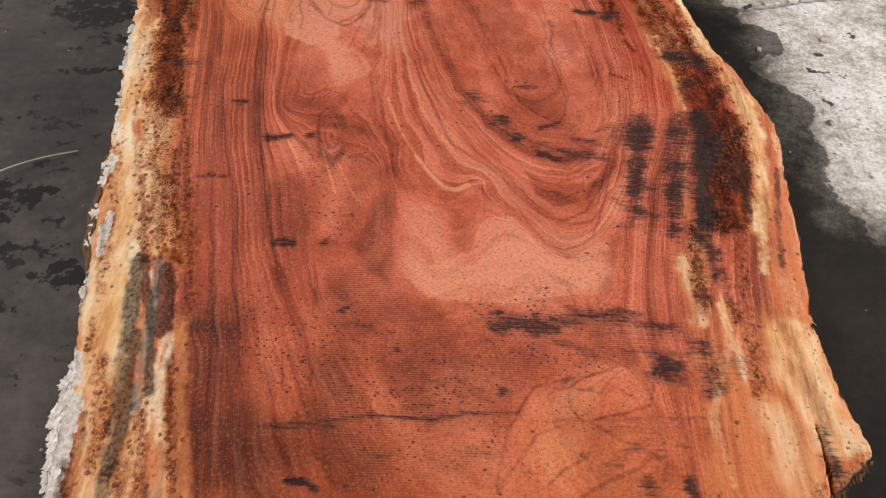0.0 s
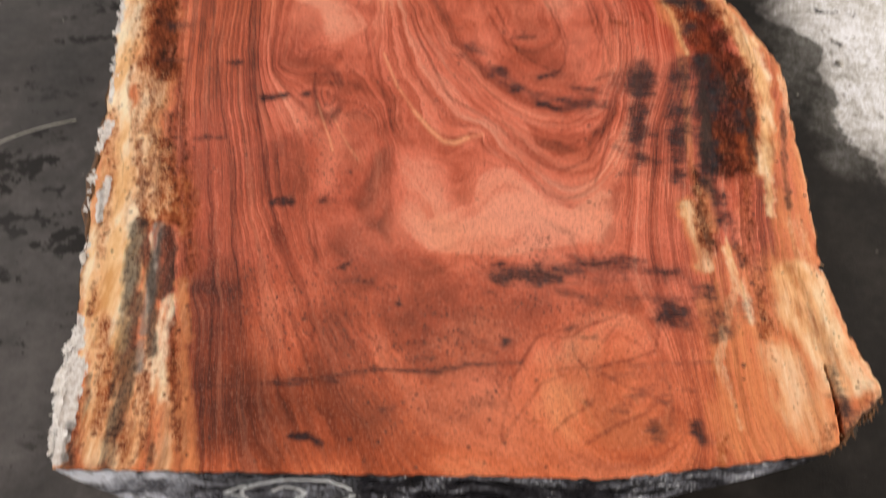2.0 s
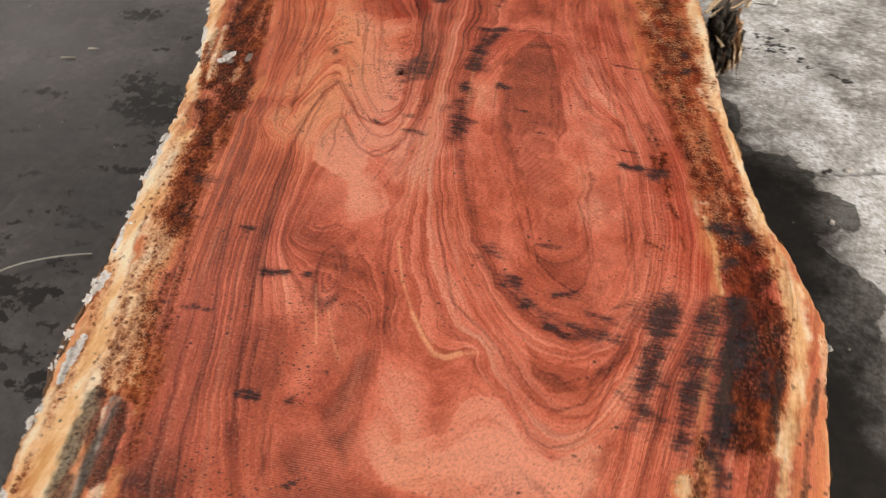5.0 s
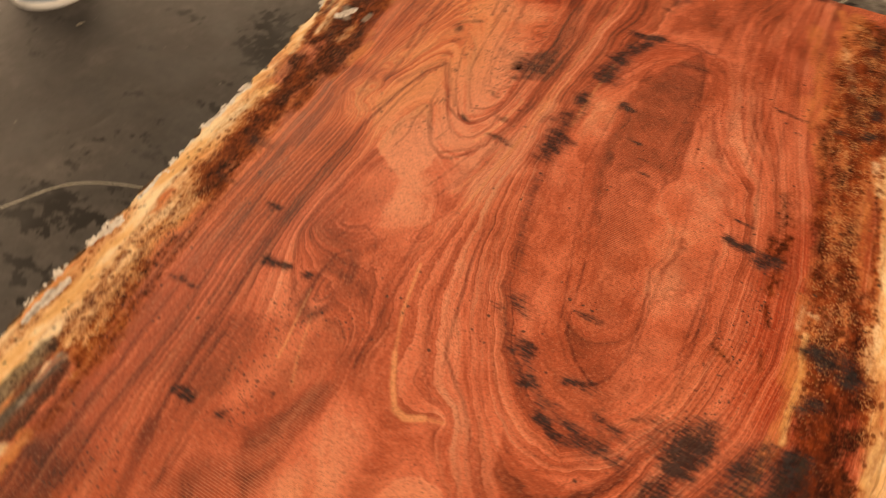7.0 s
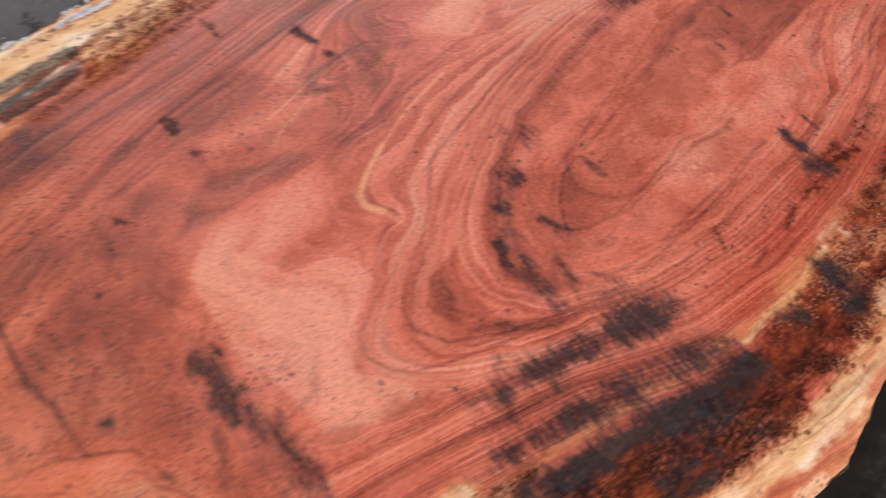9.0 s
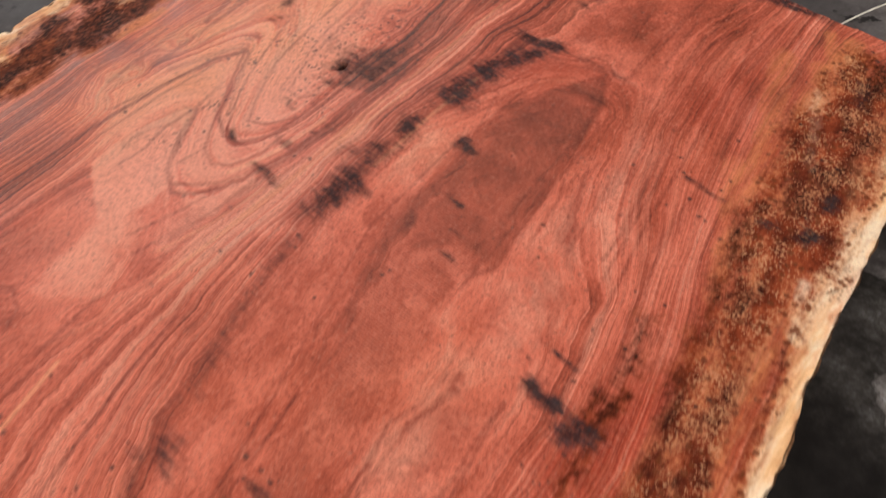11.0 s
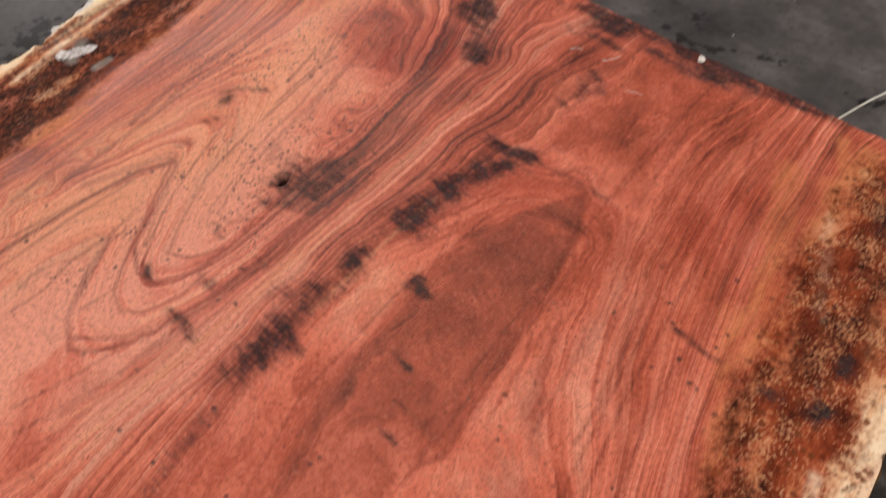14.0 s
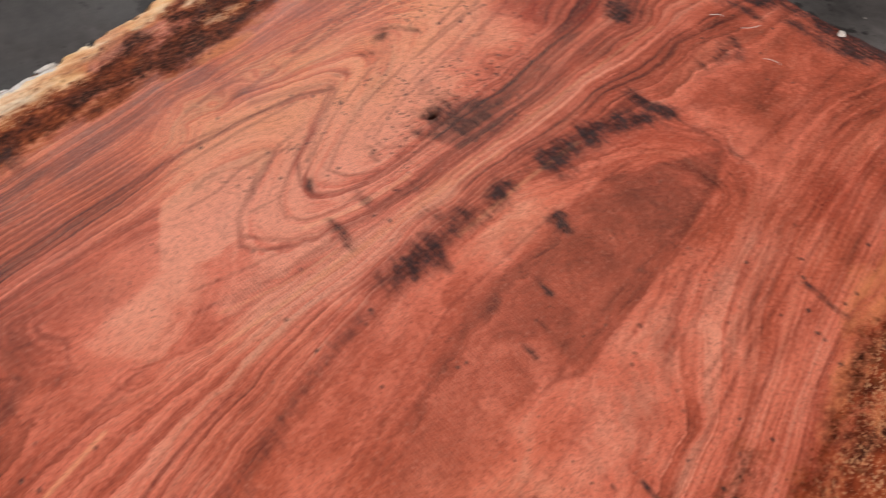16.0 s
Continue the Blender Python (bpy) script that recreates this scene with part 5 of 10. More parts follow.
stroke(STAIN, 0.0081, 0.5, 0.046, 0.634)
stroke(STAIN, 0.0063, 0.6, 0.044, 0.596)
stroke(STAIN, 0.0121, 0.8, -0.372, 1.213, -0.324, 1.222)
stroke(STAIN, 0.0113, 0.85, -0.276, 1.225)
stroke(STAIN, 0.0123, 0.6, -0.480, 1.076)
stroke(STAIN, 0.0109, 0.85, -0.291, 0.896, -0.254, 0.900)
stroke(STAIN, 0.0063, 0.8, -0.189, 0.905)
stroke(STAIN, 0.0045, 0.7, -0.135, 0.907)
stroke(STAIN, 0.0056, 0.9, -0.143, 0.983)
stroke(STAIN, 0.0113, 0.6, -0.148, 0.706)
stroke(STAIN, 0.0072, 0.6, -0.123, 0.736)
stroke(STAIN, 0.0177, 0.35, 0.132, 0.444, 0.158, 0.451)
stroke(STAIN, 0.0144, 0.4, -0.033, 0.419, -0.014, 0.429)
stroke(STAIN, 0.0090, 0.5, 0.296, 0.599, 0.313, 0.609)
stroke(STAIN, 0.0090, 0.5, 0.399, 0.757, 0.458, 0.768)
stroke(STAIN, 0.0205, 0.5, 0.497, 1.325, 0.519, 1.327)
stroke(STAIN, 0.0086, 0.7, -0.481, 1.331, -0.451, 1.334)
stroke(STAIN, 0.0087, 0.5, -0.505, 1.071, -0.439, 1.076)
stroke(STAIN, 0.0088, 0.45, -0.634, 1.334, -0.579, 1.339)
stroke(STAIN, 0.0242, 0.45, -0.658, 1.467, -0.612, 1.471)
stroke(STAIN, 0.0431, 0.25, -0.243, 1.115)
stroke(STAIN, 0.0880, 0.3, -0.278, 1.023)
stroke(STAIN, 0.0072, 0.85, -0.297, 0.888, -0.258, 0.891)
stroke(STAIN, 0.0073, 0.6, -0.153, 0.694, -0.108, 0.698)
stroke(STAIN, 0.0078, 0.6, -0.107, 0.698, -0.067, 0.701)
stroke(STAIN, 0.0052, 1.0, -0.132, 0.727, -0.127, 0.727)
stroke(STAIN, 0.0058, 1.0, -0.194, 0.899, -0.187, 0.900)
stroke(STAIN, 0.0072, 0.5, 0.016, 0.563, 0.052, 0.566)
stroke(STAIN, 0.0058, 0.4, -0.008, 0.622, 0.066, 0.627)
stroke(STAIN, 0.0070, 0.35, 0.102, 0.570, 0.152, 0.573)
stroke(STAIN, 0.0093, 0.25, -0.087, 0.561, -0.032, 0.565)
stroke(STAIN, 0.0070, 0.3, 0.068, 0.621, 0.161, 0.628)
stroke(STAIN, 0.0129, 0.3, 0.016, 0.528, 0.057, 0.531)
stroke(STAIN, 0.0069, 0.5, 0.333, 0.587, 0.358, 0.589)
stroke(STAIN, 0.0058, 0.7, 0.497, 0.486, 0.511, 0.487)
stroke(STAIN, 0.0173, 0.5, 0.366, 0.732, 0.495, 0.742)
stroke(STAIN, 0.0288, 0.9, 0.489, 0.641, 0.506, 0.642)
stroke(STAIN, 0.0299, 0.9, 0.584, 0.642)
stroke(STAIN, 0.0234, 0.5, 0.553, 0.703, 0.575, 0.704)
stroke(STAIN, 0.0066, 0.5, 0.420, 0.677, 0.518, 0.685)
stroke(STAIN, 0.0259, 0.45, 0.623, 0.670, 0.634, 0.671)
stroke(STAIN, 0.0128, 0.5, 0.439, 1.084, 0.508, 1.090)
stroke(STAIN, 0.0102, 0.5, 0.458, 1.026, 0.528, 1.032)
stroke(STAIN, 0.0174, 0.5, 0.659, 1.590, 0.719, 1.595)
stroke(STAIN, 0.0051, 0.45, -0.366, 0.459, -0.218, 0.469, -0.100, 0.480)
stroke(STAIN, 0.0051, 0.4, 0.241, 0.515, 0.403, 0.532, 0.567, 0.546)
stroke(STAIN, 0.0093, 0.5, -0.260, 0.470, -0.197, 0.474)
stroke(STAIN, 0.0058, 0.95, -0.173, 0.375, -0.147, 0.375, -0.120, 0.361)
stroke(STAIN, 0.0114, 0.95, 0.438, 0.419, 0.445, 0.401)
stroke(STAIN, 0.0112, 0.8, 0.510, 0.424, 0.518, 0.394)
stroke(STAIN, 0.0131, 0.35, 0.355, 0.403, 0.408, 0.469, 0.461, 0.505, 0.471, 0.421)
stroke(STAIN, 0.0092, 0.3, 0.073, 0.413, 0.116, 0.416)
stroke(STAIN, 0.0069, 0.6, 0.224, 0.419, 0.236, 0.420)
stroke(STAIN, 0.0058, 0.7, 0.326, 0.457, 0.332, 0.458)
stroke(STAIN, 0.0138, 0.3, 0.363, 0.509, 0.420, 0.513)
stroke(STAIN, 0.0345, 0.3, 0.462, 0.516, 0.483, 0.518)
stroke(STAIN, 0.0144, 0.6, 0.498, 1.298, 0.503, 1.360)
stroke(STAIN, 0.0177, 0.5, 0.477, 1.118, 0.521, 1.114)
stroke(STAIN, 0.0177, 0.5, 0.707, 1.144, 0.728, 1.231)
stroke(STAIN, 0.0209, 0.45, 0.353, 0.737, 0.427, 0.739)
stroke(STAIN, 0.0151, 0.6, 0.614, 1.603, 0.639, 1.600)
stroke(STAIN, 0.0192, 0.95, 0.482, 1.048, 0.488, 1.200, 0.528, 1.344)
stroke(STAIN, 0.0142, 1.0, 0.563, 1.054, 0.571, 1.171, 0.601, 1.289)
stroke(STAIN, 0.0114, 1.0, 0.620, 1.022, 0.632, 1.159, 0.652, 1.294, 0.663, 1.375)
stroke(STAIN, 0.0116, 0.5, 0.081, 1.377, 0.211, 1.260, 0.317, 1.193, 0.412, 1.220, 0.450, 1.317)
stroke(STAIN, 0.0126, 0.5, 0.478, 1.052, 0.513, 1.031, 0.540, 1.039)
stroke(CREAM, 0.0041, 0.3, 0.547, 0.889, 0.589, 1.081, 0.608, 1.231, 0.626, 1.474, 0.615, 1.594)

# stains of the far half
stroke(STAIN, 0.0151, 0.9, -0.122, 2.378, -0.076, 2.377, -0.045, 2.395)
stroke(STAIN, 0.0061, 0.42, -0.047, 2.393, 0.013, 2.401, 0.054, 2.407, 0.097, 2.403)
stroke(STAIN, 0.0170, 0.65, -0.081, 2.297, -0.090, 2.266, -0.097, 2.234)
stroke(STAIN, 0.0151, 0.55, -0.099, 2.223, -0.113, 2.185, -0.111, 2.147, -0.107, 2.109)
stroke(STAIN, 0.0177, 0.75, -0.099, 2.075, -0.095, 2.037)
stroke(STAIN, 0.0105, 0.5, -0.093, 1.980, -0.093, 1.964)
stroke(STAIN, 0.0105, 0.5, -0.088, 1.929, -0.071, 1.932)
stroke(STAIN, 0.0145, 0.85, -0.070, 1.888, -0.040, 1.881)
stroke(STAIN, 0.0145, 0.85, -0.080, 1.851, -0.052, 1.841)
stroke(STAIN, 0.0078, 0.6, -0.087, 1.800, -0.082, 1.784)
stroke(STAIN, 0.0105, 0.6, -0.052, 1.803, -0.039, 1.798)
stroke(STAIN, 0.0064, 0.4, -0.035, 1.737, -0.034, 1.727)
stroke(STAIN, 0.0150, 0.75, 0.000, 2.074, 0.029, 2.071)
stroke(STAIN, 0.0042, 1.0, 0.063, 1.973, 0.099, 1.968)
stroke(STAIN, 0.0042, 0.5, 0.117, 1.922, 0.134, 1.924)
stroke(STAIN, 0.0049, 0.8, 0.140, 1.882, 0.159, 1.881)
stroke(STAIN, 0.0117, 0.75, -0.222, 1.865, -0.208, 1.867)
stroke(STAIN, 0.0100, 0.55, -0.211, 1.800, -0.187, 1.804, -0.152, 1.795)
# the knot hole: its dark depth painted black over a shallow pit
stroke(STAIN, 0.0105, 1.6, -0.294, 2.061, -0.298, 2.078)
stroke(STAIN, 0.0234, 0.5, -0.281, 2.037, -0.287, 2.078, -0.272, 2.113)
stroke(STAIN, 0.0142, 0.6, -0.239, 2.108, -0.245, 2.149, -0.244, 2.180)
stroke(STAIN, 0.0144, 0.35, -0.371, 2.106, -0.339, 2.097)
stroke(STAIN, 0.0118, 0.4, -0.248, 2.190, -0.262, 2.308)
stroke(STAIN, 0.0214, 1.0, -0.457, 2.737, -0.368, 2.646, -0.328, 2.585)
stroke(STAIN, 0.0117, 0.95, -0.317, 2.544, -0.303, 2.535)
stroke(STAIN, 0.0322, 0.45, -0.445, 2.778, -0.344, 2.684)
stroke(STAIN, 0.0275, 0.4, -0.506, 2.717, -0.459, 2.649)
stroke(STAIN, 0.0191, 0.85, -0.191, 2.798, -0.153, 2.808)
stroke(STAIN, 0.0148, 0.5, -0.202, 2.748, -0.139, 2.736, -0.113, 2.733)
stroke(STAIN, 0.0148, 0.5, -0.104, 2.631, -0.083, 2.576)
stroke(STAIN, 0.0080, 0.5, -0.101, 2.538, -0.087, 2.537)
stroke(STAIN, 0.0264, 0.9, -0.099, 2.831, -0.033, 2.818, 0.048, 2.828, 0.130, 2.852, 0.199, 2.851)
stroke(STAIN, 0.0212, 0.5, -0.029, 2.774, 0.055, 2.767, 0.135, 2.792)
stroke(STAIN, 0.0137, 0.75, 0.232, 2.852, 0.283, 2.857)
stroke(STAIN, 0.0095, 0.6, 0.303, 2.861, 0.360, 2.885)
stroke(STAIN, 0.0056, 0.9, 0.320, 2.274, 0.344, 2.275, 0.369, 2.271, 0.389, 2.271)
stroke(STAIN, 0.0032, 0.4, 0.291, 2.221, 0.319, 2.236)
stroke(STAIN, 0.0091, 0.5, -0.541, 2.128, -0.522, 2.170, -0.493, 2.191)
stroke(STAIN, 0.0069, 0.4, -0.503, 2.071, -0.475, 2.109)
stroke(STAIN, 0.0085, 0.3, -0.203, 1.944, -0.175, 1.943)
stroke(STAIN, 0.0054, 0.9, 0.151, 2.103)
stroke(STAIN, 0.0028, 0.9, -0.204, 1.914, -0.197, 1.919)
stroke(STAIN, 0.0064, 0.4, 0.262, 2.257)
stroke(STAIN, 0.0049, 0.5, 0.232, 2.323)
stroke(STAIN, 0.0072, 0.5, -0.297, 1.942, -0.276, 1.932)
stroke(STAIN, 0.0071, 0.6, -0.305, 1.823, -0.282, 1.811)
stroke(STAIN, 0.0080, 0.35, -0.405, 1.679, -0.409, 1.716)
stroke(STAIN, 0.0261, 0.7, -0.684, 2.780, -0.545, 2.762, -0.423, 2.692)
stroke(STAIN, 0.0115, 0.3, -0.947, 2.378, -0.865, 2.156, -0.793, 1.903)
stroke(STAIN, 0.0120, 0.5, -0.919, 2.154, -0.876, 1.974)
stroke(STAIN, 0.0100, 0.35, -0.097, 2.386, 0.102, 2.408)
stroke(STAIN, 0.0244, 0.6, -0.083, 2.336, -0.105, 2.178, -0.097, 1.999, -0.065, 1.808)
stroke(STAIN, 0.0130, 0.45, -0.070, 1.869, -0.033, 1.693, 0.022, 1.562, 0.072, 1.442)
stroke(STAIN, 0.0132, 0.5, 0.118, 1.333, 0.215, 1.254, 0.319, 1.200, 0.406, 1.214)
stroke(STAIN, 0.0135, 0.45, 0.271, 1.308, 0.354, 1.305)
stroke(STAIN, 0.0276, 0.6, -0.208, 2.793, -0.069, 2.806, 0.061, 2.818, 0.168, 2.835)
stroke(STAIN, 0.0157, 0.5, -0.097, 2.357, -0.107, 2.284)
stroke(STAIN, 0.0126, 0.55, -0.113, 2.161, -0.093, 2.110)
stroke(STAIN, 0.0078, 0.6, -0.092, 2.023, -0.086, 2.001)
stroke(STAIN, 0.0064, 0.6, -0.103, 1.957, -0.094, 1.939)

# grey decay near the pale edge strip

# pale sapwood along both edges
stroke(SAP, 0.0469, 1.0, -1.102, 2.654, -1.031, 2.465)
stroke(SAP, 0.0272, 1.0, -1.023, 2.354, -0.940, 2.116, -0.878, 1.906, -0.839, 1.787)
stroke(SAP, 0.0219, 1.0, -0.826, 1.692, -0.783, 1.530, -0.758, 1.384, -0.734, 1.273)
stroke(SAP, 0.0437, 1.0, -0.832, 1.681, -0.786, 1.507, -0.749, 1.328, -0.720, 1.207, -0.691, 1.095)
stroke(SAP, 0.0344, 1.0, -0.679, 1.078, -0.647, 0.959, -0.619, 0.834, -0.603, 0.734)
stroke(SAP, 0.0113, 0.6, -0.395, 0.521, -0.366, 0.412, -0.343, 0.343)
stroke(SAP, 0.0311, 1.0, 0.535, 2.711, 0.557, 2.524, 0.583, 2.313, 0.614, 2.126)
stroke(SAP, 0.0225, 0.9, 0.378, 2.758, 0.417, 2.684)
stroke(SAP, 0.0203, 1.0, 0.627, 2.091, 0.659, 1.958, 0.692, 1.806, 0.732, 1.642)
stroke(SAP, 0.0203, 1.0, 0.692, 1.723, 0.731, 1.577, 0.774, 1.445, 0.783, 1.340)
stroke(SAP, 0.0265, 0.9, 0.790, 1.340, 0.781, 1.222, 0.767, 1.111, 0.738, 1.024)
stroke(SAP, 0.0178, 0.8, 0.842, 1.325, 0.830, 1.170)
stroke(SAP, 0.0358, 0.5, 0.787, 0.996, 0.767, 0.871, 0.754, 0.758, 0.754, 0.655)
stroke(SAP, 0.0656, 1.0, 0.749, 0.731, 0.756, 0.619, 0.773, 0.517)
stroke(SAP, 0.0707, 0.85, 0.691, 0.555, 0.702, 0.469, 0.710, 0.418)
stroke(SAP, 0.0500, 0.55, 0.629, 0.609, 0.621, 0.506, 0.623, 0.412)
stroke(SAP, 0.0135, 0.6, 0.609, 0.981, 0.603, 0.858)
stroke(SAP, 0.0129, 0.7, 0.623, 0.802, 0.627, 0.721, 0.567, 0.546, 0.586, 0.419)

# rust-brown mottled bands next to the sapwood
stroke(RUST, 0.0255, 0.7, -0.994, 2.707, -0.908, 2.445)
stroke(RUST, 0.0441, 1.0, -0.906, 2.379, -0.846, 2.157, -0.783, 1.910)
stroke(CREAM, 0.0107, 0.8, -0.911, 2.608, -0.855, 2.419)
stroke(SAP, 0.0585, 1.0, -1.094, 2.629, -1.020, 2.451)
stroke(CREAM, 0.0382, 0.9, -1.086, 2.605, -1.016, 2.451)
stroke(RUST, 0.0239, 0.5, -0.757, 1.724, -0.711, 1.507, -0.676, 1.342)
stroke(RUST, 0.0183, 0.7, -0.856, 2.446, -0.748, 2.048, -0.708, 1.816, -0.663, 1.614)
stroke(RUST, 0.0312, 0.55, -0.638, 1.275, -0.613, 1.139, -0.583, 1.015, -0.549, 0.886, -0.542, 0.833)
stroke(RUST, 0.0168, 0.36, -0.570, 1.200, -0.526, 1.037, -0.493, 0.891, -0.450, 0.774, -0.436, 0.679)
stroke(RUST, 0.0300, 0.9, 0.443, 2.759, 0.467, 2.522, 0.484, 2.271)
stroke(SAP, 0.0280, 0.5, 0.481, 2.351, 0.529, 2.088, 0.579, 1.861, 0.617, 1.637)
stroke(RUST, 0.0187, 0.8, 0.595, 1.012, 0.590, 0.887, 0.589, 0.800)
stroke(RUST, 0.0202, 0.5, 0.692, 0.972, 0.677, 0.821, 0.674, 0.712, 0.668, 0.624)
stroke(RUST, 0.0257, 1.0, 0.451, 2.686, 0.480, 2.521, 0.499, 2.384, 0.538, 2.253)
stroke(RUST, 0.0142, 0.5, 0.416, 2.515, 0.445, 2.370, 0.488, 2.227)
stroke(SAP, 0.0134, 0.45, 0.315, 2.798, 0.381, 2.684, 0.424, 2.480)
stroke(STAIN, 0.0072, 0.5, 0.521, 2.279, 0.508, 2.345)
stroke(RUST, 0.0291, 1.0, -0.859, 2.194, -0.869, 2.321, -0.870, 2.408)

# red damp patches and darker heart
stroke(DEEP, 0.0521, 0.8, -0.493, 2.464, -0.408, 2.448, -0.336, 2.450)
stroke(DEEP, 0.0468, 0.6, -0.836, 2.492, -0.741, 2.449)
stroke(DEEP, 0.0400, 0.5, -0.709, 2.687, -0.524, 2.641)
stroke(DEEP, 0.0257, 0.6, -0.788, 2.197, -0.706, 1.912, -0.686, 1.786)
stroke(DEEP, 0.0744, 0.3, -0.096, 0.774, -0.083, 0.667, -0.050, 0.570, 0.001, 0.482)
stroke(DEEP, 0.0606, 0.5, -0.393, 0.643, -0.342, 0.525, -0.306, 0.417)
stroke(DEEP, 0.0448, 0.4, -0.213, 0.445, -0.132, 0.429)
stroke(DEEP, 0.0506, 0.4, -0.268, 1.113, -0.251, 0.942)
stroke(DEEP, 0.0400, 0.4, 0.120, 0.491, 0.105, 0.405)
stroke(DEEP, 0.0416, 0.35, -0.322, 1.473, -0.297, 1.251)
stroke(DEEP, 0.0237, 0.5, -0.067, 1.041, -0.083, 0.956, -0.111, 0.891)
stroke(DEEP, 0.0583, 0.55, -0.481, 2.420, -0.419, 2.434, -0.383, 2.458)
stroke(DEEP, 0.0071, 0.6, 0.236, 2.131, 0.263, 2.027)
stroke(DEEP, 0.0135, 0.5, -0.264, 2.230, -0.232, 2.102, -0.192, 1.926, -0.189, 1.796)
stroke(DEEP, 0.0080, 0.7, -0.455, 1.969, -0.389, 1.868, -0.322, 1.787, -0.263, 1.750)
stroke(DEEP, 0.0091, 0.6, -0.466, 1.977, -0.473, 1.867, -0.474, 1.770)
stroke(DEEP, 0.0163, 0.55, -0.100, 0.943, -0.080, 1.003, -0.076, 1.062, -0.081, 1.129)
stroke(DEEP, 0.0541, 0.4, -0.074, 0.594, 0.013, 0.605, 0.100, 0.623)

# light salmon fields
stroke(PALE, 0.0591, 0.7, -0.409, 1.716, -0.449, 1.794, -0.441, 1.897, -0.398, 1.973)
stroke(PALE, 0.0380, 0.7, -0.269, 1.852, -0.306, 1.981, -0.405, 2.091, -0.489, 2.272)
stroke(PALE, 0.0424, 0.6, -0.275, 1.594, -0.212, 1.655, -0.198, 1.714, -0.167, 1.896)
stroke(PALE, 0.0382, 0.4, -0.611, 1.889, -0.601, 2.034, -0.614, 2.240)
stroke(PALE, 0.0201, 0.6, -0.139, 1.977, -0.107, 1.850, -0.089, 1.728)
stroke(PALE, 0.0251, 0.4, 0.010, 1.890, -0.004, 2.053, 0.006, 2.162)
stroke(PALE, 0.0573, 0.5, 0.051, 0.889, 0.098, 0.997, 0.197, 0.976)
stroke(PALE, 0.0571, 0.4, -0.207, 0.827, -0.222, 1.002, -0.265, 1.184)
stroke(PALE, 0.0361, 0.5, 0.182, 1.033, 0.278, 0.943, 0.389, 0.929)
stroke(PALE, 0.0504, 0.4, 0.027, 1.811, 0.098, 1.644, 0.160, 1.446)
stroke(PALE, 0.0597, 0.35, 0.237, 2.226, 0.330, 1.883, 0.392, 1.603)
stroke(PALE, 0.0285, 0.4, -0.035, 1.485, 0.077, 1.268, 0.212, 1.157)
stroke(PALE, 0.0760, 0.4, 0.195, 1.153, 0.321, 1.057, 0.421, 1.065)
stroke(PALE, 0.0309, 1.2, -0.352, 1.664, -0.355, 1.687, -0.303, 1.649)
stroke(PALE, 0.0535, 0.6, -0.494, 2.224, -0.555, 2.370, -0.603, 2.533)
stroke(PALE, 0.0290, 0.6, -0.303, 1.906, -0.296, 2.006)
stroke(PALE, 0.0129, 0.8, -0.280, 1.721, -0.333, 1.789)
stroke(PALE, 0.0154, 0.5, -0.058, 1.849, -0.068, 1.938, -0.068, 2.046)
stroke(PALE, 0.0541, 1.0, 0.058, 0.819, 0.140, 0.857, 0.201, 0.906, 0.277, 0.889)
stroke(PALE, 0.0404, 0.8, -0.037, 0.805, 0.009, 0.891)
stroke(PALE, 0.0355, 0.5, -0.161, 1.421, -0.230, 1.505)
stroke(PALE, 0.0360, 0.8, -0.339, 1.668, -0.274, 1.563, -0.246, 1.477)
stroke(PALE, 0.0600, 0.5, -0.315, 1.523, -0.258, 1.452, -0.185, 1.479)
stroke(PALE, 0.0700, 0.7, 0.149, 0.912, 0.232, 0.903, 0.325, 0.865)
stroke(PALE, 0.0437, 0.6, 0.002, 0.963, 0.035, 0.842, 0.140, 0.821)
stroke(PALE, 0.0500, 0.4, 0.313, 0.835, 0.397, 0.886)
stroke(PALE, 0.0328, 0.5, 0.261, 0.546, 0.334, 0.575, 0.411, 0.629)
stroke(PALE, 0.0400, 0.5, 0.280, 0.470, 0.316, 0.400)
stroke(PALE, 0.0416, 0.4, 0.027, 1.335, 0.115, 1.202)
stroke(PALE, 0.0422, 0.4, -0.342, 2.134, -0.285, 1.862)
stroke(PALE, 0.0350, 0.4, -0.458, 1.856, -0.400, 1.827)
stroke(PALE, 0.0303, 0.25, -0.549, 2.127, -0.480, 1.793)
stroke(PALE, 0.0406, 0.4, -0.177, 0.712, -0.126, 0.663)
stroke(LINE, 0.0033, 0.8, -0.108, 1.380, -0.066, 1.264, -0.020, 1.178)
stroke(LINE, 0.0048, 1.0, -0.020, 1.178, 0.021, 1.117, 0.052, 1.082)
stroke(LINE, 0.0067, 1.0, 0.054, 1.081, 0.077, 1.077, 0.105, 1.095)
stroke(LINE, 0.0039, 0.5, 0.110, 1.097, 0.139, 1.107)
stroke(LINE, 0.0028, 0.5, -0.223, 2.552, -0.175, 2.066, -0.141, 1.805, -0.128, 1.608)
stroke(LINE, 0.0025, 0.5, -0.151, 1.845, -0.167, 1.937, -0.180, 2.056)
stroke(LINE, 0.0024, 0.5, -0.205, 1.158, -0.160, 1.065, -0.127, 1.013)

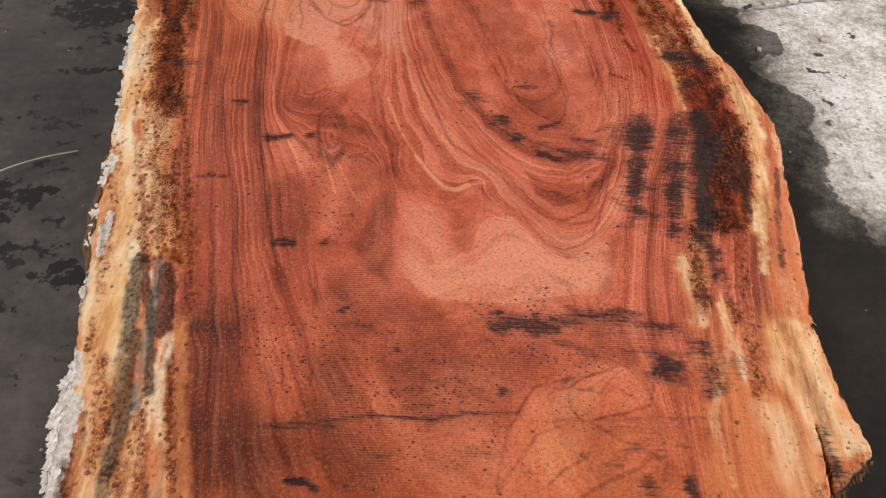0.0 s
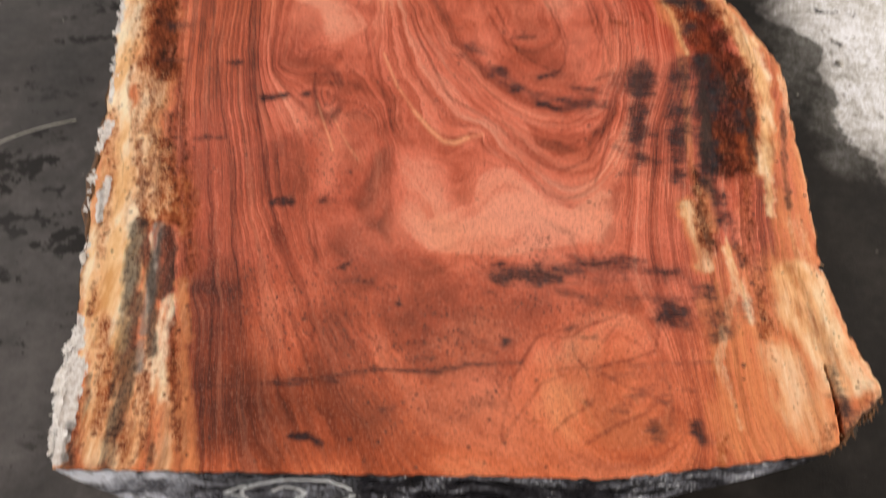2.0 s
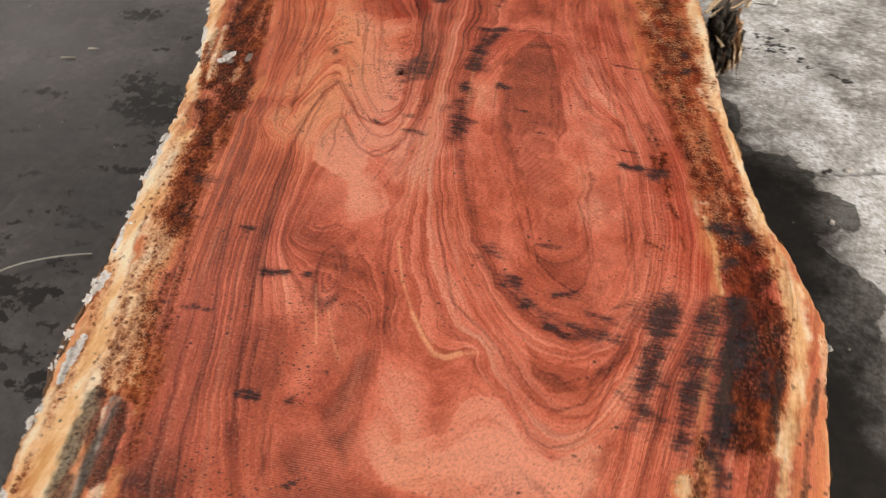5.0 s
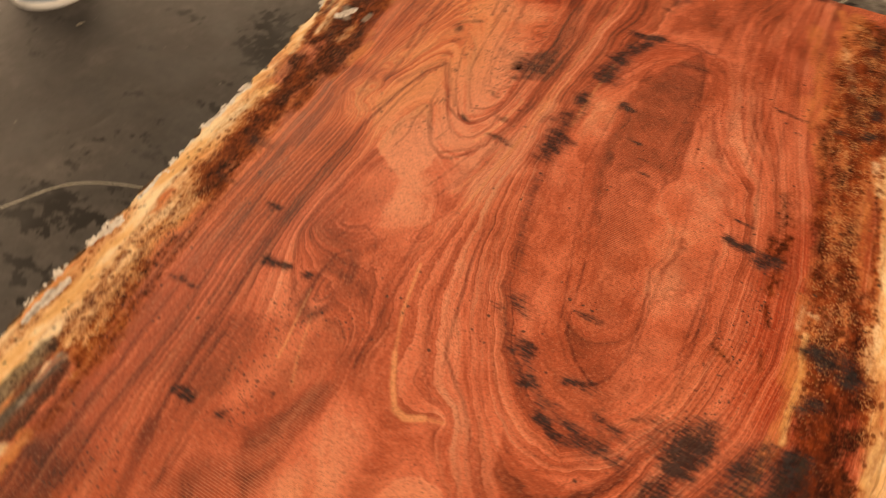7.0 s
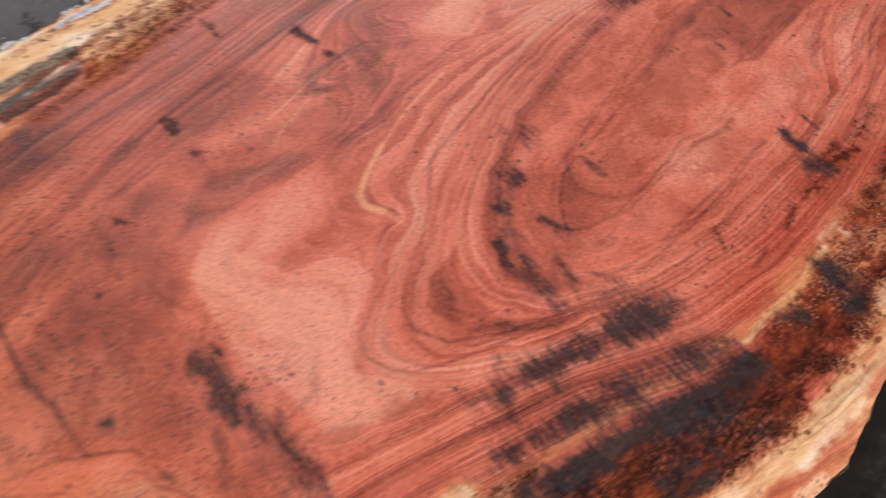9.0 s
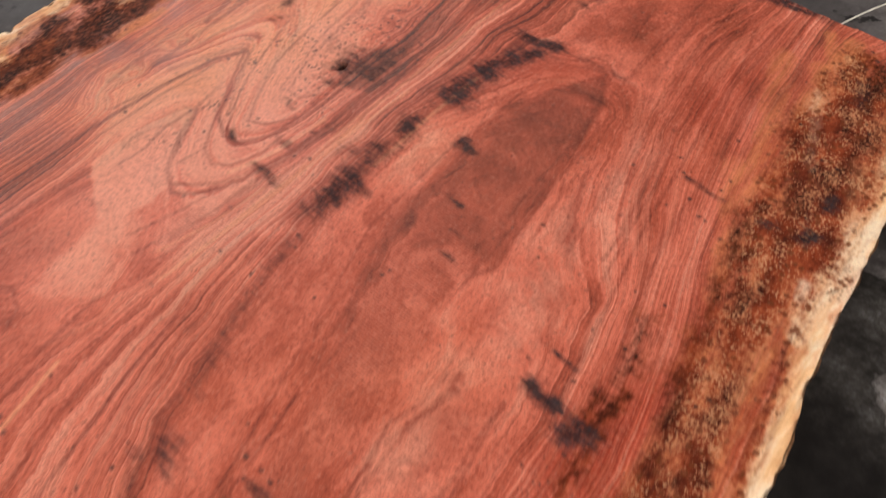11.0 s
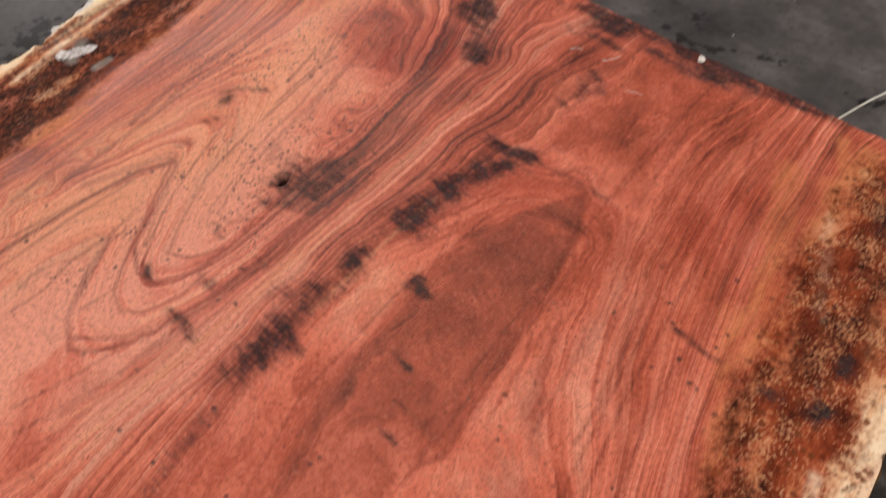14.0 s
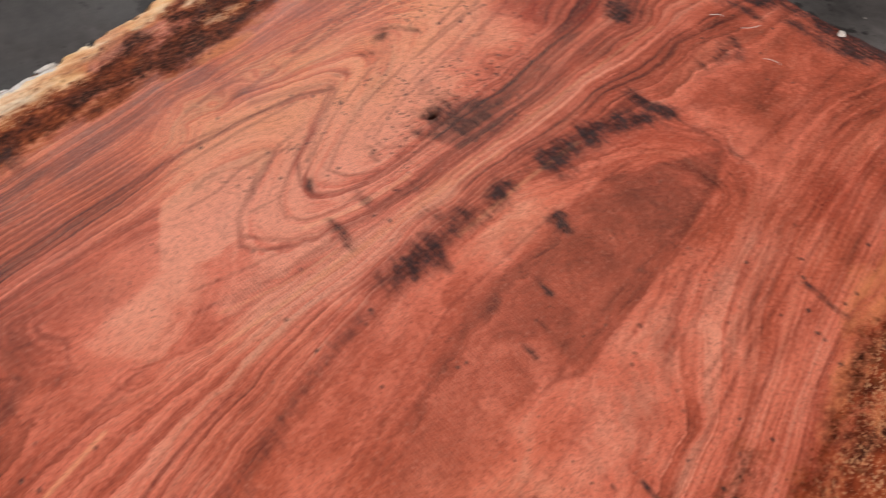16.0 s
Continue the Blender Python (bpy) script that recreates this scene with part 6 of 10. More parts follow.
# straw streaks beside the bark
stroke(CREAM, 0.0315, 1.0, -1.105, 2.629, -1.020, 2.465)
stroke(CREAM, 0.0219, 1.0, -0.520, 0.539, -0.540, 0.679, -0.579, 0.849, -0.625, 1.065)
stroke(CREAM, 0.0180, 0.8, 0.784, 1.266, 0.790, 1.349, 0.794, 1.464)
stroke(CREAM, 0.0111, 0.9, 0.736, 1.663, 0.693, 1.839, 0.646, 2.039, 0.639, 2.167)
stroke(CREAM, 0.0091, 0.7, 0.623, 0.802, 0.633, 0.696)
stroke(CREAM, 0.0282, 0.35, 0.779, 0.872, 0.765, 0.706, 0.784, 0.562)
stroke(CREAM, 0.0180, 0.8, 0.778, 1.467, 0.800, 1.321)
stroke(CREAM, 0.0127, 0.7, 0.789, 1.261, 0.744, 1.025)
stroke(CREAM, 0.0164, 0.9, 0.539, 2.761, 0.606, 2.354, 0.688, 1.927, 0.748, 1.642)
stroke(CREAM, 0.0199, 0.9, -0.839, 1.680, -0.762, 1.371, -0.721, 1.168)
stroke(CREAM, 0.0090, 0.6, 0.595, 0.964, 0.593, 0.828)
stroke(CREAM, 0.0071, 0.5, 0.574, 0.536, 0.586, 0.419)

# chalky white bark shreds on the pale edge
stroke(WHITE, 0.0316, 1.0, -1.187, 2.719, -1.146, 2.719)
stroke(WHITE, 0.0171, 1.0, -1.148, 2.604, -1.111, 2.532)
stroke(WHITE, 0.0140, 0.9, -0.970, 2.153, -0.951, 2.097)
stroke(WHITE, 0.0140, 1.0, -0.810, 1.529, -0.805, 1.491)
stroke(WHITE, 0.0129, 1.0, -0.828, 1.628, -0.808, 1.517, -0.800, 1.458)
stroke(WHITE, 0.0106, 0.8, -0.790, 1.413, -0.779, 1.369)
stroke(WHITE, 0.0113, 1.0, -0.709, 1.112, -0.710, 1.075)
stroke(WHITE, 0.0091, 0.8, -0.660, 0.941, -0.651, 0.878)
stroke(WHITE, 0.0158, 1.0, -0.613, 0.588, -0.611, 0.528)
stroke(WHITE, 0.0202, 1.0, -0.584, 0.484, -0.578, 0.429, -0.565, 0.367)
stroke(WHITE, 0.0160, 1.0, -0.565, 0.367, -0.559, 0.318)

# the crack that opens at the near corner, and smaller checks
stroke(CRACK, 0.0014, 1.0, 0.754, 0.546, 0.756, 0.494, 0.755, 0.440)
stroke(CRACK, 0.0028, 1.1, 0.756, 0.480, 0.755, 0.440, 0.752, 0.398)
stroke(CRACK, 0.0056, 0.6, -0.295, 2.064, -0.297, 2.075)
# the open crack's shade, painted black beside it
stroke(STAIN, 0.0130, 1.0, 0.763, 0.538, 0.765, 0.484, 0.768, 0.427)
stroke(STAIN, 0.0222, 0.45, 0.818, 0.498, 0.816, 0.456, 0.769, 0.422)

# the floor: dark band round the slab, splashes, lime bloom, a cleft
stroke(FOOT_DARK, 0.0478, 1.0, 0.763, 2.172, 0.822, 2.163, 0.872, 2.155)
stroke(FOOT_DARK, 0.0281, 0.9, 0.872, 2.151, 0.924, 2.153)
stroke(FOOT_DARK, 0.0750, 1.0, 0.912, 1.996, 0.984, 1.998)
stroke(FOOT_DARK, 0.0567, 1.0, 0.872, 1.888, 0.941, 1.750, 0.980, 1.648)
stroke(FOOT_DARK, 0.1004, 1.0, 0.962, 1.702, 0.975, 1.534, 0.953, 1.358)
stroke(FOOT_DARK, 0.1011, 1.0, 0.956, 1.338, 0.967, 1.164, 0.993, 1.042)
stroke(FOOT_DARK, 0.1384, 1.0, 0.963, 0.974, 0.987, 0.822, 0.999, 0.659)
stroke(FOOT_DARK, 0.2011, 1.0, 1.126, 0.955, 1.085, 0.665, 0.992, 0.512)
stroke(FOOT_DARK, 0.1225, 1.0, 0.825, 0.348, 0.614, 0.297, 0.411, 0.276)
stroke(FOOT_DARK, 0.0612, 1.0, 0.311, 0.276, 0.006, 0.276, -0.302, 0.271)
stroke(DARK, 0.0338, 0.45, 0.807, 2.923, 0.868, 2.874, 0.949, 2.827)
stroke(DARK, 0.0218, 0.5, -0.249, 3.154, -0.134, 3.100, -0.038, 3.166)
stroke(DARK, 0.0186, 0.45, -0.024, 3.166, 0.066, 3.213)
stroke(DARK, 0.0139, 0.55, -0.176, 3.117, -0.071, 3.120)
stroke(DARK, 0.0120, 0.7, -0.185, 3.218, -0.138, 3.156)
stroke(DARK, 0.0170, 0.7, -0.463, 3.192, -0.413, 3.172)
stroke(DARK, 0.0213, 0.7, 0.235, 3.204, 0.283, 3.213)
stroke(DARK, 0.0414, 0.85, -1.454, 2.494, -1.373, 2.496)
stroke(DARK, 0.0369, 0.8, -1.200, 2.067, -1.064, 2.072)
stroke(DARK, 0.0474, 0.85, -1.198, 1.965, -1.050, 1.970)
stroke(DARK, 0.0142, 0.7, -1.109, 1.650, -0.992, 1.655)
stroke(DARK, 0.0486, 0.85, -1.152, 1.148, -1.026, 1.154)
stroke(DARK, 0.0278, 0.8, -1.175, 1.071, -1.047, 1.077)
stroke(DARK, 0.0489, 0.9, -0.810, 0.933)
stroke(DARK, 0.0242, 0.7, -1.038, 1.154, -0.961, 1.158)
stroke(DARK, 0.0283, 0.6, -1.039, 1.812, -0.980, 1.814)
stroke(DARK, 0.0243, 0.6, -1.029, 0.980, -0.957, 0.984)
stroke(DARK, 0.0316, 0.6, -0.980, 0.814, -0.928, 0.817)
stroke(DARK, 0.0161, 0.5, -0.914, 0.994, -0.858, 0.997)
stroke(DARK, 0.0173, 0.4, -1.205, 1.428, -1.139, 1.431)
stroke(DARK, 0.0174, 0.5, -1.029, 1.256, -0.936, 1.261)
stroke(DARK, 0.0253, 0.6, -1.182, 3.304, -1.097, 3.306)
stroke(DARK, 0.0129, 0.4, 0.844, 3.013, 0.960, 3.015)
stroke(DARK, 0.0259, 0.4, 0.760, 2.832, 0.895, 2.836)
stroke(DARK, 0.0138, 0.5, 1.187, 2.657, 1.221, 2.658)
stroke(DARK, 0.0098, 0.5, 0.928, 2.563, 0.978, 2.564)
stroke(DARK, 0.0530, 0.9, -1.103, 1.923, -1.008, 1.933)
stroke(DARK, 0.0255, 0.9, -0.803, 0.933, -0.760, 0.886)
stroke(DARK, 0.0131, 0.8, -1.021, 1.670, -0.914, 1.680)
stroke(DARK, 0.0255, 0.9, -1.079, 1.165, -0.956, 1.176)
stroke(DARK, 0.0144, 0.5, -1.061, 1.280, -1.003, 1.285)
stroke(DARK, 0.0210, 0.4, -1.054, 1.345, -0.971, 1.353)
stroke(DARK, 0.0104, 0.5, -1.077, 1.400, -1.005, 1.406)
stroke(DARK, 0.0203, 0.5, -0.966, 0.953, -0.898, 0.959)
stroke(DARK, 0.0088, 0.6, -0.892, 1.066, -0.865, 1.069)
stroke(LIME, 0.0447, 0.9, 1.053, 2.049, 1.191, 2.054)
stroke(LIME, 0.0526, 0.8, 1.186, 1.991, 1.306, 1.995)
stroke(LIME, 0.0301, 0.7, 1.013, 1.864, 1.130, 1.869)
stroke(LIME, 0.0690, 0.85, 1.140, 1.655, 1.172, 1.656)
stroke(LIME, 0.0376, 0.6, 1.066, 1.729, 1.132, 1.732)
stroke(LIME, 0.1035, 0.9, 1.118, 1.401)
stroke(LIME, 0.0690, 0.7, 1.267, 1.846)
stroke(LIME, 0.0323, 0.4, 1.078, 2.443, 1.183, 2.447)
stroke(LIME, 0.0323, 0.35, 0.848, 2.397, 1.032, 2.402)
stroke(LIME, 0.0322, 0.4, 1.230, 2.488, 1.416, 2.494)
stroke(LIME, 0.0485, 0.9, 1.112, 1.987, 1.206, 1.996)
stroke(LIME, 0.1035, 0.8, 1.231, 1.676)
stroke(LIME, 0.0874, 0.7, 1.121, 1.436)
stroke(LIME, 0.0607, 0.6, 1.228, 2.058, 1.337, 2.068)
stroke(CLEFT, 0.0057, 1.0, 0.837, 2.164, 0.947, 2.154, 1.067, 2.189, 1.171, 2.228, 1.432, 2.294)
stroke(CLEFT, 0.0036, 0.6, 1.356, 3.458, 1.513, 3.219, 1.708, 3.111)
stroke(CLEFT, 0.0025, 0.6, -1.464, 1.533, -1.270, 1.601, -1.078, 1.667)
stroke(CLEFT, 0.0020, 0.5, -1.335, 1.289, -1.264, 1.400, -1.271, 1.557)
stroke(LIME, 0.2600, 0.45, 1.261, 2.155, 1.215, 1.789)
stroke(LIME, 0.2550, 0.35, 1.088, 2.610, 1.373, 2.662)
stroke(LIME, 0.2631, 0.55, 1.299, 1.864, 1.239, 1.535)
stroke(LIME, 0.5225, 0.25, 1.104, 3.211, 1.551, 3.108)

# calm, almost plain heartwood
stroke(CALM, 0.1292, 0.75, 0.080, 0.876, 0.197, 0.870, 0.313, 0.835)
stroke(CALM, 0.0975, 0.6, -0.103, 0.831, -0.083, 0.667, 0.031, 0.600)
stroke(CALM, 0.0600, 0.7, -0.315, 1.523, -0.227, 1.453)
stroke(CALM, 0.0675, 0.35, 0.069, 2.146, 0.128, 1.815, 0.221, 1.545, 0.278, 1.451)
stroke(CALM, 0.0600, 0.5, 0.065, 0.423, 0.161, 0.451)
stroke(CALM, 0.0424, 0.5, 0.100, 1.888, 0.118, 2.018)

# pepper: places thick with small dark specks
stroke(PEPPER, 0.0800, 1.0, -0.128, 0.676, 0.009, 0.611, 0.137, 0.572)
stroke(PEPPER, 0.0656, 0.8, 0.154, 0.738, 0.263, 0.642, 0.359, 0.650)
stroke(PEPPER, 0.0636, 1.0, -0.358, 2.101, -0.328, 2.185, -0.304, 2.267)
stroke(PEPPER, 0.0491, 0.8, -0.258, 2.077, -0.243, 2.160)
stroke(PEPPER, 0.0533, 0.6, -0.484, 2.625, -0.539, 2.683)
stroke(PEPPER, 0.0654, 0.8, -0.221, 0.952, -0.237, 1.113)
stroke(PEPPER, 0.0719, 0.7, 0.481, 1.302, 0.494, 1.495, 0.490, 1.681)
stroke(PEPPER, 0.0461, 0.8, -0.592, 1.160, -0.493, 0.891)

# dark floor beside the waney edge
stroke(FOOT_DARK, 0.0806, 1.0, 0.858, 1.834, 0.791, 2.028, 0.726, 2.189)
stroke(FOOT_DARK, 0.0861, 1.0, 0.906, 1.519, 0.881, 1.649)
stroke(FOOT_DARK, 0.0965, 1.0, 0.908, 1.983, 0.830, 2.135)

# more splashes on the dirty side
stroke(DARK, 0.0253, 0.5, -2.164, 3.151, -2.099, 3.152)
stroke(DARK, 0.0311, 0.45, -1.650, 2.626, -1.519, 2.630)
stroke(DARK, 0.0231, 0.4, -1.798, 2.770, -1.691, 2.772)
stroke(DARK, 0.0232, 0.5, -1.554, 1.952, -1.397, 1.957)
stroke(DARK, 0.0162, 0.5, -1.145, 1.530, -1.084, 1.532)
stroke(DARK, 0.0224, 0.5, -1.004, 1.437, -0.978, 1.438)
stroke(DARK, 0.0121, 0.45, -1.287, 1.685, -1.222, 1.688)
stroke(DARK, 0.0150, 0.5, -1.261, 1.332, -1.191, 1.336)
stroke(DARK, 0.0138, 0.5, -0.932, 1.083, -0.886, 1.085)
stroke(DARK, 0.0184, 0.5, -1.250, 2.290, -1.199, 2.292)
stroke(DARK, 0.0207, 0.5, -1.206, 2.373, -1.172, 2.374)
stroke(DARK, 0.0154, 0.5, -1.464, 1.733, -1.396, 1.767)
stroke(DARK, 0.0154, 0.5, -1.275, 1.795, -1.207, 1.828)
stroke(DARK, 0.0112, 0.5, -1.123, 1.747, -1.064, 1.776)
stroke(DARK, 0.0180, 0.5, -1.304, 1.556, -1.257, 1.578)
stroke(DARK, 0.0225, 0.55, -1.135, 1.451, -1.102, 1.467)
stroke(DARK, 0.0270, 0.5, -1.033, 1.439, -0.963, 1.474)
stroke(DARK, 0.0144, 0.4, -1.241, 1.360, -1.192, 1.384)
stroke(DARK, 0.0168, 0.5, -0.920, 1.388, -0.893, 1.400)
stroke(DARK, 0.0198, 0.5, -0.975, 0.979, -0.915, 1.009)
stroke(DARK, 0.0134, 0.55, -0.904, 0.908, -0.863, 0.929)
stroke(DARK, 0.0400, 0.7, -1.246, 2.080, -1.200, 2.103)
stroke(DARK, 0.0247, 0.8, -1.136, 2.012, -1.110, 2.024)
stroke(DARK, 0.0154, 0.5, -1.122, 1.870, -1.085, 1.889)
stroke(FOOT_DARK, 0.085, 1.0, 0.64, 2.42, 0.68, 2.10, 0.75, 1.85, 0.87, 1.60, 0.94, 1.38, 0.93, 1.00, 0.92, 0.72, 0.95, 0.50)
stroke(FOOT_DARK, 0.14, 1.0, 0.98, 1.20, 0.98, 0.80, 0.98, 0.45, 0.80, 0.25)
stroke(DEEP, 0.0231, 0.7, -0.074, 1.787, -0.074, 1.882, -0.095, 2.049, -0.104, 2.227, -0.097, 2.357)
stroke(DEEP, 0.0700, 0.8, -0.340, 0.647, -0.277, 0.462, -0.233, 0.351)
stroke(DEEP, 0.0600, 0.6, -0.138, 0.472, -0.046, 0.374)
stroke(PALE, 0.1315, 0.5, 0.029, 0.918, 0.197, 0.855, 0.310, 0.750, 0.199, 0.638)
# painted shade of the crack, drawn on to the end
stroke(STAIN, 0.0122, 1.0, 0.768, 0.427, 0.778, 0.384)
stroke(LIME, 0.4167, 0.6, 1.070, 3.044, 1.362, 2.847, 1.315, 2.335)
stroke(LIME, 0.3000, 0.6, 1.009, 2.441, 1.299, 2.411)
stroke(LIME, 0.4764, 0.5, 1.004, 3.328, 1.602, 3.278)
stroke(STAIN, 0.0161, 0.55, 0.189, 0.714, 0.286, 0.728, 0.375, 0.753, 0.453, 0.761)
stroke(PALE, 0.1123, 0.35, -0.415, 1.711, -0.401, 1.841, -0.353, 2.017, -0.402, 2.251)
stroke(DEEP, 0.0764, 0.28, 0.297, 2.121, 0.269, 2.373, 0.258, 2.650)
stroke(DEEP, 0.0806, 0.35, -0.224, 2.651, 0.021, 2.669, 0.190, 2.675)
stroke(LIME, 0.2100, 0.95, 1.205, 2.153, 1.235, 1.902, 1.230, 1.736)
stroke(LIME, 0.1055, 0.8, 1.122, 2.051, 1.115, 1.785)

# both waney edges near the near end
stroke(CREAM, 0.0109, 1.0, -0.776, 1.613, -0.742, 1.406, -0.715, 1.235, -0.656, 1.065, -0.609, 0.876)
stroke(SAP, 0.0428, 1.0, -0.641, 1.252, -0.625, 1.104, -0.549, 0.867)
stroke(RUST, 0.0403, 1.0, -0.745, 1.744, -0.691, 1.523, -0.650, 1.327)
stroke(RUST, 0.0151, 0.6, -0.574, 1.144, -0.499, 0.871)
stroke(DEEP, 0.0406, 0.6, -0.386, 0.573, -0.319, 0.391)
stroke(DEEP, 0.0650, 0.4, -0.330, 0.700, -0.241, 0.532, -0.163, 0.386)
stroke(STAIN, 0.0129, 0.8, 0.656, 1.308, 0.638, 1.156, 0.610, 0.964)
stroke(STAIN, 0.0101, 0.7, 0.597, 1.334, 0.575, 1.160, 0.547, 0.981)
stroke(CREAM, 0.0050, 0.3, 0.634, 1.517, 0.619, 1.295, 0.589, 0.984)
stroke(RUST, 0.0129, 0.55, 0.649, 0.807, 0.675, 0.711, 0.661, 0.605)
stroke(CREAM, 0.0101, 0.5, 0.596, 0.904, 0.596, 0.789)
stroke(LIME, 0.1854, 1.0, 1.184, 1.881, 1.215, 1.675, 1.207, 1.379)
stroke(LIME, 0.1695, 0.9, 1.137, 2.049, 1.319, 2.066)
stroke(DEEP, 0.0766, 0.45, -0.308, 0.599, -0.142, 0.494, 0.028, 0.400)
stroke(DEEP, 0.0474, 0.4, -0.463, 1.171, -0.378, 0.965, -0.344, 0.812)
stroke(DEEP, 0.0374, 0.35, -0.667, 1.849, -0.582, 1.463, -0.514, 1.161, -0.464, 0.887)
stroke(DEEP, 0.0424, 0.45, -0.370, 2.506, -0.245, 2.559, -0.121, 2.571)

# quiet fields, where the growth lines hardly show
stroke(CALM, 0.0744, 0.55, 0.331, 2.658, 0.424, 2.231, 0.509, 1.829, 0.561, 1.510, 0.542, 1.289)
stroke(CALM, 0.0551, 0.5, 0.490, 0.878, 0.483, 0.710, 0.503, 0.519)
stroke(CALM, 0.1352, 0.55, -0.051, 0.665, 0.169, 0.861, 0.339, 0.858)
stroke(CALM, 0.1145, 0.4, -0.382, 1.829, -0.360, 2.045, -0.460, 2.301)
stroke(CALM, 0.0878, 0.5, 0.032, 2.145, 0.128, 1.728, 0.249, 1.473)
stroke(CALM, 0.1312, 0.45, -0.111, 0.717, 0.093, 0.629, 0.286, 0.695)
stroke(DEEP, 0.1089, 0.4, -0.450, 1.292, -0.347, 0.935, -0.255, 0.653, -0.132, 0.429)
stroke(DEEP, 0.0335, 0.6, 0.513, 1.031, 0.546, 1.198, 0.596, 1.364)
stroke(LIME, 0.2823, 0.75, 0.910, 3.208, 0.914, 2.695, 1.009, 2.441)
stroke(DEEP, 0.0191, 0.6, -0.519, 2.490, -0.308, 2.468)
stroke(PALE, 0.0514, 0.9, 0.028, 0.804, 0.153, 0.850, 0.270, 0.870)
stroke(PALE, 0.0270, 0.8, -0.196, 0.939, -0.194, 1.053, -0.210, 1.175)
stroke(PALE, 0.0392, 0.5, -0.265, 1.478, -0.320, 1.570)
stroke(DEEP, 0.0216, 0.6, 0.087, 0.913, 0.077, 1.011, 0.069, 1.112)
stroke(DEEP, 0.0121, 0.6, 0.103, 1.105, 0.182, 1.050, 0.240, 0.983, 0.320, 0.907)
stroke(DEEP, 0.0080, 0.5, 0.210, 1.238, 0.283, 1.174, 0.371, 1.156, 0.440, 1.189)
stroke(CALM, 0.0695, 0.6, 0.013, 0.843, 0.161, 0.887, 0.280, 0.955)
stroke(STAIN, 0.0155, 0.5, 0.167, 0.723, 0.474, 0.747)
stroke(STAIN, 0.0105, 0.45, 0.285, 0.708, 0.508, 0.725)
stroke(STAIN, 0.0125, 0.65, -0.282, 2.020, -0.235, 2.058, -0.238, 2.143)
stroke(PEPPER, 0.0849, 0.8, -0.634, 2.128, -0.569, 2.284, -0.526, 2.476)
stroke(PEPPER, 0.0502, 0.7, -0.374, 1.750, -0.376, 1.865, -0.438, 2.058)
stroke(PEPPER, 0.0801, 0.45, 0.061, 1.988, 0.057, 2.168, 0.196, 2.192)
stroke(PEPPER, 0.0811, 0.6, 0.048, 0.618, 0.155, 0.683, 0.268, 0.759)
stroke(PEPPER, 0.0697, 0.6, -0.172, 0.925, -0.225, 1.158, -0.110, 1.188)
stroke(PEPPER, 0.1209, 0.6, -0.149, 0.539, 0.060, 0.487, 0.262, 0.570, 0.412, 0.641)
stroke(SAP, 0.0196, 0.55, 0.360, 2.804, 0.414, 2.634, 0.450, 2.386, 0.489, 2.217)
stroke(RUST, 0.0151, 0.5, 0.362, 2.682, 0.422, 2.465, 0.461, 2.277)
stroke(DEEP, 0.0633, 0.45, -0.496, 1.093, -0.458, 0.894, -0.409, 0.749)
stroke(DARK, 0.0158, 0.55, 1.149, 1.947, 1.167, 1.935)
stroke(DARK, 0.0141, 0.5, 1.103, 1.859, 1.144, 1.855)
stroke(DARK, 0.0159, 0.5, 1.186, 1.853, 1.222, 1.830)
stroke(DARK, 0.0124, 0.5, 1.133, 1.722, 1.138, 1.693)
stroke(DARK, 0.0177, 0.4, 1.282, 2.063, 1.339, 2.009)
stroke(PALE, 0.0849, 0.6, -0.502, 1.713, -0.305, 1.736, -0.193, 1.628)
stroke(PALE, 0.0762, 0.45, -0.526, 2.029, -0.480, 2.174, -0.613, 2.495)
stroke(PALE, 0.0424, 0.5, -0.027, 1.788, -0.057, 1.949, -0.056, 2.058)
stroke(STAIN, 0.0208, 1.0, -0.194, 2.792, -0.133, 2.812)
stroke(STAIN, 0.0123, 0.95, -0.103, 2.817, 0.006, 2.828, 0.116, 2.845, 0.202, 2.856)
stroke(STAIN, 0.0180, 1.1, -0.463, 2.745, -0.368, 2.646, -0.334, 2.592)
stroke(CALM, 0.0507, 0.85, -0.496, 1.093, -0.405, 0.778, -0.306, 0.417)
stroke(CALM, 0.0707, 0.75, -0.319, 0.701, -0.236, 0.509, -0.159, 0.366)
stroke(RUST, 0.0152, 0.4, -0.717, 1.168, -0.647, 0.910, -0.606, 0.733)
stroke(RUST, 0.0162, 0.45, -0.676, 1.272, -0.635, 1.081, -0.587, 0.883)
stroke(RUST, 0.0152, 0.45, -0.825, 1.812, -0.768, 1.557, -0.724, 1.339)
stroke(PALE, 0.0188, 0.5, -0.054, 2.035, -0.013, 1.780, 0.069, 1.539, 0.160, 1.356)
stroke(STAIN, 0.0135, 0.6, 0.153, 1.334, 0.235, 1.258, 0.331, 1.219, 0.435, 1.219)
stroke(DEEP, 0.0800, 0.4, -0.352, 0.524, -0.258, 0.379)
stroke(DEEP, 0.0675, 0.35, -0.198, 0.838, -0.161, 0.610)
stroke(PEPPER, 0.0504, 1.0, -0.308, 2.027, -0.236, 2.082, -0.248, 2.190)
stroke(WHITE, 0.0088, 0.9, -0.819, 1.578, -0.802, 1.494)
stroke(WHITE, 0.0063, 0.8, -0.749, 1.265, -0.729, 1.186)
stroke(WHITE, 0.0088, 0.8, -0.664, 0.908, -0.646, 0.832)
stroke(SAP, 0.0551, 0.45, 0.627, 0.721, 0.612, 0.573, 0.596, 0.420)
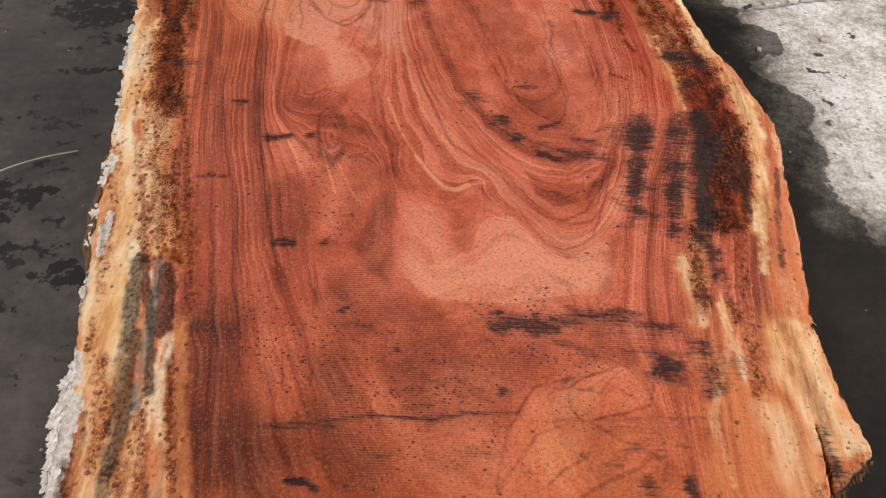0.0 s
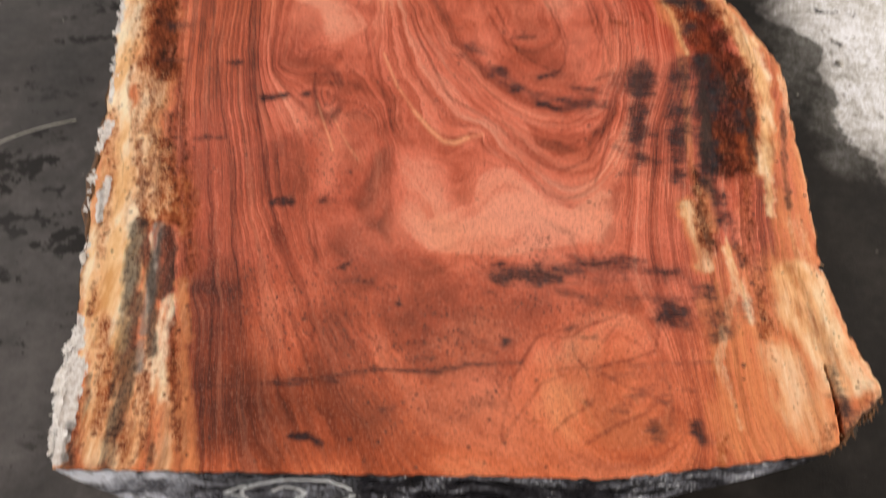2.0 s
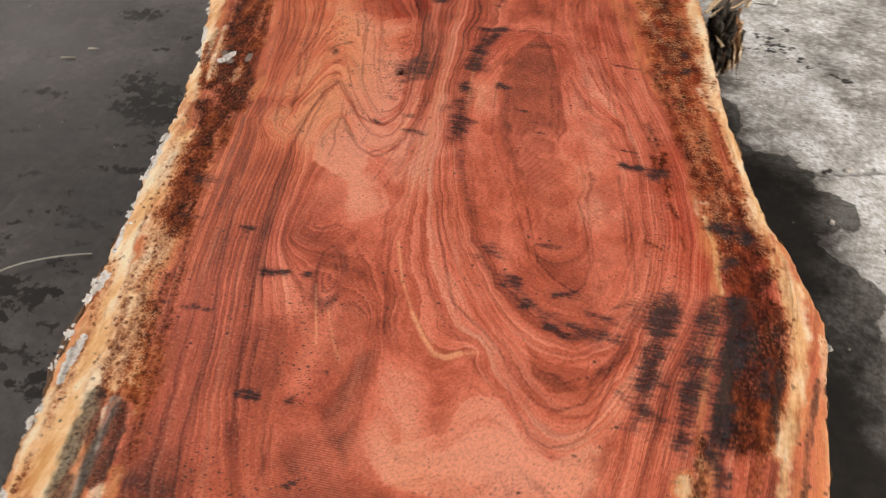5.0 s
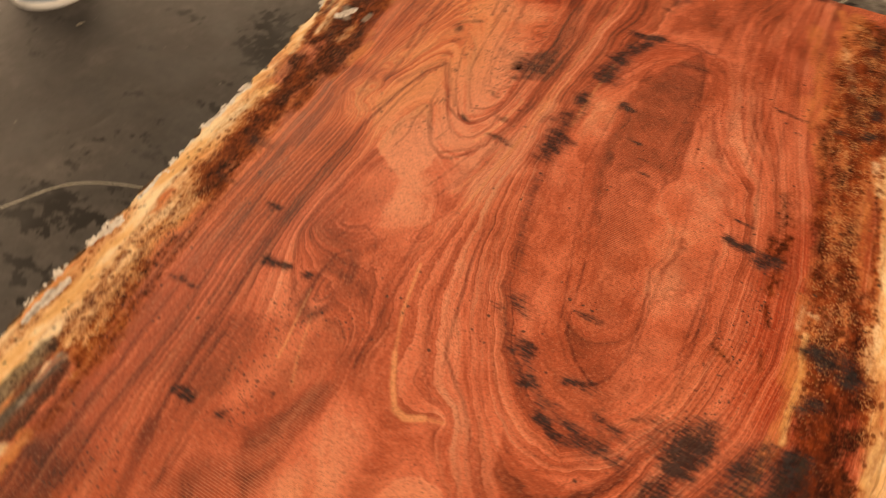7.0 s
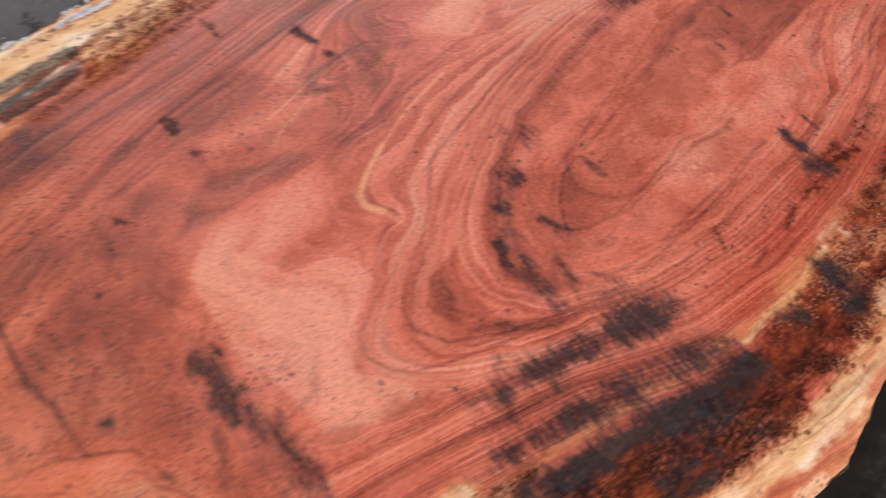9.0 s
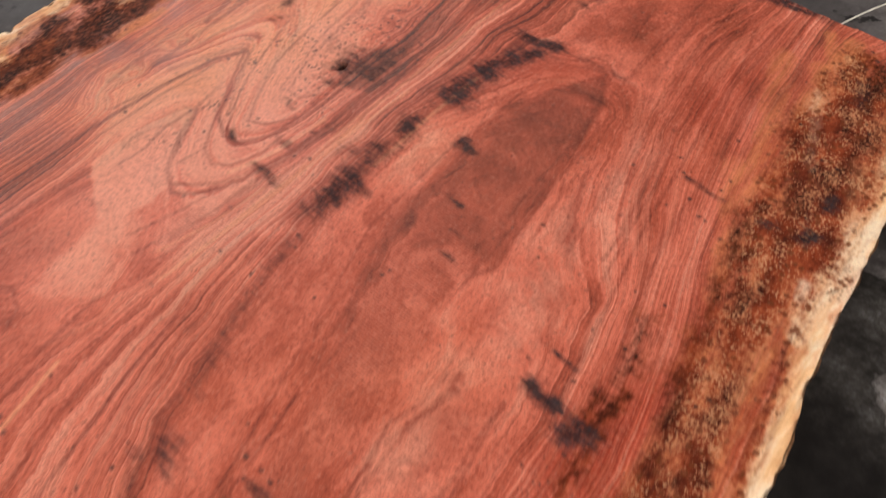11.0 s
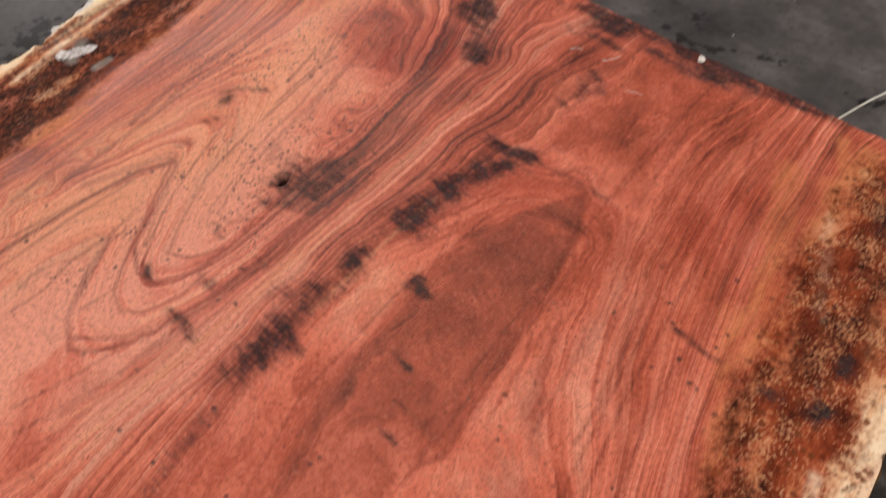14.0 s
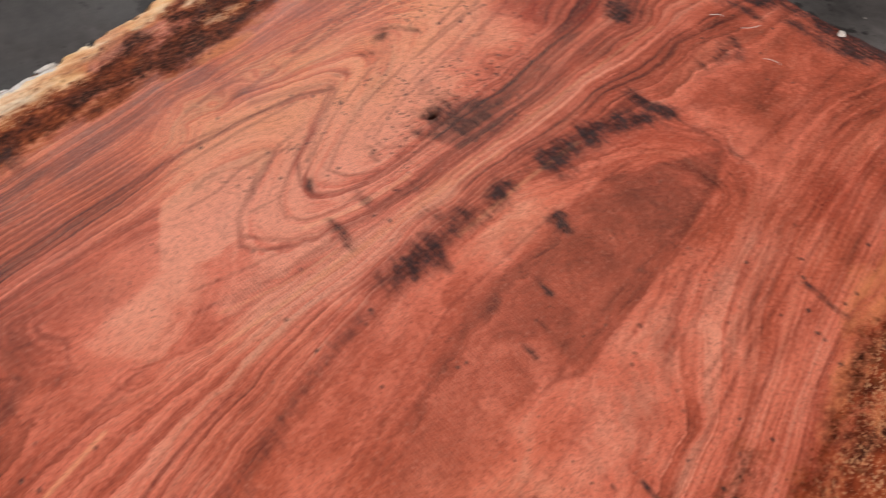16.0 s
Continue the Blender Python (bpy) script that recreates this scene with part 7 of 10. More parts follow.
stroke(DEEP, 0.0600, 0.75, -0.412, 0.694, -0.347, 0.524, -0.298, 0.386)
stroke(DEEP, 0.0627, 0.6, -0.255, 0.603, -0.147, 0.407)
stroke(DEEP, 0.0682, 0.4, -0.077, 0.617, 0.024, 0.441)
stroke(PEPPER, 0.0867, 0.9, -0.309, 0.702, -0.203, 0.607, -0.119, 0.613)
stroke(STAIN, 0.0218, 0.5, 0.221, 0.726, 0.330, 0.751, 0.437, 0.752)
stroke(WHITE, 0.0202, 1.0, -0.615, 0.557, -0.586, 0.472, -0.563, 0.377)
stroke(PALE, 0.0627, 0.4, -0.238, 0.562, -0.241, 0.688, -0.295, 0.848)
stroke(PALE, 0.0502, 0.35, -0.016, 0.494, -0.033, 0.577, -0.056, 0.698)
stroke(PALE, 0.0153, 1.0, -0.350, 1.667, -0.376, 1.694, -0.365, 1.718)
stroke(LINE, 0.0042, 0.5, -0.228, 1.759, -0.211, 1.840, -0.211, 1.951)
stroke(LINE, 0.0038, 0.5, -0.068, 1.938, -0.086, 2.086, -0.095, 2.219)
stroke(STAIN, 0.0088, 0.6, -0.460, 1.973, -0.466, 1.955)
stroke(STAIN, 0.0071, 0.5, -0.200, 1.804, -0.150, 1.797)
stroke(CALM, 0.0577, 0.95, 0.325, 1.531, 0.311, 1.671, 0.299, 1.783)
stroke(PALE, 0.0318, 0.55, 0.324, 1.543, 0.313, 1.666, 0.302, 1.754)
stroke(CALM, 0.0402, 0.9, 0.308, 1.894, 0.286, 1.979)
stroke(PALE, 0.0265, 0.5, 0.316, 1.885, 0.288, 1.962)
stroke(RUST, 0.0163, 0.5, 0.577, 2.228, 0.617, 2.022, 0.664, 1.834, 0.694, 1.687, 0.728, 1.577)
stroke(RUST, 0.0177, 0.55, 0.541, 2.130, 0.582, 1.967, 0.623, 1.817, 0.664, 1.678)


# single dark growth lines of the far figure
stroke(VEIN, 0.0040, 0.6, -0.693, 2.565, -0.630, 2.322, -0.593, 2.126, -0.571, 1.984)
stroke(VEIN, 0.0030, 0.5, -0.726, 2.564, -0.660, 2.321, -0.608, 2.053)
stroke(VEIN, 0.0060, 0.45, -0.761, 2.361, -0.686, 2.123, -0.640, 1.914, -0.591, 1.672, -0.564, 1.513)
stroke(VEIN, 0.0045, 0.8, -0.455, 1.977, -0.479, 1.920, -0.486, 1.824, -0.482, 1.705, -0.471, 1.595, -0.456, 1.468, -0.428, 1.330)
stroke(VEIN, 0.0035, 0.7, -0.449, 1.977, -0.395, 1.896, -0.349, 1.829, -0.302, 1.806, -0.269, 1.813, -0.247, 1.863, -0.241, 1.961, -0.259, 2.136, -0.291, 2.331)
stroke(VEIN, 0.0035, 0.5, -0.467, 1.904, -0.467, 1.794, -0.456, 1.677, -0.431, 1.518)
stroke(VEIN, 0.0040, 0.7, -0.400, 1.827, -0.378, 1.797, -0.344, 1.745, -0.302, 1.689, -0.258, 1.668, -0.228, 1.692, -0.202, 1.744, -0.192, 1.834, -0.195, 1.962)
stroke(VEIN, 0.0030, 0.6, -0.427, 2.113, -0.390, 1.990, -0.334, 1.899, -0.302, 1.858, -0.273, 1.875, -0.251, 1.921)
stroke(VEIN, 0.0030, 0.5, -0.401, 2.208, -0.370, 2.096, -0.342, 2.008, -0.313, 1.958, -0.284, 1.959, -0.251, 2.011)
stroke(VEIN, 0.0030, 0.6, -0.571, 2.544, -0.515, 2.410, -0.466, 2.285, -0.432, 2.131)
stroke(VEIN, 0.0030, 0.45, -0.500, 2.500, -0.430, 2.327, -0.389, 2.170)
stroke(VEIN, 0.0030, 0.5, -0.391, 2.548, -0.325, 2.415, -0.295, 2.331)
stroke(VEIN, 0.0030, 0.6, -0.470, 1.991, -0.448, 1.959, -0.399, 1.890, -0.367, 1.844, -0.327, 1.795, -0.302, 1.765, -0.263, 1.750, -0.238, 1.774, -0.224, 1.821, -0.231, 1.874)
stroke(VEIN, 0.0025, 0.5, -0.458, 1.993, -0.424, 1.948, -0.382, 1.891, -0.339, 1.841)
stroke(VEIN, 0.0025, 0.6, -0.473, 2.090, -0.429, 1.995, -0.394, 1.927, -0.349, 1.862, -0.311, 1.818, -0.284, 1.809, -0.254, 1.832, -0.241, 1.871, -0.241, 1.922, -0.245, 1.977, -0.251, 2.026)
stroke(VEIN, 0.0025, 0.4, -0.453, 2.308, -0.419, 2.213, -0.391, 2.104, -0.353, 2.017, -0.331, 1.957, -0.310, 1.933, -0.283, 1.964, -0.281, 2.005, -0.280, 2.038)
stroke(VEIN, 0.0040, 0.7, -0.273, 1.678, -0.221, 1.728, -0.207, 1.763, -0.195, 1.829, -0.186, 1.890, -0.183, 1.992)
stroke(VEIN, 0.0030, 0.7, -0.273, 1.678, -0.314, 1.700, -0.362, 1.761, -0.381, 1.800, -0.388, 1.838)
stroke(VEIN, 0.0040, 0.5, -0.497, 1.710, -0.492, 1.800, -0.476, 1.889, -0.460, 1.973)
stroke(VEIN, 0.0050, 0.55, -0.544, 1.830, -0.564, 1.944, -0.576, 2.018, -0.608, 2.110, -0.642, 2.235, -0.665, 2.362, -0.690, 2.502)
stroke(VEIN, 0.0040, 0.4, -0.564, 1.745, -0.589, 1.856, -0.607, 1.949, -0.625, 2.051)
stroke(VEIN, 0.0030, 0.5, -0.372, 1.645, -0.373, 1.696, -0.393, 1.752, -0.394, 1.818, -0.415, 1.890)
stroke(VEIN, 0.0025, 0.6, -0.450, 2.177, -0.482, 2.320, -0.534, 2.414, -0.557, 2.476)
stroke(VEIN, 0.0025, 0.45, -0.380, 2.192, -0.418, 2.278, -0.443, 2.341, -0.365, 2.396)
stroke(VEIN, 0.0030, 0.5, -0.437, 2.392, -0.459, 2.442, -0.468, 2.482)
stroke(VEIN, 0.0030, 0.5, -0.328, 2.432, -0.370, 2.506, -0.407, 2.569)

# the stream between the figures
stroke(VEIN, 0.0040, 0.55, -0.284, 2.746, -0.235, 2.332, -0.204, 2.065, -0.188, 1.865, -0.178, 1.716, -0.177, 1.606)
stroke(VEIN, 0.0035, 0.6, -0.205, 1.744, -0.187, 1.823, -0.182, 1.908, -0.183, 1.992, -0.195, 2.105, -0.223, 2.270, -0.260, 2.391, -0.272, 2.510, -0.301, 2.624)
stroke(VEIN, 0.0030, 0.4, -0.159, 1.578, -0.162, 1.691, -0.159, 1.776, -0.163, 1.873)
stroke(VEIN, 0.0030, 0.45, -0.089, 1.728, -0.100, 1.844, -0.112, 1.976, -0.130, 2.104, -0.146, 2.219)
stroke(VEIN, 0.0030, 0.45, -0.146, 2.219, -0.143, 2.367, -0.112, 2.496, -0.133, 2.603, -0.168, 2.684)
stroke(VEIN, 0.0030, 0.5, -0.221, 2.409, -0.250, 2.532, -0.277, 2.648, -0.328, 2.753, -0.389, 2.834)
stroke(VEIN, 0.0030, 0.4, -0.230, 1.571, -0.217, 1.650, -0.205, 1.744)
stroke(VEIN, 0.0030, 0.4, -0.195, 1.553, -0.183, 1.638, -0.173, 1.750, -0.172, 1.812)
stroke(LINE, 0.0030, 0.6, -0.127, 1.629, -0.144, 1.766, -0.144, 1.878, -0.155, 1.991, -0.159, 2.108)
stroke(LINE, 0.0025, 0.5, -0.144, 1.802, -0.153, 1.895, -0.151, 1.966)
stroke(LINE, 0.0025, 0.5, -0.172, 1.585, -0.159, 1.672, -0.159, 1.776)
stroke(LINE, 0.0030, 0.6, -0.161, 1.997, -0.138, 1.806, -0.128, 1.635, -0.126, 1.556)
stroke(VEIN, 0.0030, 0.5, -0.188, 2.552, -0.139, 2.139, -0.114, 1.932, -0.091, 1.777, -0.055, 1.665)
stroke(VEIN, 0.0030, 0.5, -0.142, 1.433, -0.109, 1.301, -0.092, 1.220, -0.061, 1.107)
stroke(VEIN, 0.0040, 0.6, -0.163, 1.480, -0.152, 1.421, -0.139, 1.365)

# straight growth lines beside the pale edge
stroke(VEIN, 0.0035, 0.8, -0.543, 1.464, -0.497, 1.284, -0.460, 1.163, -0.422, 1.054, -0.391, 0.938, -0.371, 0.847, -0.356, 0.777, -0.333, 0.711)
stroke(VEIN, 0.0040, 0.8, -0.454, 1.444, -0.425, 1.330, -0.405, 1.225, -0.359, 1.093, -0.330, 0.990, -0.291, 0.866, -0.265, 0.795)
stroke(VEIN, 0.0080, 0.7, -0.280, 0.823, -0.262, 0.782, -0.224, 0.717, -0.201, 0.681)
stroke(VEIN, 0.0030, 0.5, -0.448, 1.518, -0.433, 1.398, -0.401, 1.246, -0.381, 1.167)
stroke(VEIN, 0.0070, 0.55, -0.501, 1.161, -0.458, 1.000, -0.438, 0.920, -0.404, 0.802, -0.385, 0.708)
stroke(VEIN, 0.0025, 0.7, -0.560, 1.159, -0.511, 0.998, -0.482, 0.886, -0.443, 0.772)
stroke(VEIN, 0.0030, 0.5, -0.587, 1.512, -0.546, 1.416, -0.516, 1.326, -0.486, 1.222)
stroke(VEIN, 0.0030, 0.5, -0.416, 1.519, -0.382, 1.354)
stroke(VEIN, 0.0030, 0.5, -0.203, 0.841, -0.191, 0.785, -0.185, 0.719)
stroke(VEIN, 0.0035, 0.6, -0.480, 1.095, -0.456, 1.009, -0.425, 0.881, -0.401, 0.778, -0.378, 0.697, -0.364, 0.620, -0.350, 0.547, -0.331, 0.458)
stroke(VEIN, 0.0025, 0.7, -0.411, 1.047, -0.382, 0.932, -0.366, 0.840, -0.336, 0.727, -0.314, 0.649)
stroke(VEIN, 0.0070, 0.6, -0.272, 0.832, -0.242, 0.762, -0.213, 0.696)
stroke(VEIN, 0.0050, 0.7, -0.221, 0.709, -0.190, 0.658, -0.167, 0.597, -0.165, 0.561)
stroke(VEIN, 0.0030, 0.5, -0.238, 0.668, -0.228, 0.630, -0.213, 0.546)
stroke(VEIN, 0.0030, 0.5, -0.203, 0.607, -0.189, 0.560, -0.166, 0.515)
stroke(VEIN, 0.0030, 0.5, -0.203, 0.838, -0.191, 0.795, -0.182, 0.739)
stroke(VEIN, 0.0030, 0.4, -0.302, 0.599, -0.281, 0.529, -0.272, 0.441, -0.249, 0.360)
stroke(VEIN, 0.0030, 0.5, -0.403, 0.520, -0.384, 0.432, -0.355, 0.352)
stroke(VEIN, 0.0030, 0.5, -0.192, 0.436, -0.170, 0.396, -0.150, 0.367)
stroke(VEIN, 0.0030, 0.5, -0.136, 0.429, -0.106, 0.390, -0.082, 0.362)
stroke(VEIN, 0.0030, 0.5, -0.047, 0.384, -0.025, 0.356)
stroke(VEIN, 0.0030, 0.5, -0.253, 0.591, -0.231, 0.533, -0.208, 0.467)
stroke(VEIN, 0.0060, 0.4, -0.381, 0.593, -0.356, 0.478, -0.329, 0.354)

# lines under and round the long tongue
stroke(VEIN, 0.0035, 0.75, -0.053, 1.534, -0.024, 1.438, 0.019, 1.328, 0.058, 1.227, 0.140, 1.163, 0.192, 1.111, 0.241, 1.052, 0.277, 1.012, 0.319, 1.006, 0.364, 1.033, 0.403, 1.112, 0.428, 1.205, 0.447, 1.285)
stroke(VEIN, 0.0030, 0.65, 0.210, 1.051, 0.233, 1.002, 0.256, 0.963, 0.278, 0.933, 0.313, 0.921, 0.349, 0.937, 0.375, 0.961, 0.392, 1.010, 0.413, 1.095, 0.438, 1.206, 0.459, 1.326)
stroke(VEIN, 0.0030, 0.4, -0.007, 1.536, 0.029, 1.417, 0.076, 1.309, 0.160, 1.193, 0.212, 1.139, 0.262, 1.105)
stroke(VEIN, 0.0030, 0.4, -0.080, 1.483, -0.048, 1.369, -0.005, 1.264, 0.040, 1.187, 0.108, 1.116, 0.172, 1.049)
stroke(VEIN, 0.0030, 0.45, 0.369, 1.025, 0.391, 1.060, 0.415, 1.130, 0.433, 1.205)
stroke(VEIN, 0.0025, 0.6, 0.463, 1.555, 0.472, 1.436, 0.463, 1.327)
stroke(VEIN, 0.0025, 0.5, 0.418, 1.553, 0.428, 1.434, 0.424, 1.325)
stroke(VEIN, 0.0025, 0.6, 0.526, 1.136, 0.509, 1.000, 0.481, 0.877, 0.475, 0.769, 0.483, 0.716)
stroke(VEIN, 0.0025, 0.5, 0.457, 0.997, 0.441, 0.875, 0.431, 0.779)
stroke(VEIN, 0.0025, 0.5, 0.538, 0.985, 0.526, 0.880, 0.518, 0.797)
stroke(VEIN, 0.0030, 0.6, 0.525, 1.163, 0.511, 1.090, 0.505, 1.005, 0.488, 0.924, 0.481, 0.848, 0.479, 0.777, 0.481, 0.710)
stroke(VEIN, 0.0030, 0.6, 0.525, 0.990, 0.521, 0.896, 0.519, 0.808, 0.517, 0.739)
stroke(VEIN, 0.0025, 0.5, 0.451, 1.000, 0.442, 0.920, 0.433, 0.845)
stroke(VEIN, 0.0030, 0.5, 0.527, 0.590, 0.525, 0.521, 0.521, 0.435, 0.523, 0.395)
stroke(VEIN, 0.0030, 0.5, 0.571, 0.605, 0.565, 0.546, 0.556, 0.512)
stroke(VEIN, 0.0030, 0.5, 0.602, 0.572, 0.599, 0.493, 0.594, 0.410)
stroke(VEIN, 0.0025, 0.6, -0.011, 2.297, -0.004, 2.036, 0.022, 1.842, 0.080, 1.698, 0.137, 1.567, 0.175, 1.470, 0.203, 1.391, 0.252, 1.338)
stroke(VEIN, 0.0025, 0.5, 0.113, 2.341, 0.152, 2.185, 0.179, 2.042, 0.203, 1.848)
stroke(VEIN, 0.0025, 0.5, 0.285, 1.624, 0.326, 1.525, 0.342, 1.431, 0.330, 1.363)
stroke(VEIN, 0.0025, 0.5, 0.075, 2.752, 0.083, 2.558, 0.108, 2.383, 0.133, 2.223, 0.158, 2.041, 0.198, 1.879)
stroke(VEIN, 0.0030, 0.5, 0.227, 2.755, 0.244, 2.562, 0.288, 2.346, 0.327, 2.153, 0.386, 1.949, 0.424, 1.796)
stroke(VEIN, 0.0030, 0.6, 0.371, 1.736, 0.394, 1.629, 0.408, 1.528, 0.421, 1.434)
stroke(VEIN, 0.0050, 0.6, 0.285, 1.733, 0.294, 1.678, 0.286, 1.637)
stroke(VEIN, 0.0025, 0.45, 0.268, 1.790, 0.295, 1.678, 0.320, 1.549)
stroke(VEIN, 0.0030, 0.45, 0.130, 2.753, 0.162, 2.515, 0.210, 2.344, 0.236, 2.188, 0.276, 2.011)
stroke(VEIN, 0.0025, 0.5, 0.197, 2.715, 0.254, 2.540, 0.299, 2.379)
stroke(VEIN, 0.0030, 0.45, 0.138, 2.616, 0.191, 2.384, 0.257, 2.191)
stroke(VEIN, 0.0025, 0.45, 0.259, 2.359, 0.334, 2.054, 0.382, 1.857)
stroke(VEIN, 0.0030, 0.5, 0.357, 2.189, 0.412, 1.978, 0.460, 1.875)
stroke(VEIN, 0.0030, 0.4, 0.325, 2.575, 0.393, 2.285, 0.442, 2.084)
stroke(VEIN, 0.0030, 0.7, 0.371, 1.752, 0.405, 1.623, 0.428, 1.503, 0.437, 1.416, 0.441, 1.361)
stroke(VEIN, 0.0030, 0.4, 0.432, 1.654, 0.458, 1.517, 0.470, 1.433)
stroke(VEIN, 0.0060, 0.6, 0.311, 1.722, 0.303, 1.662, 0.302, 1.607)
stroke(VEIN, 0.0030, 0.7, 0.281, 1.633, 0.319, 1.512, 0.336, 1.410, 0.331, 1.349, 0.312, 1.322, 0.263, 1.351, 0.218, 1.398, 0.191, 1.482, 0.165, 1.575)
stroke(VEIN, 0.0030, 0.5, 0.450, 1.754, 0.477, 1.659, 0.499, 1.538)
stroke(VEIN, 0.0030, 0.4, 0.259, 1.903, 0.288, 1.790, 0.305, 1.720)
stroke(VEIN, 0.0040, 0.5, 0.109, 2.314, 0.171, 2.097, 0.215, 1.914, 0.198, 1.872)
stroke(VEIN, 0.0030, 0.5, -0.005, 1.527, 0.039, 1.406, 0.083, 1.330, 0.155, 1.247, 0.221, 1.170, 0.269, 1.106, 0.322, 1.073, 0.387, 1.117, 0.431, 1.199)
stroke(VEIN, 0.0030, 0.4, -0.038, 1.511, 0.011, 1.393, 0.070, 1.293, 0.137, 1.209, 0.194, 1.143, 0.242, 1.080, 0.288, 1.033)

# straight lines of the far right
stroke(VEIN, 0.0030, 0.5, 0.106, 2.398, 0.104, 2.464, 0.093, 2.561, 0.082, 2.667)
stroke(VEIN, 0.0045, 0.5, 0.170, 2.529, 0.163, 2.611, 0.176, 2.681)
stroke(VEIN, 0.0040, 0.6, 0.256, 2.578, 0.251, 2.643, 0.233, 2.776, 0.234, 2.816)
stroke(VEIN, 0.0030, 0.5, 0.177, 2.404, 0.196, 2.346, 0.219, 2.269, 0.241, 2.211, 0.256, 2.151)
stroke(VEIN, 0.0030, 0.5, 0.203, 2.460, 0.227, 2.391, 0.255, 2.303, 0.285, 2.203, 0.312, 2.113, 0.323, 2.038)
stroke(VEIN, 0.0030, 0.5, 0.318, 2.420, 0.335, 2.327, 0.347, 2.263, 0.361, 2.159, 0.371, 2.105)
stroke(VEIN, 0.0040, 0.5, 0.275, 2.580, 0.297, 2.489, 0.307, 2.438)
stroke(VEIN, 0.0030, 0.45, 0.360, 2.461, 0.378, 2.395, 0.395, 2.334)
stroke(VEIN, 0.0025, 0.4, 0.203, 2.527, 0.234, 2.428, 0.257, 2.361)
stroke(VEIN, 0.0025, 0.4, 0.330, 2.553, 0.354, 2.455)
stroke(VEIN, 0.0030, 0.45, 0.244, 2.349, 0.271, 2.252, 0.294, 2.164, 0.307, 2.108)
stroke(VEIN, 0.0030, 0.6, 0.108, 2.321, 0.149, 2.257, 0.161, 2.185, 0.179, 2.076, 0.195, 2.000, 0.210, 1.930)
stroke(VEIN, 0.0030, 0.4, 0.184, 2.156, 0.206, 2.056, 0.226, 1.976)
stroke(VEIN, 0.0030, 0.45, 0.105, 2.650, 0.130, 2.507, 0.144, 2.436)
stroke(VEIN, 0.0030, 0.4, 0.241, 2.498, 0.278, 2.381, 0.295, 2.315)
stroke(VEIN, 0.0030, 0.5, 0.274, 2.758, 0.297, 2.653, 0.318, 2.557)
stroke(VEIN, 0.0120, 0.3, 0.165, 2.391, 0.213, 2.263, 0.245, 2.140)
stroke(VEIN, 0.0120, 0.3, 0.203, 2.460, 0.244, 2.320)
stroke(VEIN, 0.0100, 0.25, 0.341, 2.333, 0.356, 2.235, 0.369, 2.134)
stroke(VEIN, 0.0120, 0.3, 0.298, 2.521, 0.333, 2.378, 0.354, 2.281)

# wavy lines of the near end
stroke(VEIN, 0.0030, 0.8, 0.205, 0.503, 0.226, 0.550, 0.247, 0.586, 0.262, 0.593, 0.293, 0.584, 0.314, 0.591, 0.336, 0.611, 0.369, 0.626, 0.401, 0.641)
stroke(VEIN, 0.0025, 0.7, 0.309, 0.573, 0.315, 0.545, 0.332, 0.523)
stroke(VEIN, 0.0030, 0.75, 0.352, 0.525, 0.384, 0.538, 0.404, 0.540, 0.431, 0.553, 0.457, 0.561, 0.466, 0.597, 0.476, 0.646)
stroke(VEIN, 0.0030, 0.5, 0.182, 0.381, 0.230, 0.456, 0.250, 0.490, 0.291, 0.509)
stroke(VEIN, 0.0040, 0.5, 0.325, 0.381, 0.375, 0.414, 0.425, 0.438, 0.458, 0.472)
stroke(VEIN, 0.0030, 0.5, 0.268, 0.397, 0.298, 0.429, 0.338, 0.453)
stroke(VEIN, 0.0030, 0.5, 0.200, 0.497, 0.191, 0.453, 0.182, 0.390)
stroke(VEIN, 0.0040, 0.5, 0.352, 0.519, 0.381, 0.499, 0.429, 0.481, 0.493, 0.443, 0.503, 0.403)
stroke(VEIN, 0.0030, 0.4, 0.366, 0.578, 0.383, 0.603, 0.401, 0.628)

# fields of lighter and darker wood, each ending at a growth line
field(ZONE, 0.0040, -0.04, 0.068, 2.400, 0.114, 2.331, 0.174, 2.098, 0.218, 1.904, 0.200, 1.852, 0.247, 1.691, 0.281, 1.614, 0.319, 1.512, 0.334, 1.409, 0.331, 1.349, 0.311, 1.324, 0.260, 1.358, 0.217, 1.397, 0.191, 1.482, 0.164, 1.574, 0.134, 1.673, 0.085, 1.751, 0.030, 1.880, 0.001, 2.038, -0.010, 2.197, 0.033, 2.306)
field(SAWN, 0.0300, 0.6, 0.068, 2.400, 0.114, 2.331, 0.174, 2.098, 0.218, 1.904, 0.194, 1.849, 0.223, 1.679, 0.179, 1.619, 0.134, 1.673, 0.085, 1.751, 0.030, 1.880, 0.001, 2.038, -0.010, 2.197, 0.033, 2.306)
field(ZONE, 0.0060, -0.05, 0.068, 2.400, 0.114, 2.331, 0.174, 2.098, 0.218, 1.904, 0.146, 1.914, 0.111, 1.852, 0.049, 1.866, 0.001, 2.038, -0.010, 2.197)
field(ZONE, 0.0040, 0.10, 0.125, 0.910, 0.129, 0.974, 0.159, 1.001, 0.202, 1.005, 0.239, 0.967, 0.274, 0.899, 0.327, 0.893, 0.389, 0.947, 0.412, 0.941, 0.405, 0.872, 0.380, 0.812, 0.198, 0.769, 0.040, 0.770, 0.012, 0.840, 0.079, 0.883)
field(ZONE, 0.0200, 0.07, -0.050, 1.060, -0.018, 1.054, 0.061, 1.001, 0.078, 0.906, 0.039, 0.784, -0.009, 0.809, -0.037, 0.928)
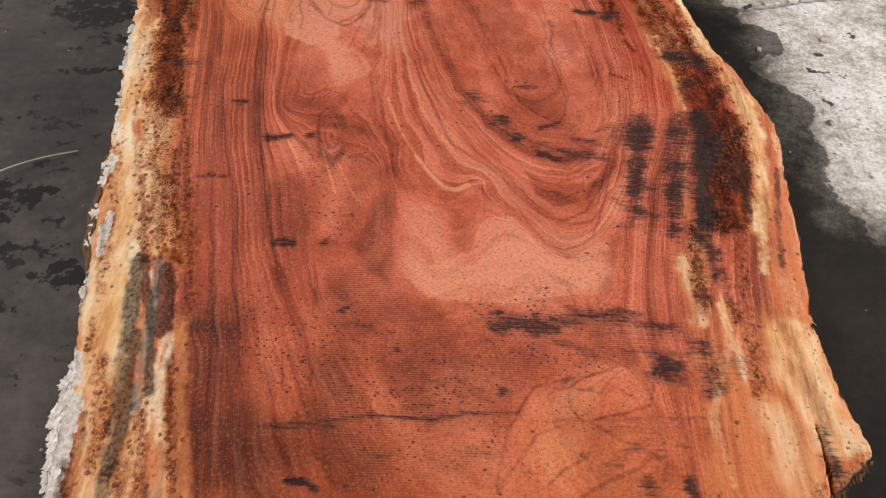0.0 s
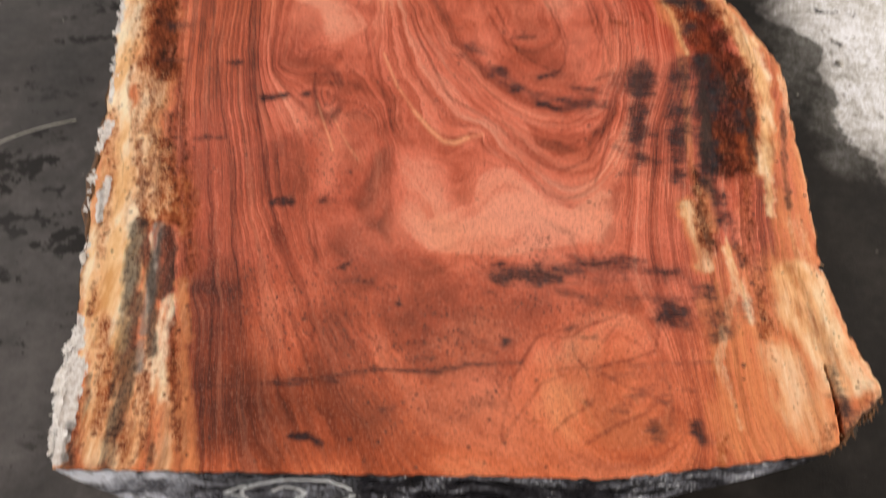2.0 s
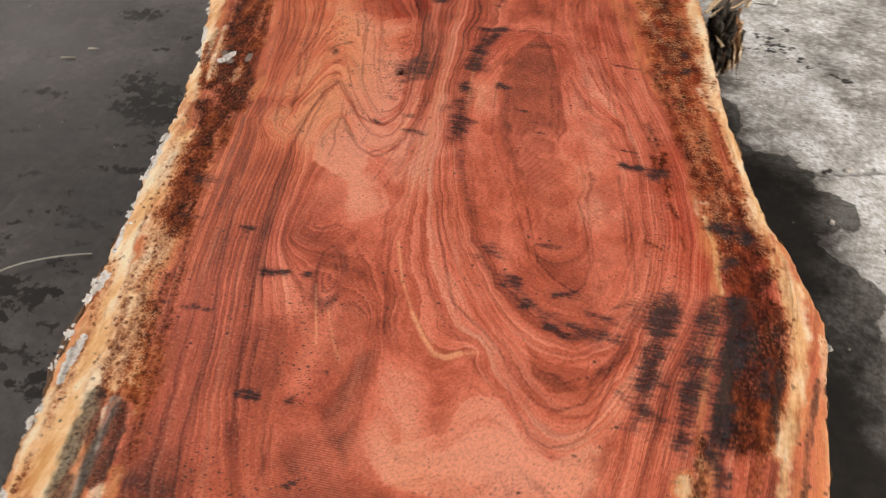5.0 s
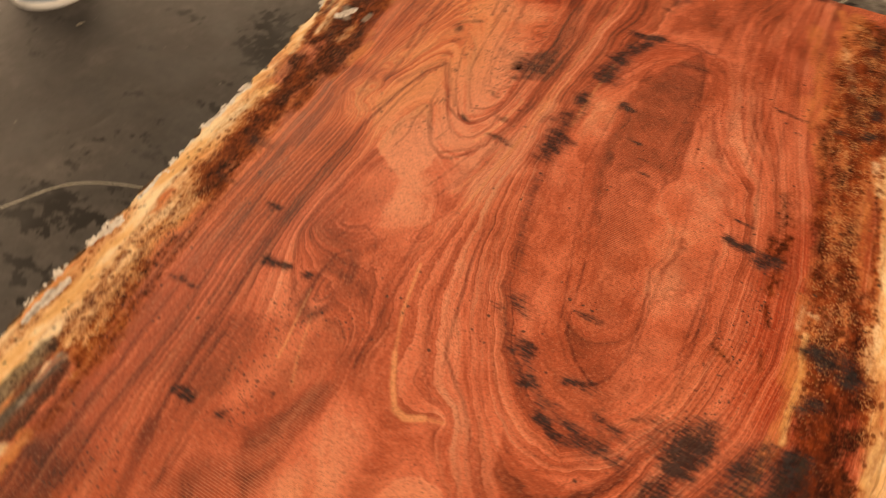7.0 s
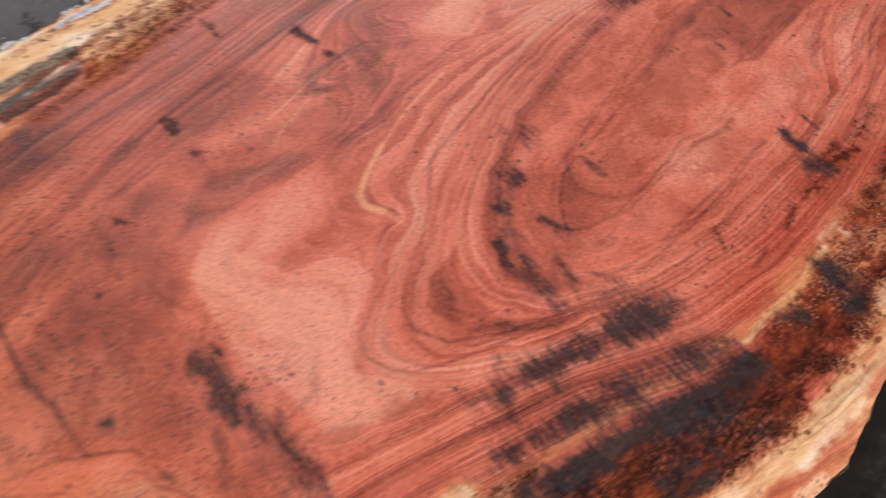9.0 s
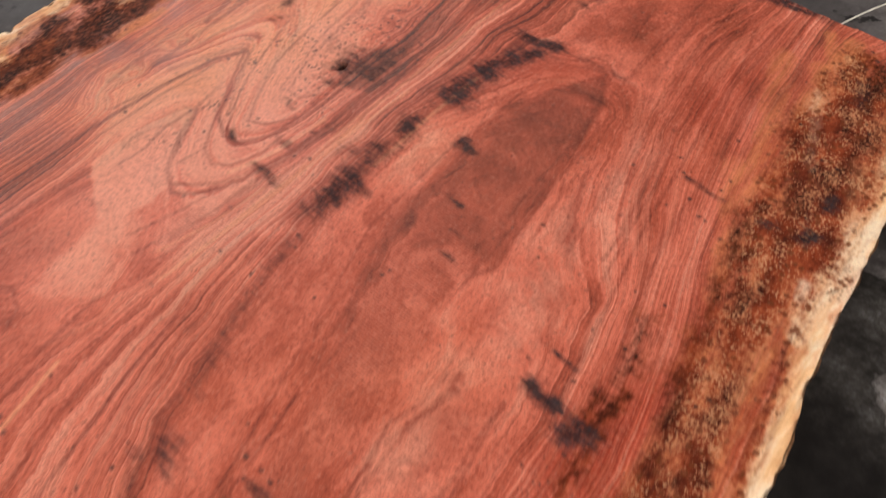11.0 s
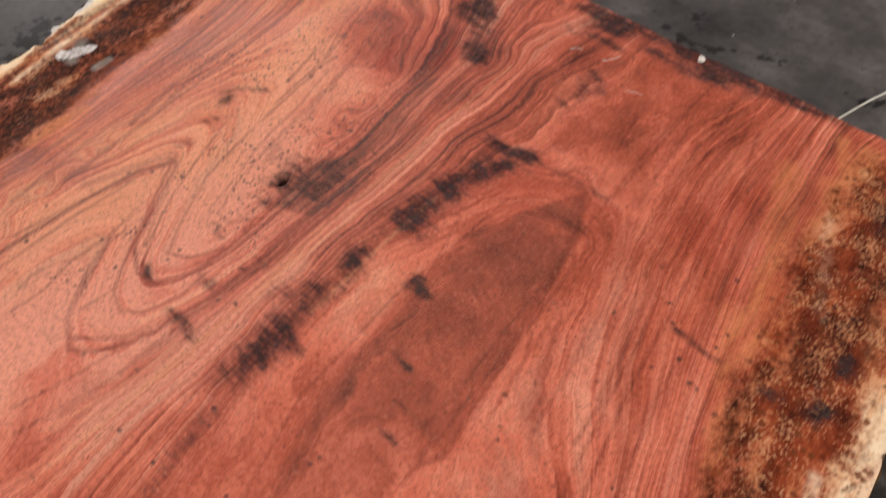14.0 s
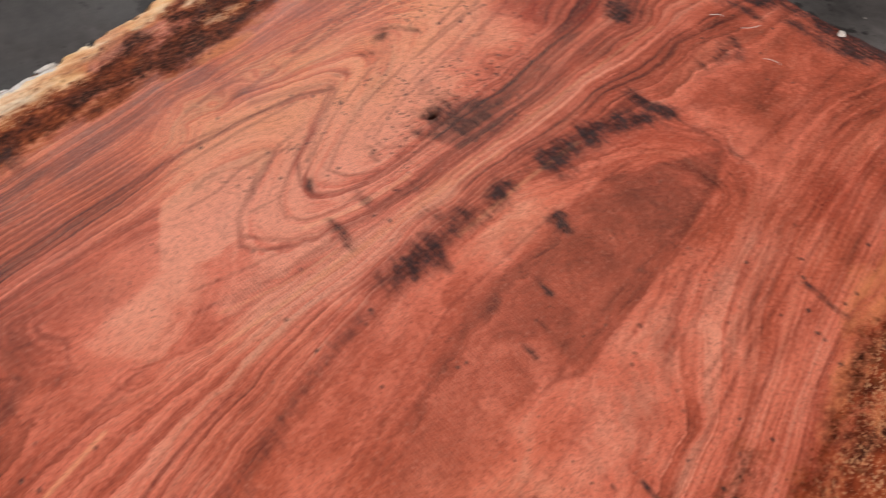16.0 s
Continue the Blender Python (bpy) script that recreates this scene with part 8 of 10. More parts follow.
field(ZONE, 0.0080, -0.05, 0.089, 1.054, 0.120, 1.066, 0.124, 1.006, 0.119, 0.925, 0.108, 0.893, 0.087, 0.907, 0.069, 0.953, 0.078, 1.019)
field(ZONE, 0.0030, -0.09, 0.234, 1.156, 0.285, 1.124, 0.361, 1.121, 0.413, 1.135, 0.398, 1.089, 0.346, 1.059, 0.295, 1.046, 0.258, 1.077)
field(ZONE, 0.0120, -0.08, -0.094, 1.039, -0.060, 1.068, -0.039, 0.881, -0.040, 0.778, -0.107, 0.860, -0.131, 0.905, -0.107, 0.954)
field(SAWN, 0.0100, 0.5, -0.094, 1.039, -0.060, 1.068, -0.036, 0.851, -0.034, 0.723, -0.141, 0.770, -0.109, 0.876, -0.107, 0.954)
field(ZONE, 0.0200, -0.05, -0.346, 1.052, -0.242, 1.115, -0.134, 1.071, -0.107, 0.954, -0.135, 0.889, -0.141, 0.770, -0.182, 0.739, -0.270, 0.847)
field(ZONE, 0.0200, -0.07, -0.149, 0.827, -0.037, 0.866, 0.041, 0.757, 0.199, 0.702, 0.472, 0.710, 0.456, 0.657, 0.316, 0.634, 0.262, 0.593, 0.220, 0.567, 0.205, 0.508, -0.060, 0.489, -0.157, 0.586)
field(SAWN, 0.0300, 0.5, -0.195, 0.824, -0.037, 0.866, 0.040, 0.770, 0.198, 0.728, 0.474, 0.723, 0.456, 0.657, 0.316, 0.634, 0.262, 0.593, 0.220, 0.567, 0.206, 0.382, -0.045, 0.364, -0.149, 0.539)
field(ZONE, 0.0140, 0.04, 0.246, 0.580, 0.304, 0.591, 0.391, 0.637, 0.455, 0.645, 0.458, 0.567, 0.404, 0.542, 0.352, 0.519, 0.210, 0.503, 0.231, 0.544)
field(ZONE, 0.0200, 0.05, 0.301, 0.515, 0.352, 0.514, 0.318, 0.441, 0.259, 0.386, 0.192, 0.381, 0.201, 0.454, 0.220, 0.504)
field(ZONE, 0.0040, 0.18, -0.405, 1.613, -0.416, 1.668, -0.395, 1.709, -0.384, 1.740, -0.318, 1.697, -0.275, 1.670, -0.269, 1.623, -0.291, 1.557)
field(ZONE, 0.0100, 0.07, -0.347, 1.637, -0.367, 1.690, -0.363, 1.720, -0.260, 1.639, -0.275, 1.600, -0.214, 1.535, -0.182, 1.468, -0.214, 1.412, -0.250, 1.412, -0.277, 1.507, -0.288, 1.561)
field(ZONE, 0.0060, -0.1, -0.298, 2.088, -0.271, 2.185, -0.310, 2.384, -0.293, 2.433, -0.242, 2.289, -0.206, 2.127, -0.205, 2.055, -0.262, 2.024)
field(SAWN, 0.0100, 0.8, -0.298, 2.088, -0.271, 2.185, -0.310, 2.384, -0.293, 2.433, -0.228, 2.302, -0.206, 2.127, -0.205, 2.055, -0.262, 2.024)
field(SAWN, 0.0300, 0.6, -0.202, 1.556, -0.213, 1.723, -0.182, 1.908, -0.198, 2.119, -0.219, 2.292, -0.162, 2.330, -0.138, 2.112, -0.117, 1.917, -0.103, 1.737, -0.097, 1.634, -0.187, 1.549)
field(SAWN, 0.0200, 0.25, -0.727, 1.831, -0.742, 1.999, -0.731, 2.171, -0.712, 2.315, -0.642, 2.235, -0.607, 2.028, -0.589, 1.856, -0.575, 1.751)
field(SAWN, 0.0200, 0.45, 0.152, 2.395, 0.177, 2.419, 0.237, 2.259, 0.271, 2.118, 0.298, 2.035, 0.272, 1.999, 0.240, 2.135, 0.208, 2.257)
field(ZONE, 0.0030, 0.06, -0.452, 1.990, -0.468, 2.086, -0.353, 2.017, -0.310, 1.933, -0.286, 1.864, -0.288, 1.812, -0.321, 1.829, -0.382, 1.891)
field(ZONE, 0.0030, -0.05, -0.470, 1.991, -0.455, 1.991, -0.339, 1.841, -0.284, 1.809, -0.236, 1.829, -0.239, 1.775, -0.263, 1.750, -0.302, 1.765, -0.367, 1.844)
field(RED, 0.0300, 0.95, -0.470, 2.359, -0.515, 2.436, -0.517, 2.498, -0.449, 2.565, -0.359, 2.542, -0.295, 2.465, -0.352, 2.397, -0.396, 2.354)
field(RED, 0.0300, 0.5, -0.704, 2.518, -0.512, 2.569, -0.312, 2.504, -0.296, 2.373, -0.473, 2.347, -0.664, 2.385)
field(RED, 0.0300, 0.6, -0.624, 1.876, -0.686, 2.033, -0.653, 2.154, -0.605, 1.970, -0.615, 1.830, -0.630, 1.780)
field(RED, 0.0300, 0.5, 0.209, 2.450, 0.230, 2.552, 0.257, 2.613, 0.285, 2.509, 0.287, 2.390, 0.245, 2.379)
field(RED, 0.0300, 0.45, -0.094, 2.270, -0.018, 2.380, 0.078, 2.405, 0.109, 2.306, 0.060, 2.229)

# broad black stains
field(STAIN, 0.0400, 0.36, 0.137, 0.737, 0.198, 0.762, 0.310, 0.771, 0.479, 0.777, 0.532, 0.754, 0.516, 0.713, 0.417, 0.705, 0.264, 0.687, 0.166, 0.692)
field(STAIN, 0.0300, 0.61, 0.465, 0.639, 0.519, 0.649, 0.530, 0.614, 0.483, 0.610)
field(STAIN, 0.0300, 0.61, 0.562, 0.653, 0.594, 0.655, 0.597, 0.607, 0.565, 0.598)
field(STAIN, 0.0240, 0.43, -0.551, 2.135, -0.513, 2.200, -0.489, 2.196, -0.487, 2.167, -0.520, 2.118)
field(STAIN, 0.0300, 0.43, -0.331, 2.056, -0.324, 2.133, -0.259, 2.162, -0.214, 2.086, -0.256, 2.030)
field(STAIN, 0.0400, 0.40, -0.139, 2.333, -0.087, 2.403, -0.013, 2.403, -0.029, 2.334, -0.061, 2.302, -0.084, 2.246)

# mottled strip of the far right
stroke(RUST, 0.0400, 0.9, 0.412, 2.541, 0.447, 2.435, 0.489, 2.351, 0.513, 2.240)
stroke(RUST, 0.0500, 0.9, 0.448, 2.683, 0.489, 2.529, 0.526, 2.410, 0.548, 2.263)
stroke(RUST, 0.0300, 0.7, 0.387, 2.777, 0.414, 2.634, 0.429, 2.471)

# mottled and stained wood beside the near right edge
stroke(STAIN, 0.0140, 0.8, 0.646, 1.258, 0.629, 1.117, 0.620, 1.014, 0.624, 0.935, 0.624, 0.860)
stroke(STAIN, 0.0100, 0.75, 0.580, 1.186, 0.564, 1.060, 0.560, 0.993)
stroke(STAIN, 0.0120, 0.7, 0.478, 1.215, 0.473, 1.087, 0.465, 1.018)
stroke(STAIN, 0.0160, 0.6, 0.507, 1.236, 0.502, 1.125)
stroke(CREAM, 0.0040, 0.3, 0.610, 1.245, 0.598, 1.115, 0.589, 1.012, 0.591, 0.917)
stroke(CREAM, 0.0100, 0.6, 0.585, 0.963, 0.588, 0.872, 0.591, 0.793)
stroke(SAP, 0.0200, 0.9, 0.564, 0.915, 0.574, 0.813, 0.577, 0.758)
stroke(RUST, 0.0180, 0.7, 0.703, 1.263, 0.686, 1.122, 0.676, 1.019)
stroke(RUST, 0.0140, 0.95, 0.755, 1.258, 0.737, 1.144, 0.708, 1.022)
stroke(SOOT_SHADE, 0.0120, 0.6, 0.747, 1.200, 0.716, 1.039)
stroke(CREAM, 0.0120, 0.75, 0.781, 1.222, 0.760, 1.111, 0.744, 0.992, 0.728, 0.898)
stroke(STAIN, 0.0070, 0.7, 0.643, 0.952, 0.643, 0.891, 0.643, 0.804, 0.647, 0.763)
stroke(CREAM, 0.0040, 0.8, 0.628, 0.831, 0.630, 0.775, 0.636, 0.742)
stroke(SOOT_SHADE, 0.0080, 0.6, 0.818, 1.206, 0.785, 1.028, 0.771, 0.916)
stroke(CREAM, 0.0100, 0.7, 0.638, 0.722, 0.640, 0.671, 0.642, 0.634)
stroke(RUST, 0.0100, 0.6, 0.673, 0.765, 0.672, 0.699, 0.666, 0.612)
field(RED, 0.0300, 0.55, 0.677, 1.251, 0.744, 1.257, 0.702, 0.896, 0.637, 0.890)
field(SAP, 0.0300, 0.35, 0.564, 1.774, 0.655, 1.856, 0.685, 1.728, 0.613, 1.627)
stroke(RUST, 0.0300, 0.75, 0.645, 1.564, 0.685, 1.511, 0.696, 1.434)
stroke(RUST, 0.0200, 0.7, 0.633, 1.637, 0.697, 1.637, 0.727, 1.532)
stroke(STAIN, 0.0180, 0.6, 0.623, 1.632, 0.678, 1.627, 0.696, 1.575)
stroke(CREAM, 0.0080, 0.8, 0.590, 1.647, 0.611, 1.563, 0.618, 1.478, 0.629, 1.400)
stroke(RUST, 0.0300, 0.8, 0.659, 1.363, 0.714, 1.316, 0.717, 1.237)
stroke(RUST, 0.0200, 0.55, 0.435, 1.990, 0.484, 1.848, 0.500, 1.742)
stroke(STAIN, 0.0200, 0.6, 0.453, 1.793, 0.491, 1.784)
field(ZONE, 0.0500, 0.09, -0.562, 1.699, -0.544, 1.830, -0.573, 2.062, -0.588, 2.413, -0.356, 2.317, -0.302, 2.067, -0.264, 1.801, -0.306, 1.611, -0.317, 1.577)
field(ZONE, 0.0600, -0.03, -0.454, 0.664, -0.281, 0.788, -0.169, 0.660, -0.059, 0.478, -0.044, 0.355, -0.361, 0.332)
field(ZONE, 0.0600, -0.05, -0.191, 0.795, 0.199, 0.688, 0.305, 0.621, 0.200, 0.497, 0.013, 0.359, -0.119, 0.349)
field(ZONE, 0.0500, -0.05, -0.259, 2.434, -0.186, 2.690, 0.139, 2.764, 0.170, 2.529, -0.018, 2.471, -0.155, 2.336)
field(ZONE, 0.0500, 0.05, 0.136, 1.728, 0.285, 1.624, 0.342, 1.431, 0.412, 1.204, 0.457, 1.369, 0.419, 1.738, 0.309, 2.153, 0.197, 2.077)

# dark red-brown strip along the near right edge
stroke(RUST, 0.0360, 1.0, 0.698, 1.469, 0.691, 1.296, 0.678, 1.143, 0.647, 1.023)
stroke(RUST, 0.0300, 1.0, 0.718, 1.314, 0.696, 1.141, 0.683, 1.020)
stroke(RUST, 0.0260, 0.9, 0.748, 1.339, 0.731, 1.182, 0.713, 1.076)
stroke(RUST, 0.0280, 0.9, 0.656, 1.497, 0.700, 1.409, 0.721, 1.332, 0.724, 1.251)
stroke(SOOT_SHADE, 0.0140, 0.7, 0.652, 1.335, 0.641, 1.178, 0.620, 1.038)
stroke(SOOT_SHADE, 0.0120, 0.6, 0.664, 1.391, 0.693, 1.330, 0.697, 1.249)
stroke(STAIN, 0.0160, 0.7, 0.612, 1.302, 0.602, 1.213, 0.586, 1.158)
stroke(STAIN, 0.0160, 0.75, 0.566, 1.144, 0.583, 1.200, 0.604, 1.279)
stroke(STAIN, 0.0180, 0.75, 0.563, 1.031, 0.569, 1.117, 0.581, 1.165)
stroke(STAIN, 0.0200, 0.7, 0.642, 1.141, 0.645, 1.222, 0.660, 1.308, 0.677, 1.381)
stroke(STAIN, 0.0160, 0.7, 0.621, 1.023, 0.625, 1.087, 0.635, 1.147)
stroke(RUST, 0.0300, 0.95, 0.666, 1.116, 0.679, 1.223, 0.692, 1.336, 0.691, 1.418)
stroke(RUST, 0.0240, 0.9, 0.727, 1.171, 0.741, 1.279, 0.739, 1.386)

# black bars across the rings, and the stained far edge
stroke(STAIN, 0.0220, 0.75, 0.503, 1.350, 0.484, 1.152)
stroke(STAIN, 0.0180, 0.5, 0.461, 1.097, 0.465, 1.010)
stroke(STAIN, 0.0180, 0.9, 0.601, 1.333, 0.573, 1.156)
stroke(STAIN, 0.0140, 0.8, 0.564, 1.138, 0.549, 0.986)
stroke(STAIN, 0.0120, 0.6, 0.542, 1.330, 0.528, 1.210)
stroke(STAIN, 0.0120, 0.7, 0.622, 1.214, 0.614, 1.071, 0.604, 0.989)
stroke(STAIN, 0.0300, 0.9, -0.191, 2.779, -0.143, 2.797)
stroke(STAIN, 0.0200, 0.85, -0.075, 2.776, 0.015, 2.773, 0.102, 2.809, 0.183, 2.829)
stroke(STAIN, 0.0120, 0.7, 0.232, 2.840, 0.297, 2.839)
stroke(STAIN, 0.0280, 0.95, -0.486, 2.766, -0.385, 2.670, -0.334, 2.592)
stroke(STAIN, 0.0130, 1.0, -0.315, 2.542)
stroke(STAIN, 0.0160, 0.6, -0.207, 2.718, -0.139, 2.736)
stroke(STAIN, 0.0120, 0.6, -0.100, 2.647, -0.060, 2.610)
stroke(STAIN, 0.0100, 0.5, -0.320, 2.789, -0.264, 2.764)
stroke(STAIN, 0.0100, 0.7, -0.308, 2.061, -0.286, 2.066)

# the knot's eye and the pale edge strip
stroke(VEIN, 0.0030, 0.8, -0.264, 1.305, -0.250, 1.327, -0.227, 1.306, -0.205, 1.255, -0.195, 1.199, -0.200, 1.160)
stroke(VEIN, 0.0030, 0.7, -0.265, 1.294, -0.259, 1.242, -0.243, 1.193, -0.224, 1.155)
stroke(VEIN, 0.0040, 0.6, -0.237, 1.300, -0.217, 1.255, -0.206, 1.205)
stroke(VEIN, 0.0030, 0.45, -0.295, 1.336, -0.289, 1.385, -0.265, 1.400, -0.225, 1.384, -0.193, 1.330, -0.176, 1.236)
stroke(LINE, 0.0025, 0.8, -0.247, 1.203, -0.223, 1.137, -0.202, 1.083, -0.190, 1.045)
stroke(RUST, 0.0450, 1.0, -0.888, 2.315, -0.804, 2.047, -0.729, 1.815)
stroke(RUST, 0.0300, 1.0, -0.789, 1.782, -0.720, 1.696, -0.720, 1.785)
stroke(RUST, 0.0300, 0.9, -0.673, 1.509, -0.646, 1.343, -0.612, 1.279)
stroke(RUST, 0.0160, 0.8, -0.579, 1.064, -0.542, 0.946, -0.522, 0.854)
stroke(SAP, 0.0300, 0.9, -0.769, 1.637, -0.736, 1.456, -0.691, 1.275)
stroke(CREAM, 0.0140, 0.9, -1.068, 2.581, -0.996, 2.355, -0.917, 2.043, -0.857, 1.842)
stroke(CREAM, 0.0160, 0.8, -0.769, 1.637, -0.751, 1.456, -0.713, 1.296)
stroke(GREY, 0.0120, 0.8, -0.845, 2.038, -0.808, 1.994)
stroke(RUST, 0.0120, 0.9, -0.881, 1.991, -0.826, 1.843)

# quiet wood of the near left and inside the tongue
field(CALM, 0.0400, 0.75, -0.421, 0.667, -0.287, 0.816, -0.104, 0.665, 0.032, 0.360, -0.333, 0.334)
field(CALM, 0.0300, 0.6, -0.126, 2.254, -0.117, 2.033, -0.082, 1.808, -0.029, 1.639, 0.057, 1.442, 0.160, 1.313, 0.266, 1.198, 0.344, 1.173, 0.399, 1.204, 0.440, 1.284, 0.450, 1.435, 0.384, 1.709, 0.235, 2.151, 0.102, 2.383, -0.079, 2.421)
field(CALM, 0.0400, 0.6, -0.056, 1.060, 0.120, 1.074, 0.389, 0.947, 0.413, 0.786, 0.043, 0.729, -0.034, 0.836)
field(ZONE, 0.0600, -0.02, -0.461, 0.690, -0.287, 0.816, -0.177, 0.712, -0.081, 0.352, -0.361, 0.332)

# red blotches of the far right strip
field(RED, 0.0400, 0.95, 0.554, 1.395, 0.518, 1.516, 0.465, 1.669, 0.452, 1.871, 0.509, 1.969, 0.503, 2.106, 0.581, 2.016, 0.612, 1.833, 0.674, 1.640, 0.704, 1.540)
stroke(RUST, 0.0120, 0.8, 0.475, 1.800, 0.483, 1.873)
stroke(RUST, 0.0120, 0.8, 0.580, 1.797, 0.626, 1.841)
stroke(RUST, 0.0140, 0.8, 0.654, 1.607, 0.688, 1.621)
stroke(RUST, 0.0100, 0.8, 0.684, 1.676, 0.685, 1.701)
stroke(RUST, 0.0090, 0.5, 0.458, 1.525, 0.492, 1.512)
stroke(RUST, 0.0100, 0.6, 0.505, 1.671, 0.524, 1.625)
stroke(RUST, 0.0120, 0.7, 0.554, 1.889, 0.541, 1.954)
stroke(RUST, 0.0120, 0.7, 0.525, 2.039, 0.517, 2.084)
stroke(RUST, 0.0100, 0.6, 0.490, 1.755, 0.498, 1.706)
stroke(RUST, 0.0100, 0.7, 0.650, 1.764, 0.650, 1.805)
stroke(RUST, 0.0080, 0.5, 0.538, 1.562, 0.544, 1.521)
stroke(RUST, 0.0090, 0.5, 0.592, 1.726, 0.559, 1.731)
stroke(STAIN, 0.0140, 0.6, 0.604, 1.611, 0.632, 1.606)
stroke(SAP, 0.0140, 0.8, 0.634, 1.495, 0.624, 1.539)
stroke(SAP, 0.0160, 0.6, 0.587, 1.694, 0.624, 1.709)
stroke(CREAM, 0.0080, 0.6, 0.581, 1.702, 0.624, 1.696)
stroke(SAP, 0.0200, 0.55, 0.360, 2.750, 0.388, 2.609, 0.413, 2.484, 0.432, 2.395)
stroke(SAP, 0.0200, 0.5, 0.507, 2.547, 0.536, 2.444, 0.571, 2.296)

# brown mottling and soot of the near left edge
stroke(RUST, 0.0180, 0.62, -0.557, 0.580, -0.517, 0.489, -0.501, 0.382)
stroke(RUST, 0.0180, 0.55, -0.469, 0.515, -0.431, 0.408, -0.419, 0.338)
stroke(RUST, 0.0140, 0.6, -0.433, 0.589, -0.401, 0.475, -0.361, 0.352)
stroke(SOOT_SHADE, 0.0120, 0.8, -0.553, 0.810, -0.518, 0.740, -0.482, 0.649)
stroke(SOOT_SHADE, 0.0120, 0.8, -0.503, 0.799, -0.485, 0.715, -0.471, 0.650)
stroke(SOOT_SHADE, 0.0120, 0.7, -0.526, 0.633, -0.516, 0.535, -0.499, 0.435)
stroke(CREAM, 0.0100, 0.9, -0.654, 0.816, -0.605, 0.626, -0.574, 0.507)
stroke(CREAM, 0.0060, 0.8, -0.526, 0.797, -0.496, 0.687, -0.479, 0.586)
stroke(CREAM, 0.0080, 0.7, -0.457, 0.638, -0.450, 0.540, -0.432, 0.450)

# the near left edge: straw, brown dots, soot and a chalky streak
stroke(SAP, 0.0450, 1.0, -0.679, 1.051, -0.628, 0.873, -0.593, 0.729, -0.562, 0.601, -0.536, 0.507, -0.510, 0.400, -0.491, 0.331)
stroke(SAP, 0.0350, 0.9, -0.476, 0.511, -0.453, 0.404, -0.445, 0.334)
stroke(SAP, 0.0220, 0.8, -0.596, 1.056, -0.562, 0.940, -0.536, 0.848)
stroke(CREAM, 0.0180, 1.0, -0.654, 1.053, -0.620, 0.904, -0.594, 0.785, -0.579, 0.703, -0.565, 0.625)
stroke(CREAM, 0.0100, 0.9, -0.554, 0.626, -0.526, 0.554, -0.521, 0.508)
stroke(CREAM, 0.0120, 0.8, -0.591, 0.624, -0.566, 0.552)
stroke(CREAM, 0.0120, 0.8, -0.588, 1.057, -0.559, 0.940, -0.536, 0.848)
stroke(CREAM, 0.0120, 0.85, -0.445, 0.645, -0.437, 0.572, -0.431, 0.513, -0.411, 0.437)
stroke(CREAM, 0.0080, 0.5, -0.435, 0.425, -0.416, 0.345)
stroke(RUST, 0.0120, 0.85, -0.628, 1.063, -0.598, 0.971, -0.559, 0.847)
stroke(RUST, 0.0160, 0.7, -0.561, 1.067, -0.514, 0.911, -0.488, 0.836)
stroke(RUST, 0.0140, 0.5, -0.531, 1.078, -0.477, 0.882, -0.426, 0.712)
stroke(RUST, 0.0100, 0.6, -0.703, 1.067, -0.684, 1.016)
stroke(RUST, 0.0140, 0.55, -0.505, 0.370, -0.462, 0.357)
stroke(RUST, 0.0120, 0.5, -0.608, 0.674, -0.588, 0.599)
stroke(SOOT_SHADE, 0.0200, 0.85, -0.558, 0.817, -0.544, 0.732, -0.527, 0.653, -0.511, 0.616)
stroke(SOOT_SHADE, 0.0160, 0.95, -0.496, 0.806, -0.469, 0.710, -0.467, 0.670)
stroke(SOOT_SHADE, 0.0160, 0.85, -0.507, 0.579, -0.489, 0.487, -0.478, 0.423, -0.476, 0.372)
stroke(SOOT_SHADE, 0.0100, 0.7, -0.481, 0.643, -0.468, 0.570, -0.452, 0.524)
stroke(GREY, 0.0100, 1.0, -0.518, 0.819, -0.503, 0.735, -0.491, 0.668, -0.483, 0.605, -0.480, 0.569)
stroke(GREY, 0.0080, 0.7, -0.479, 0.545, -0.466, 0.489)
stroke(SAP, 0.0120, 0.45, -0.422, 0.634, -0.399, 0.515, -0.360, 0.409, -0.339, 0.340)

# the far left edge: brown clots, straw flakes and a chalky patch
stroke(SAP, 0.0200, 1.0, -0.870, 1.895, -0.885, 1.971, -0.910, 2.068, -0.928, 2.154)
stroke(CREAM, 0.0070, 1.0, -0.880, 1.901, -0.897, 1.966, -0.928, 2.042, -0.943, 2.125)
stroke(WHITE, 0.0080, 0.9, -0.937, 2.084, -0.948, 2.115)
stroke(RUST, 0.0080, 1.0, -0.870, 1.939, -0.893, 1.998, -0.915, 2.070)
stroke(SAP, 0.0160, 0.9, -0.827, 1.893, -0.837, 1.943, -0.861, 2.002, -0.872, 2.068)
stroke(CREAM, 0.0080, 0.9, -0.831, 1.896, -0.841, 1.945, -0.864, 2.004, -0.875, 2.070, -0.896, 2.146, -0.905, 2.177)
stroke(WHITE, 0.0130, 0.85, -0.833, 1.992, -0.818, 2.035)
stroke(GREY, 0.0080, 0.8, -0.759, 2.015, -0.763, 2.045)
stroke(RUST, 0.0160, 1.0, -0.807, 1.861, -0.813, 1.918, -0.816, 1.970)
stroke(RUST, 0.0340, 1.0, -0.845, 2.070, -0.842, 2.174, -0.850, 2.272)
stroke(RUST, 0.0340, 1.0, -0.704, 1.785, -0.714, 1.851, -0.730, 1.936)
stroke(RUST, 0.0200, 0.85, -0.743, 1.954, -0.776, 2.044, -0.782, 2.133)
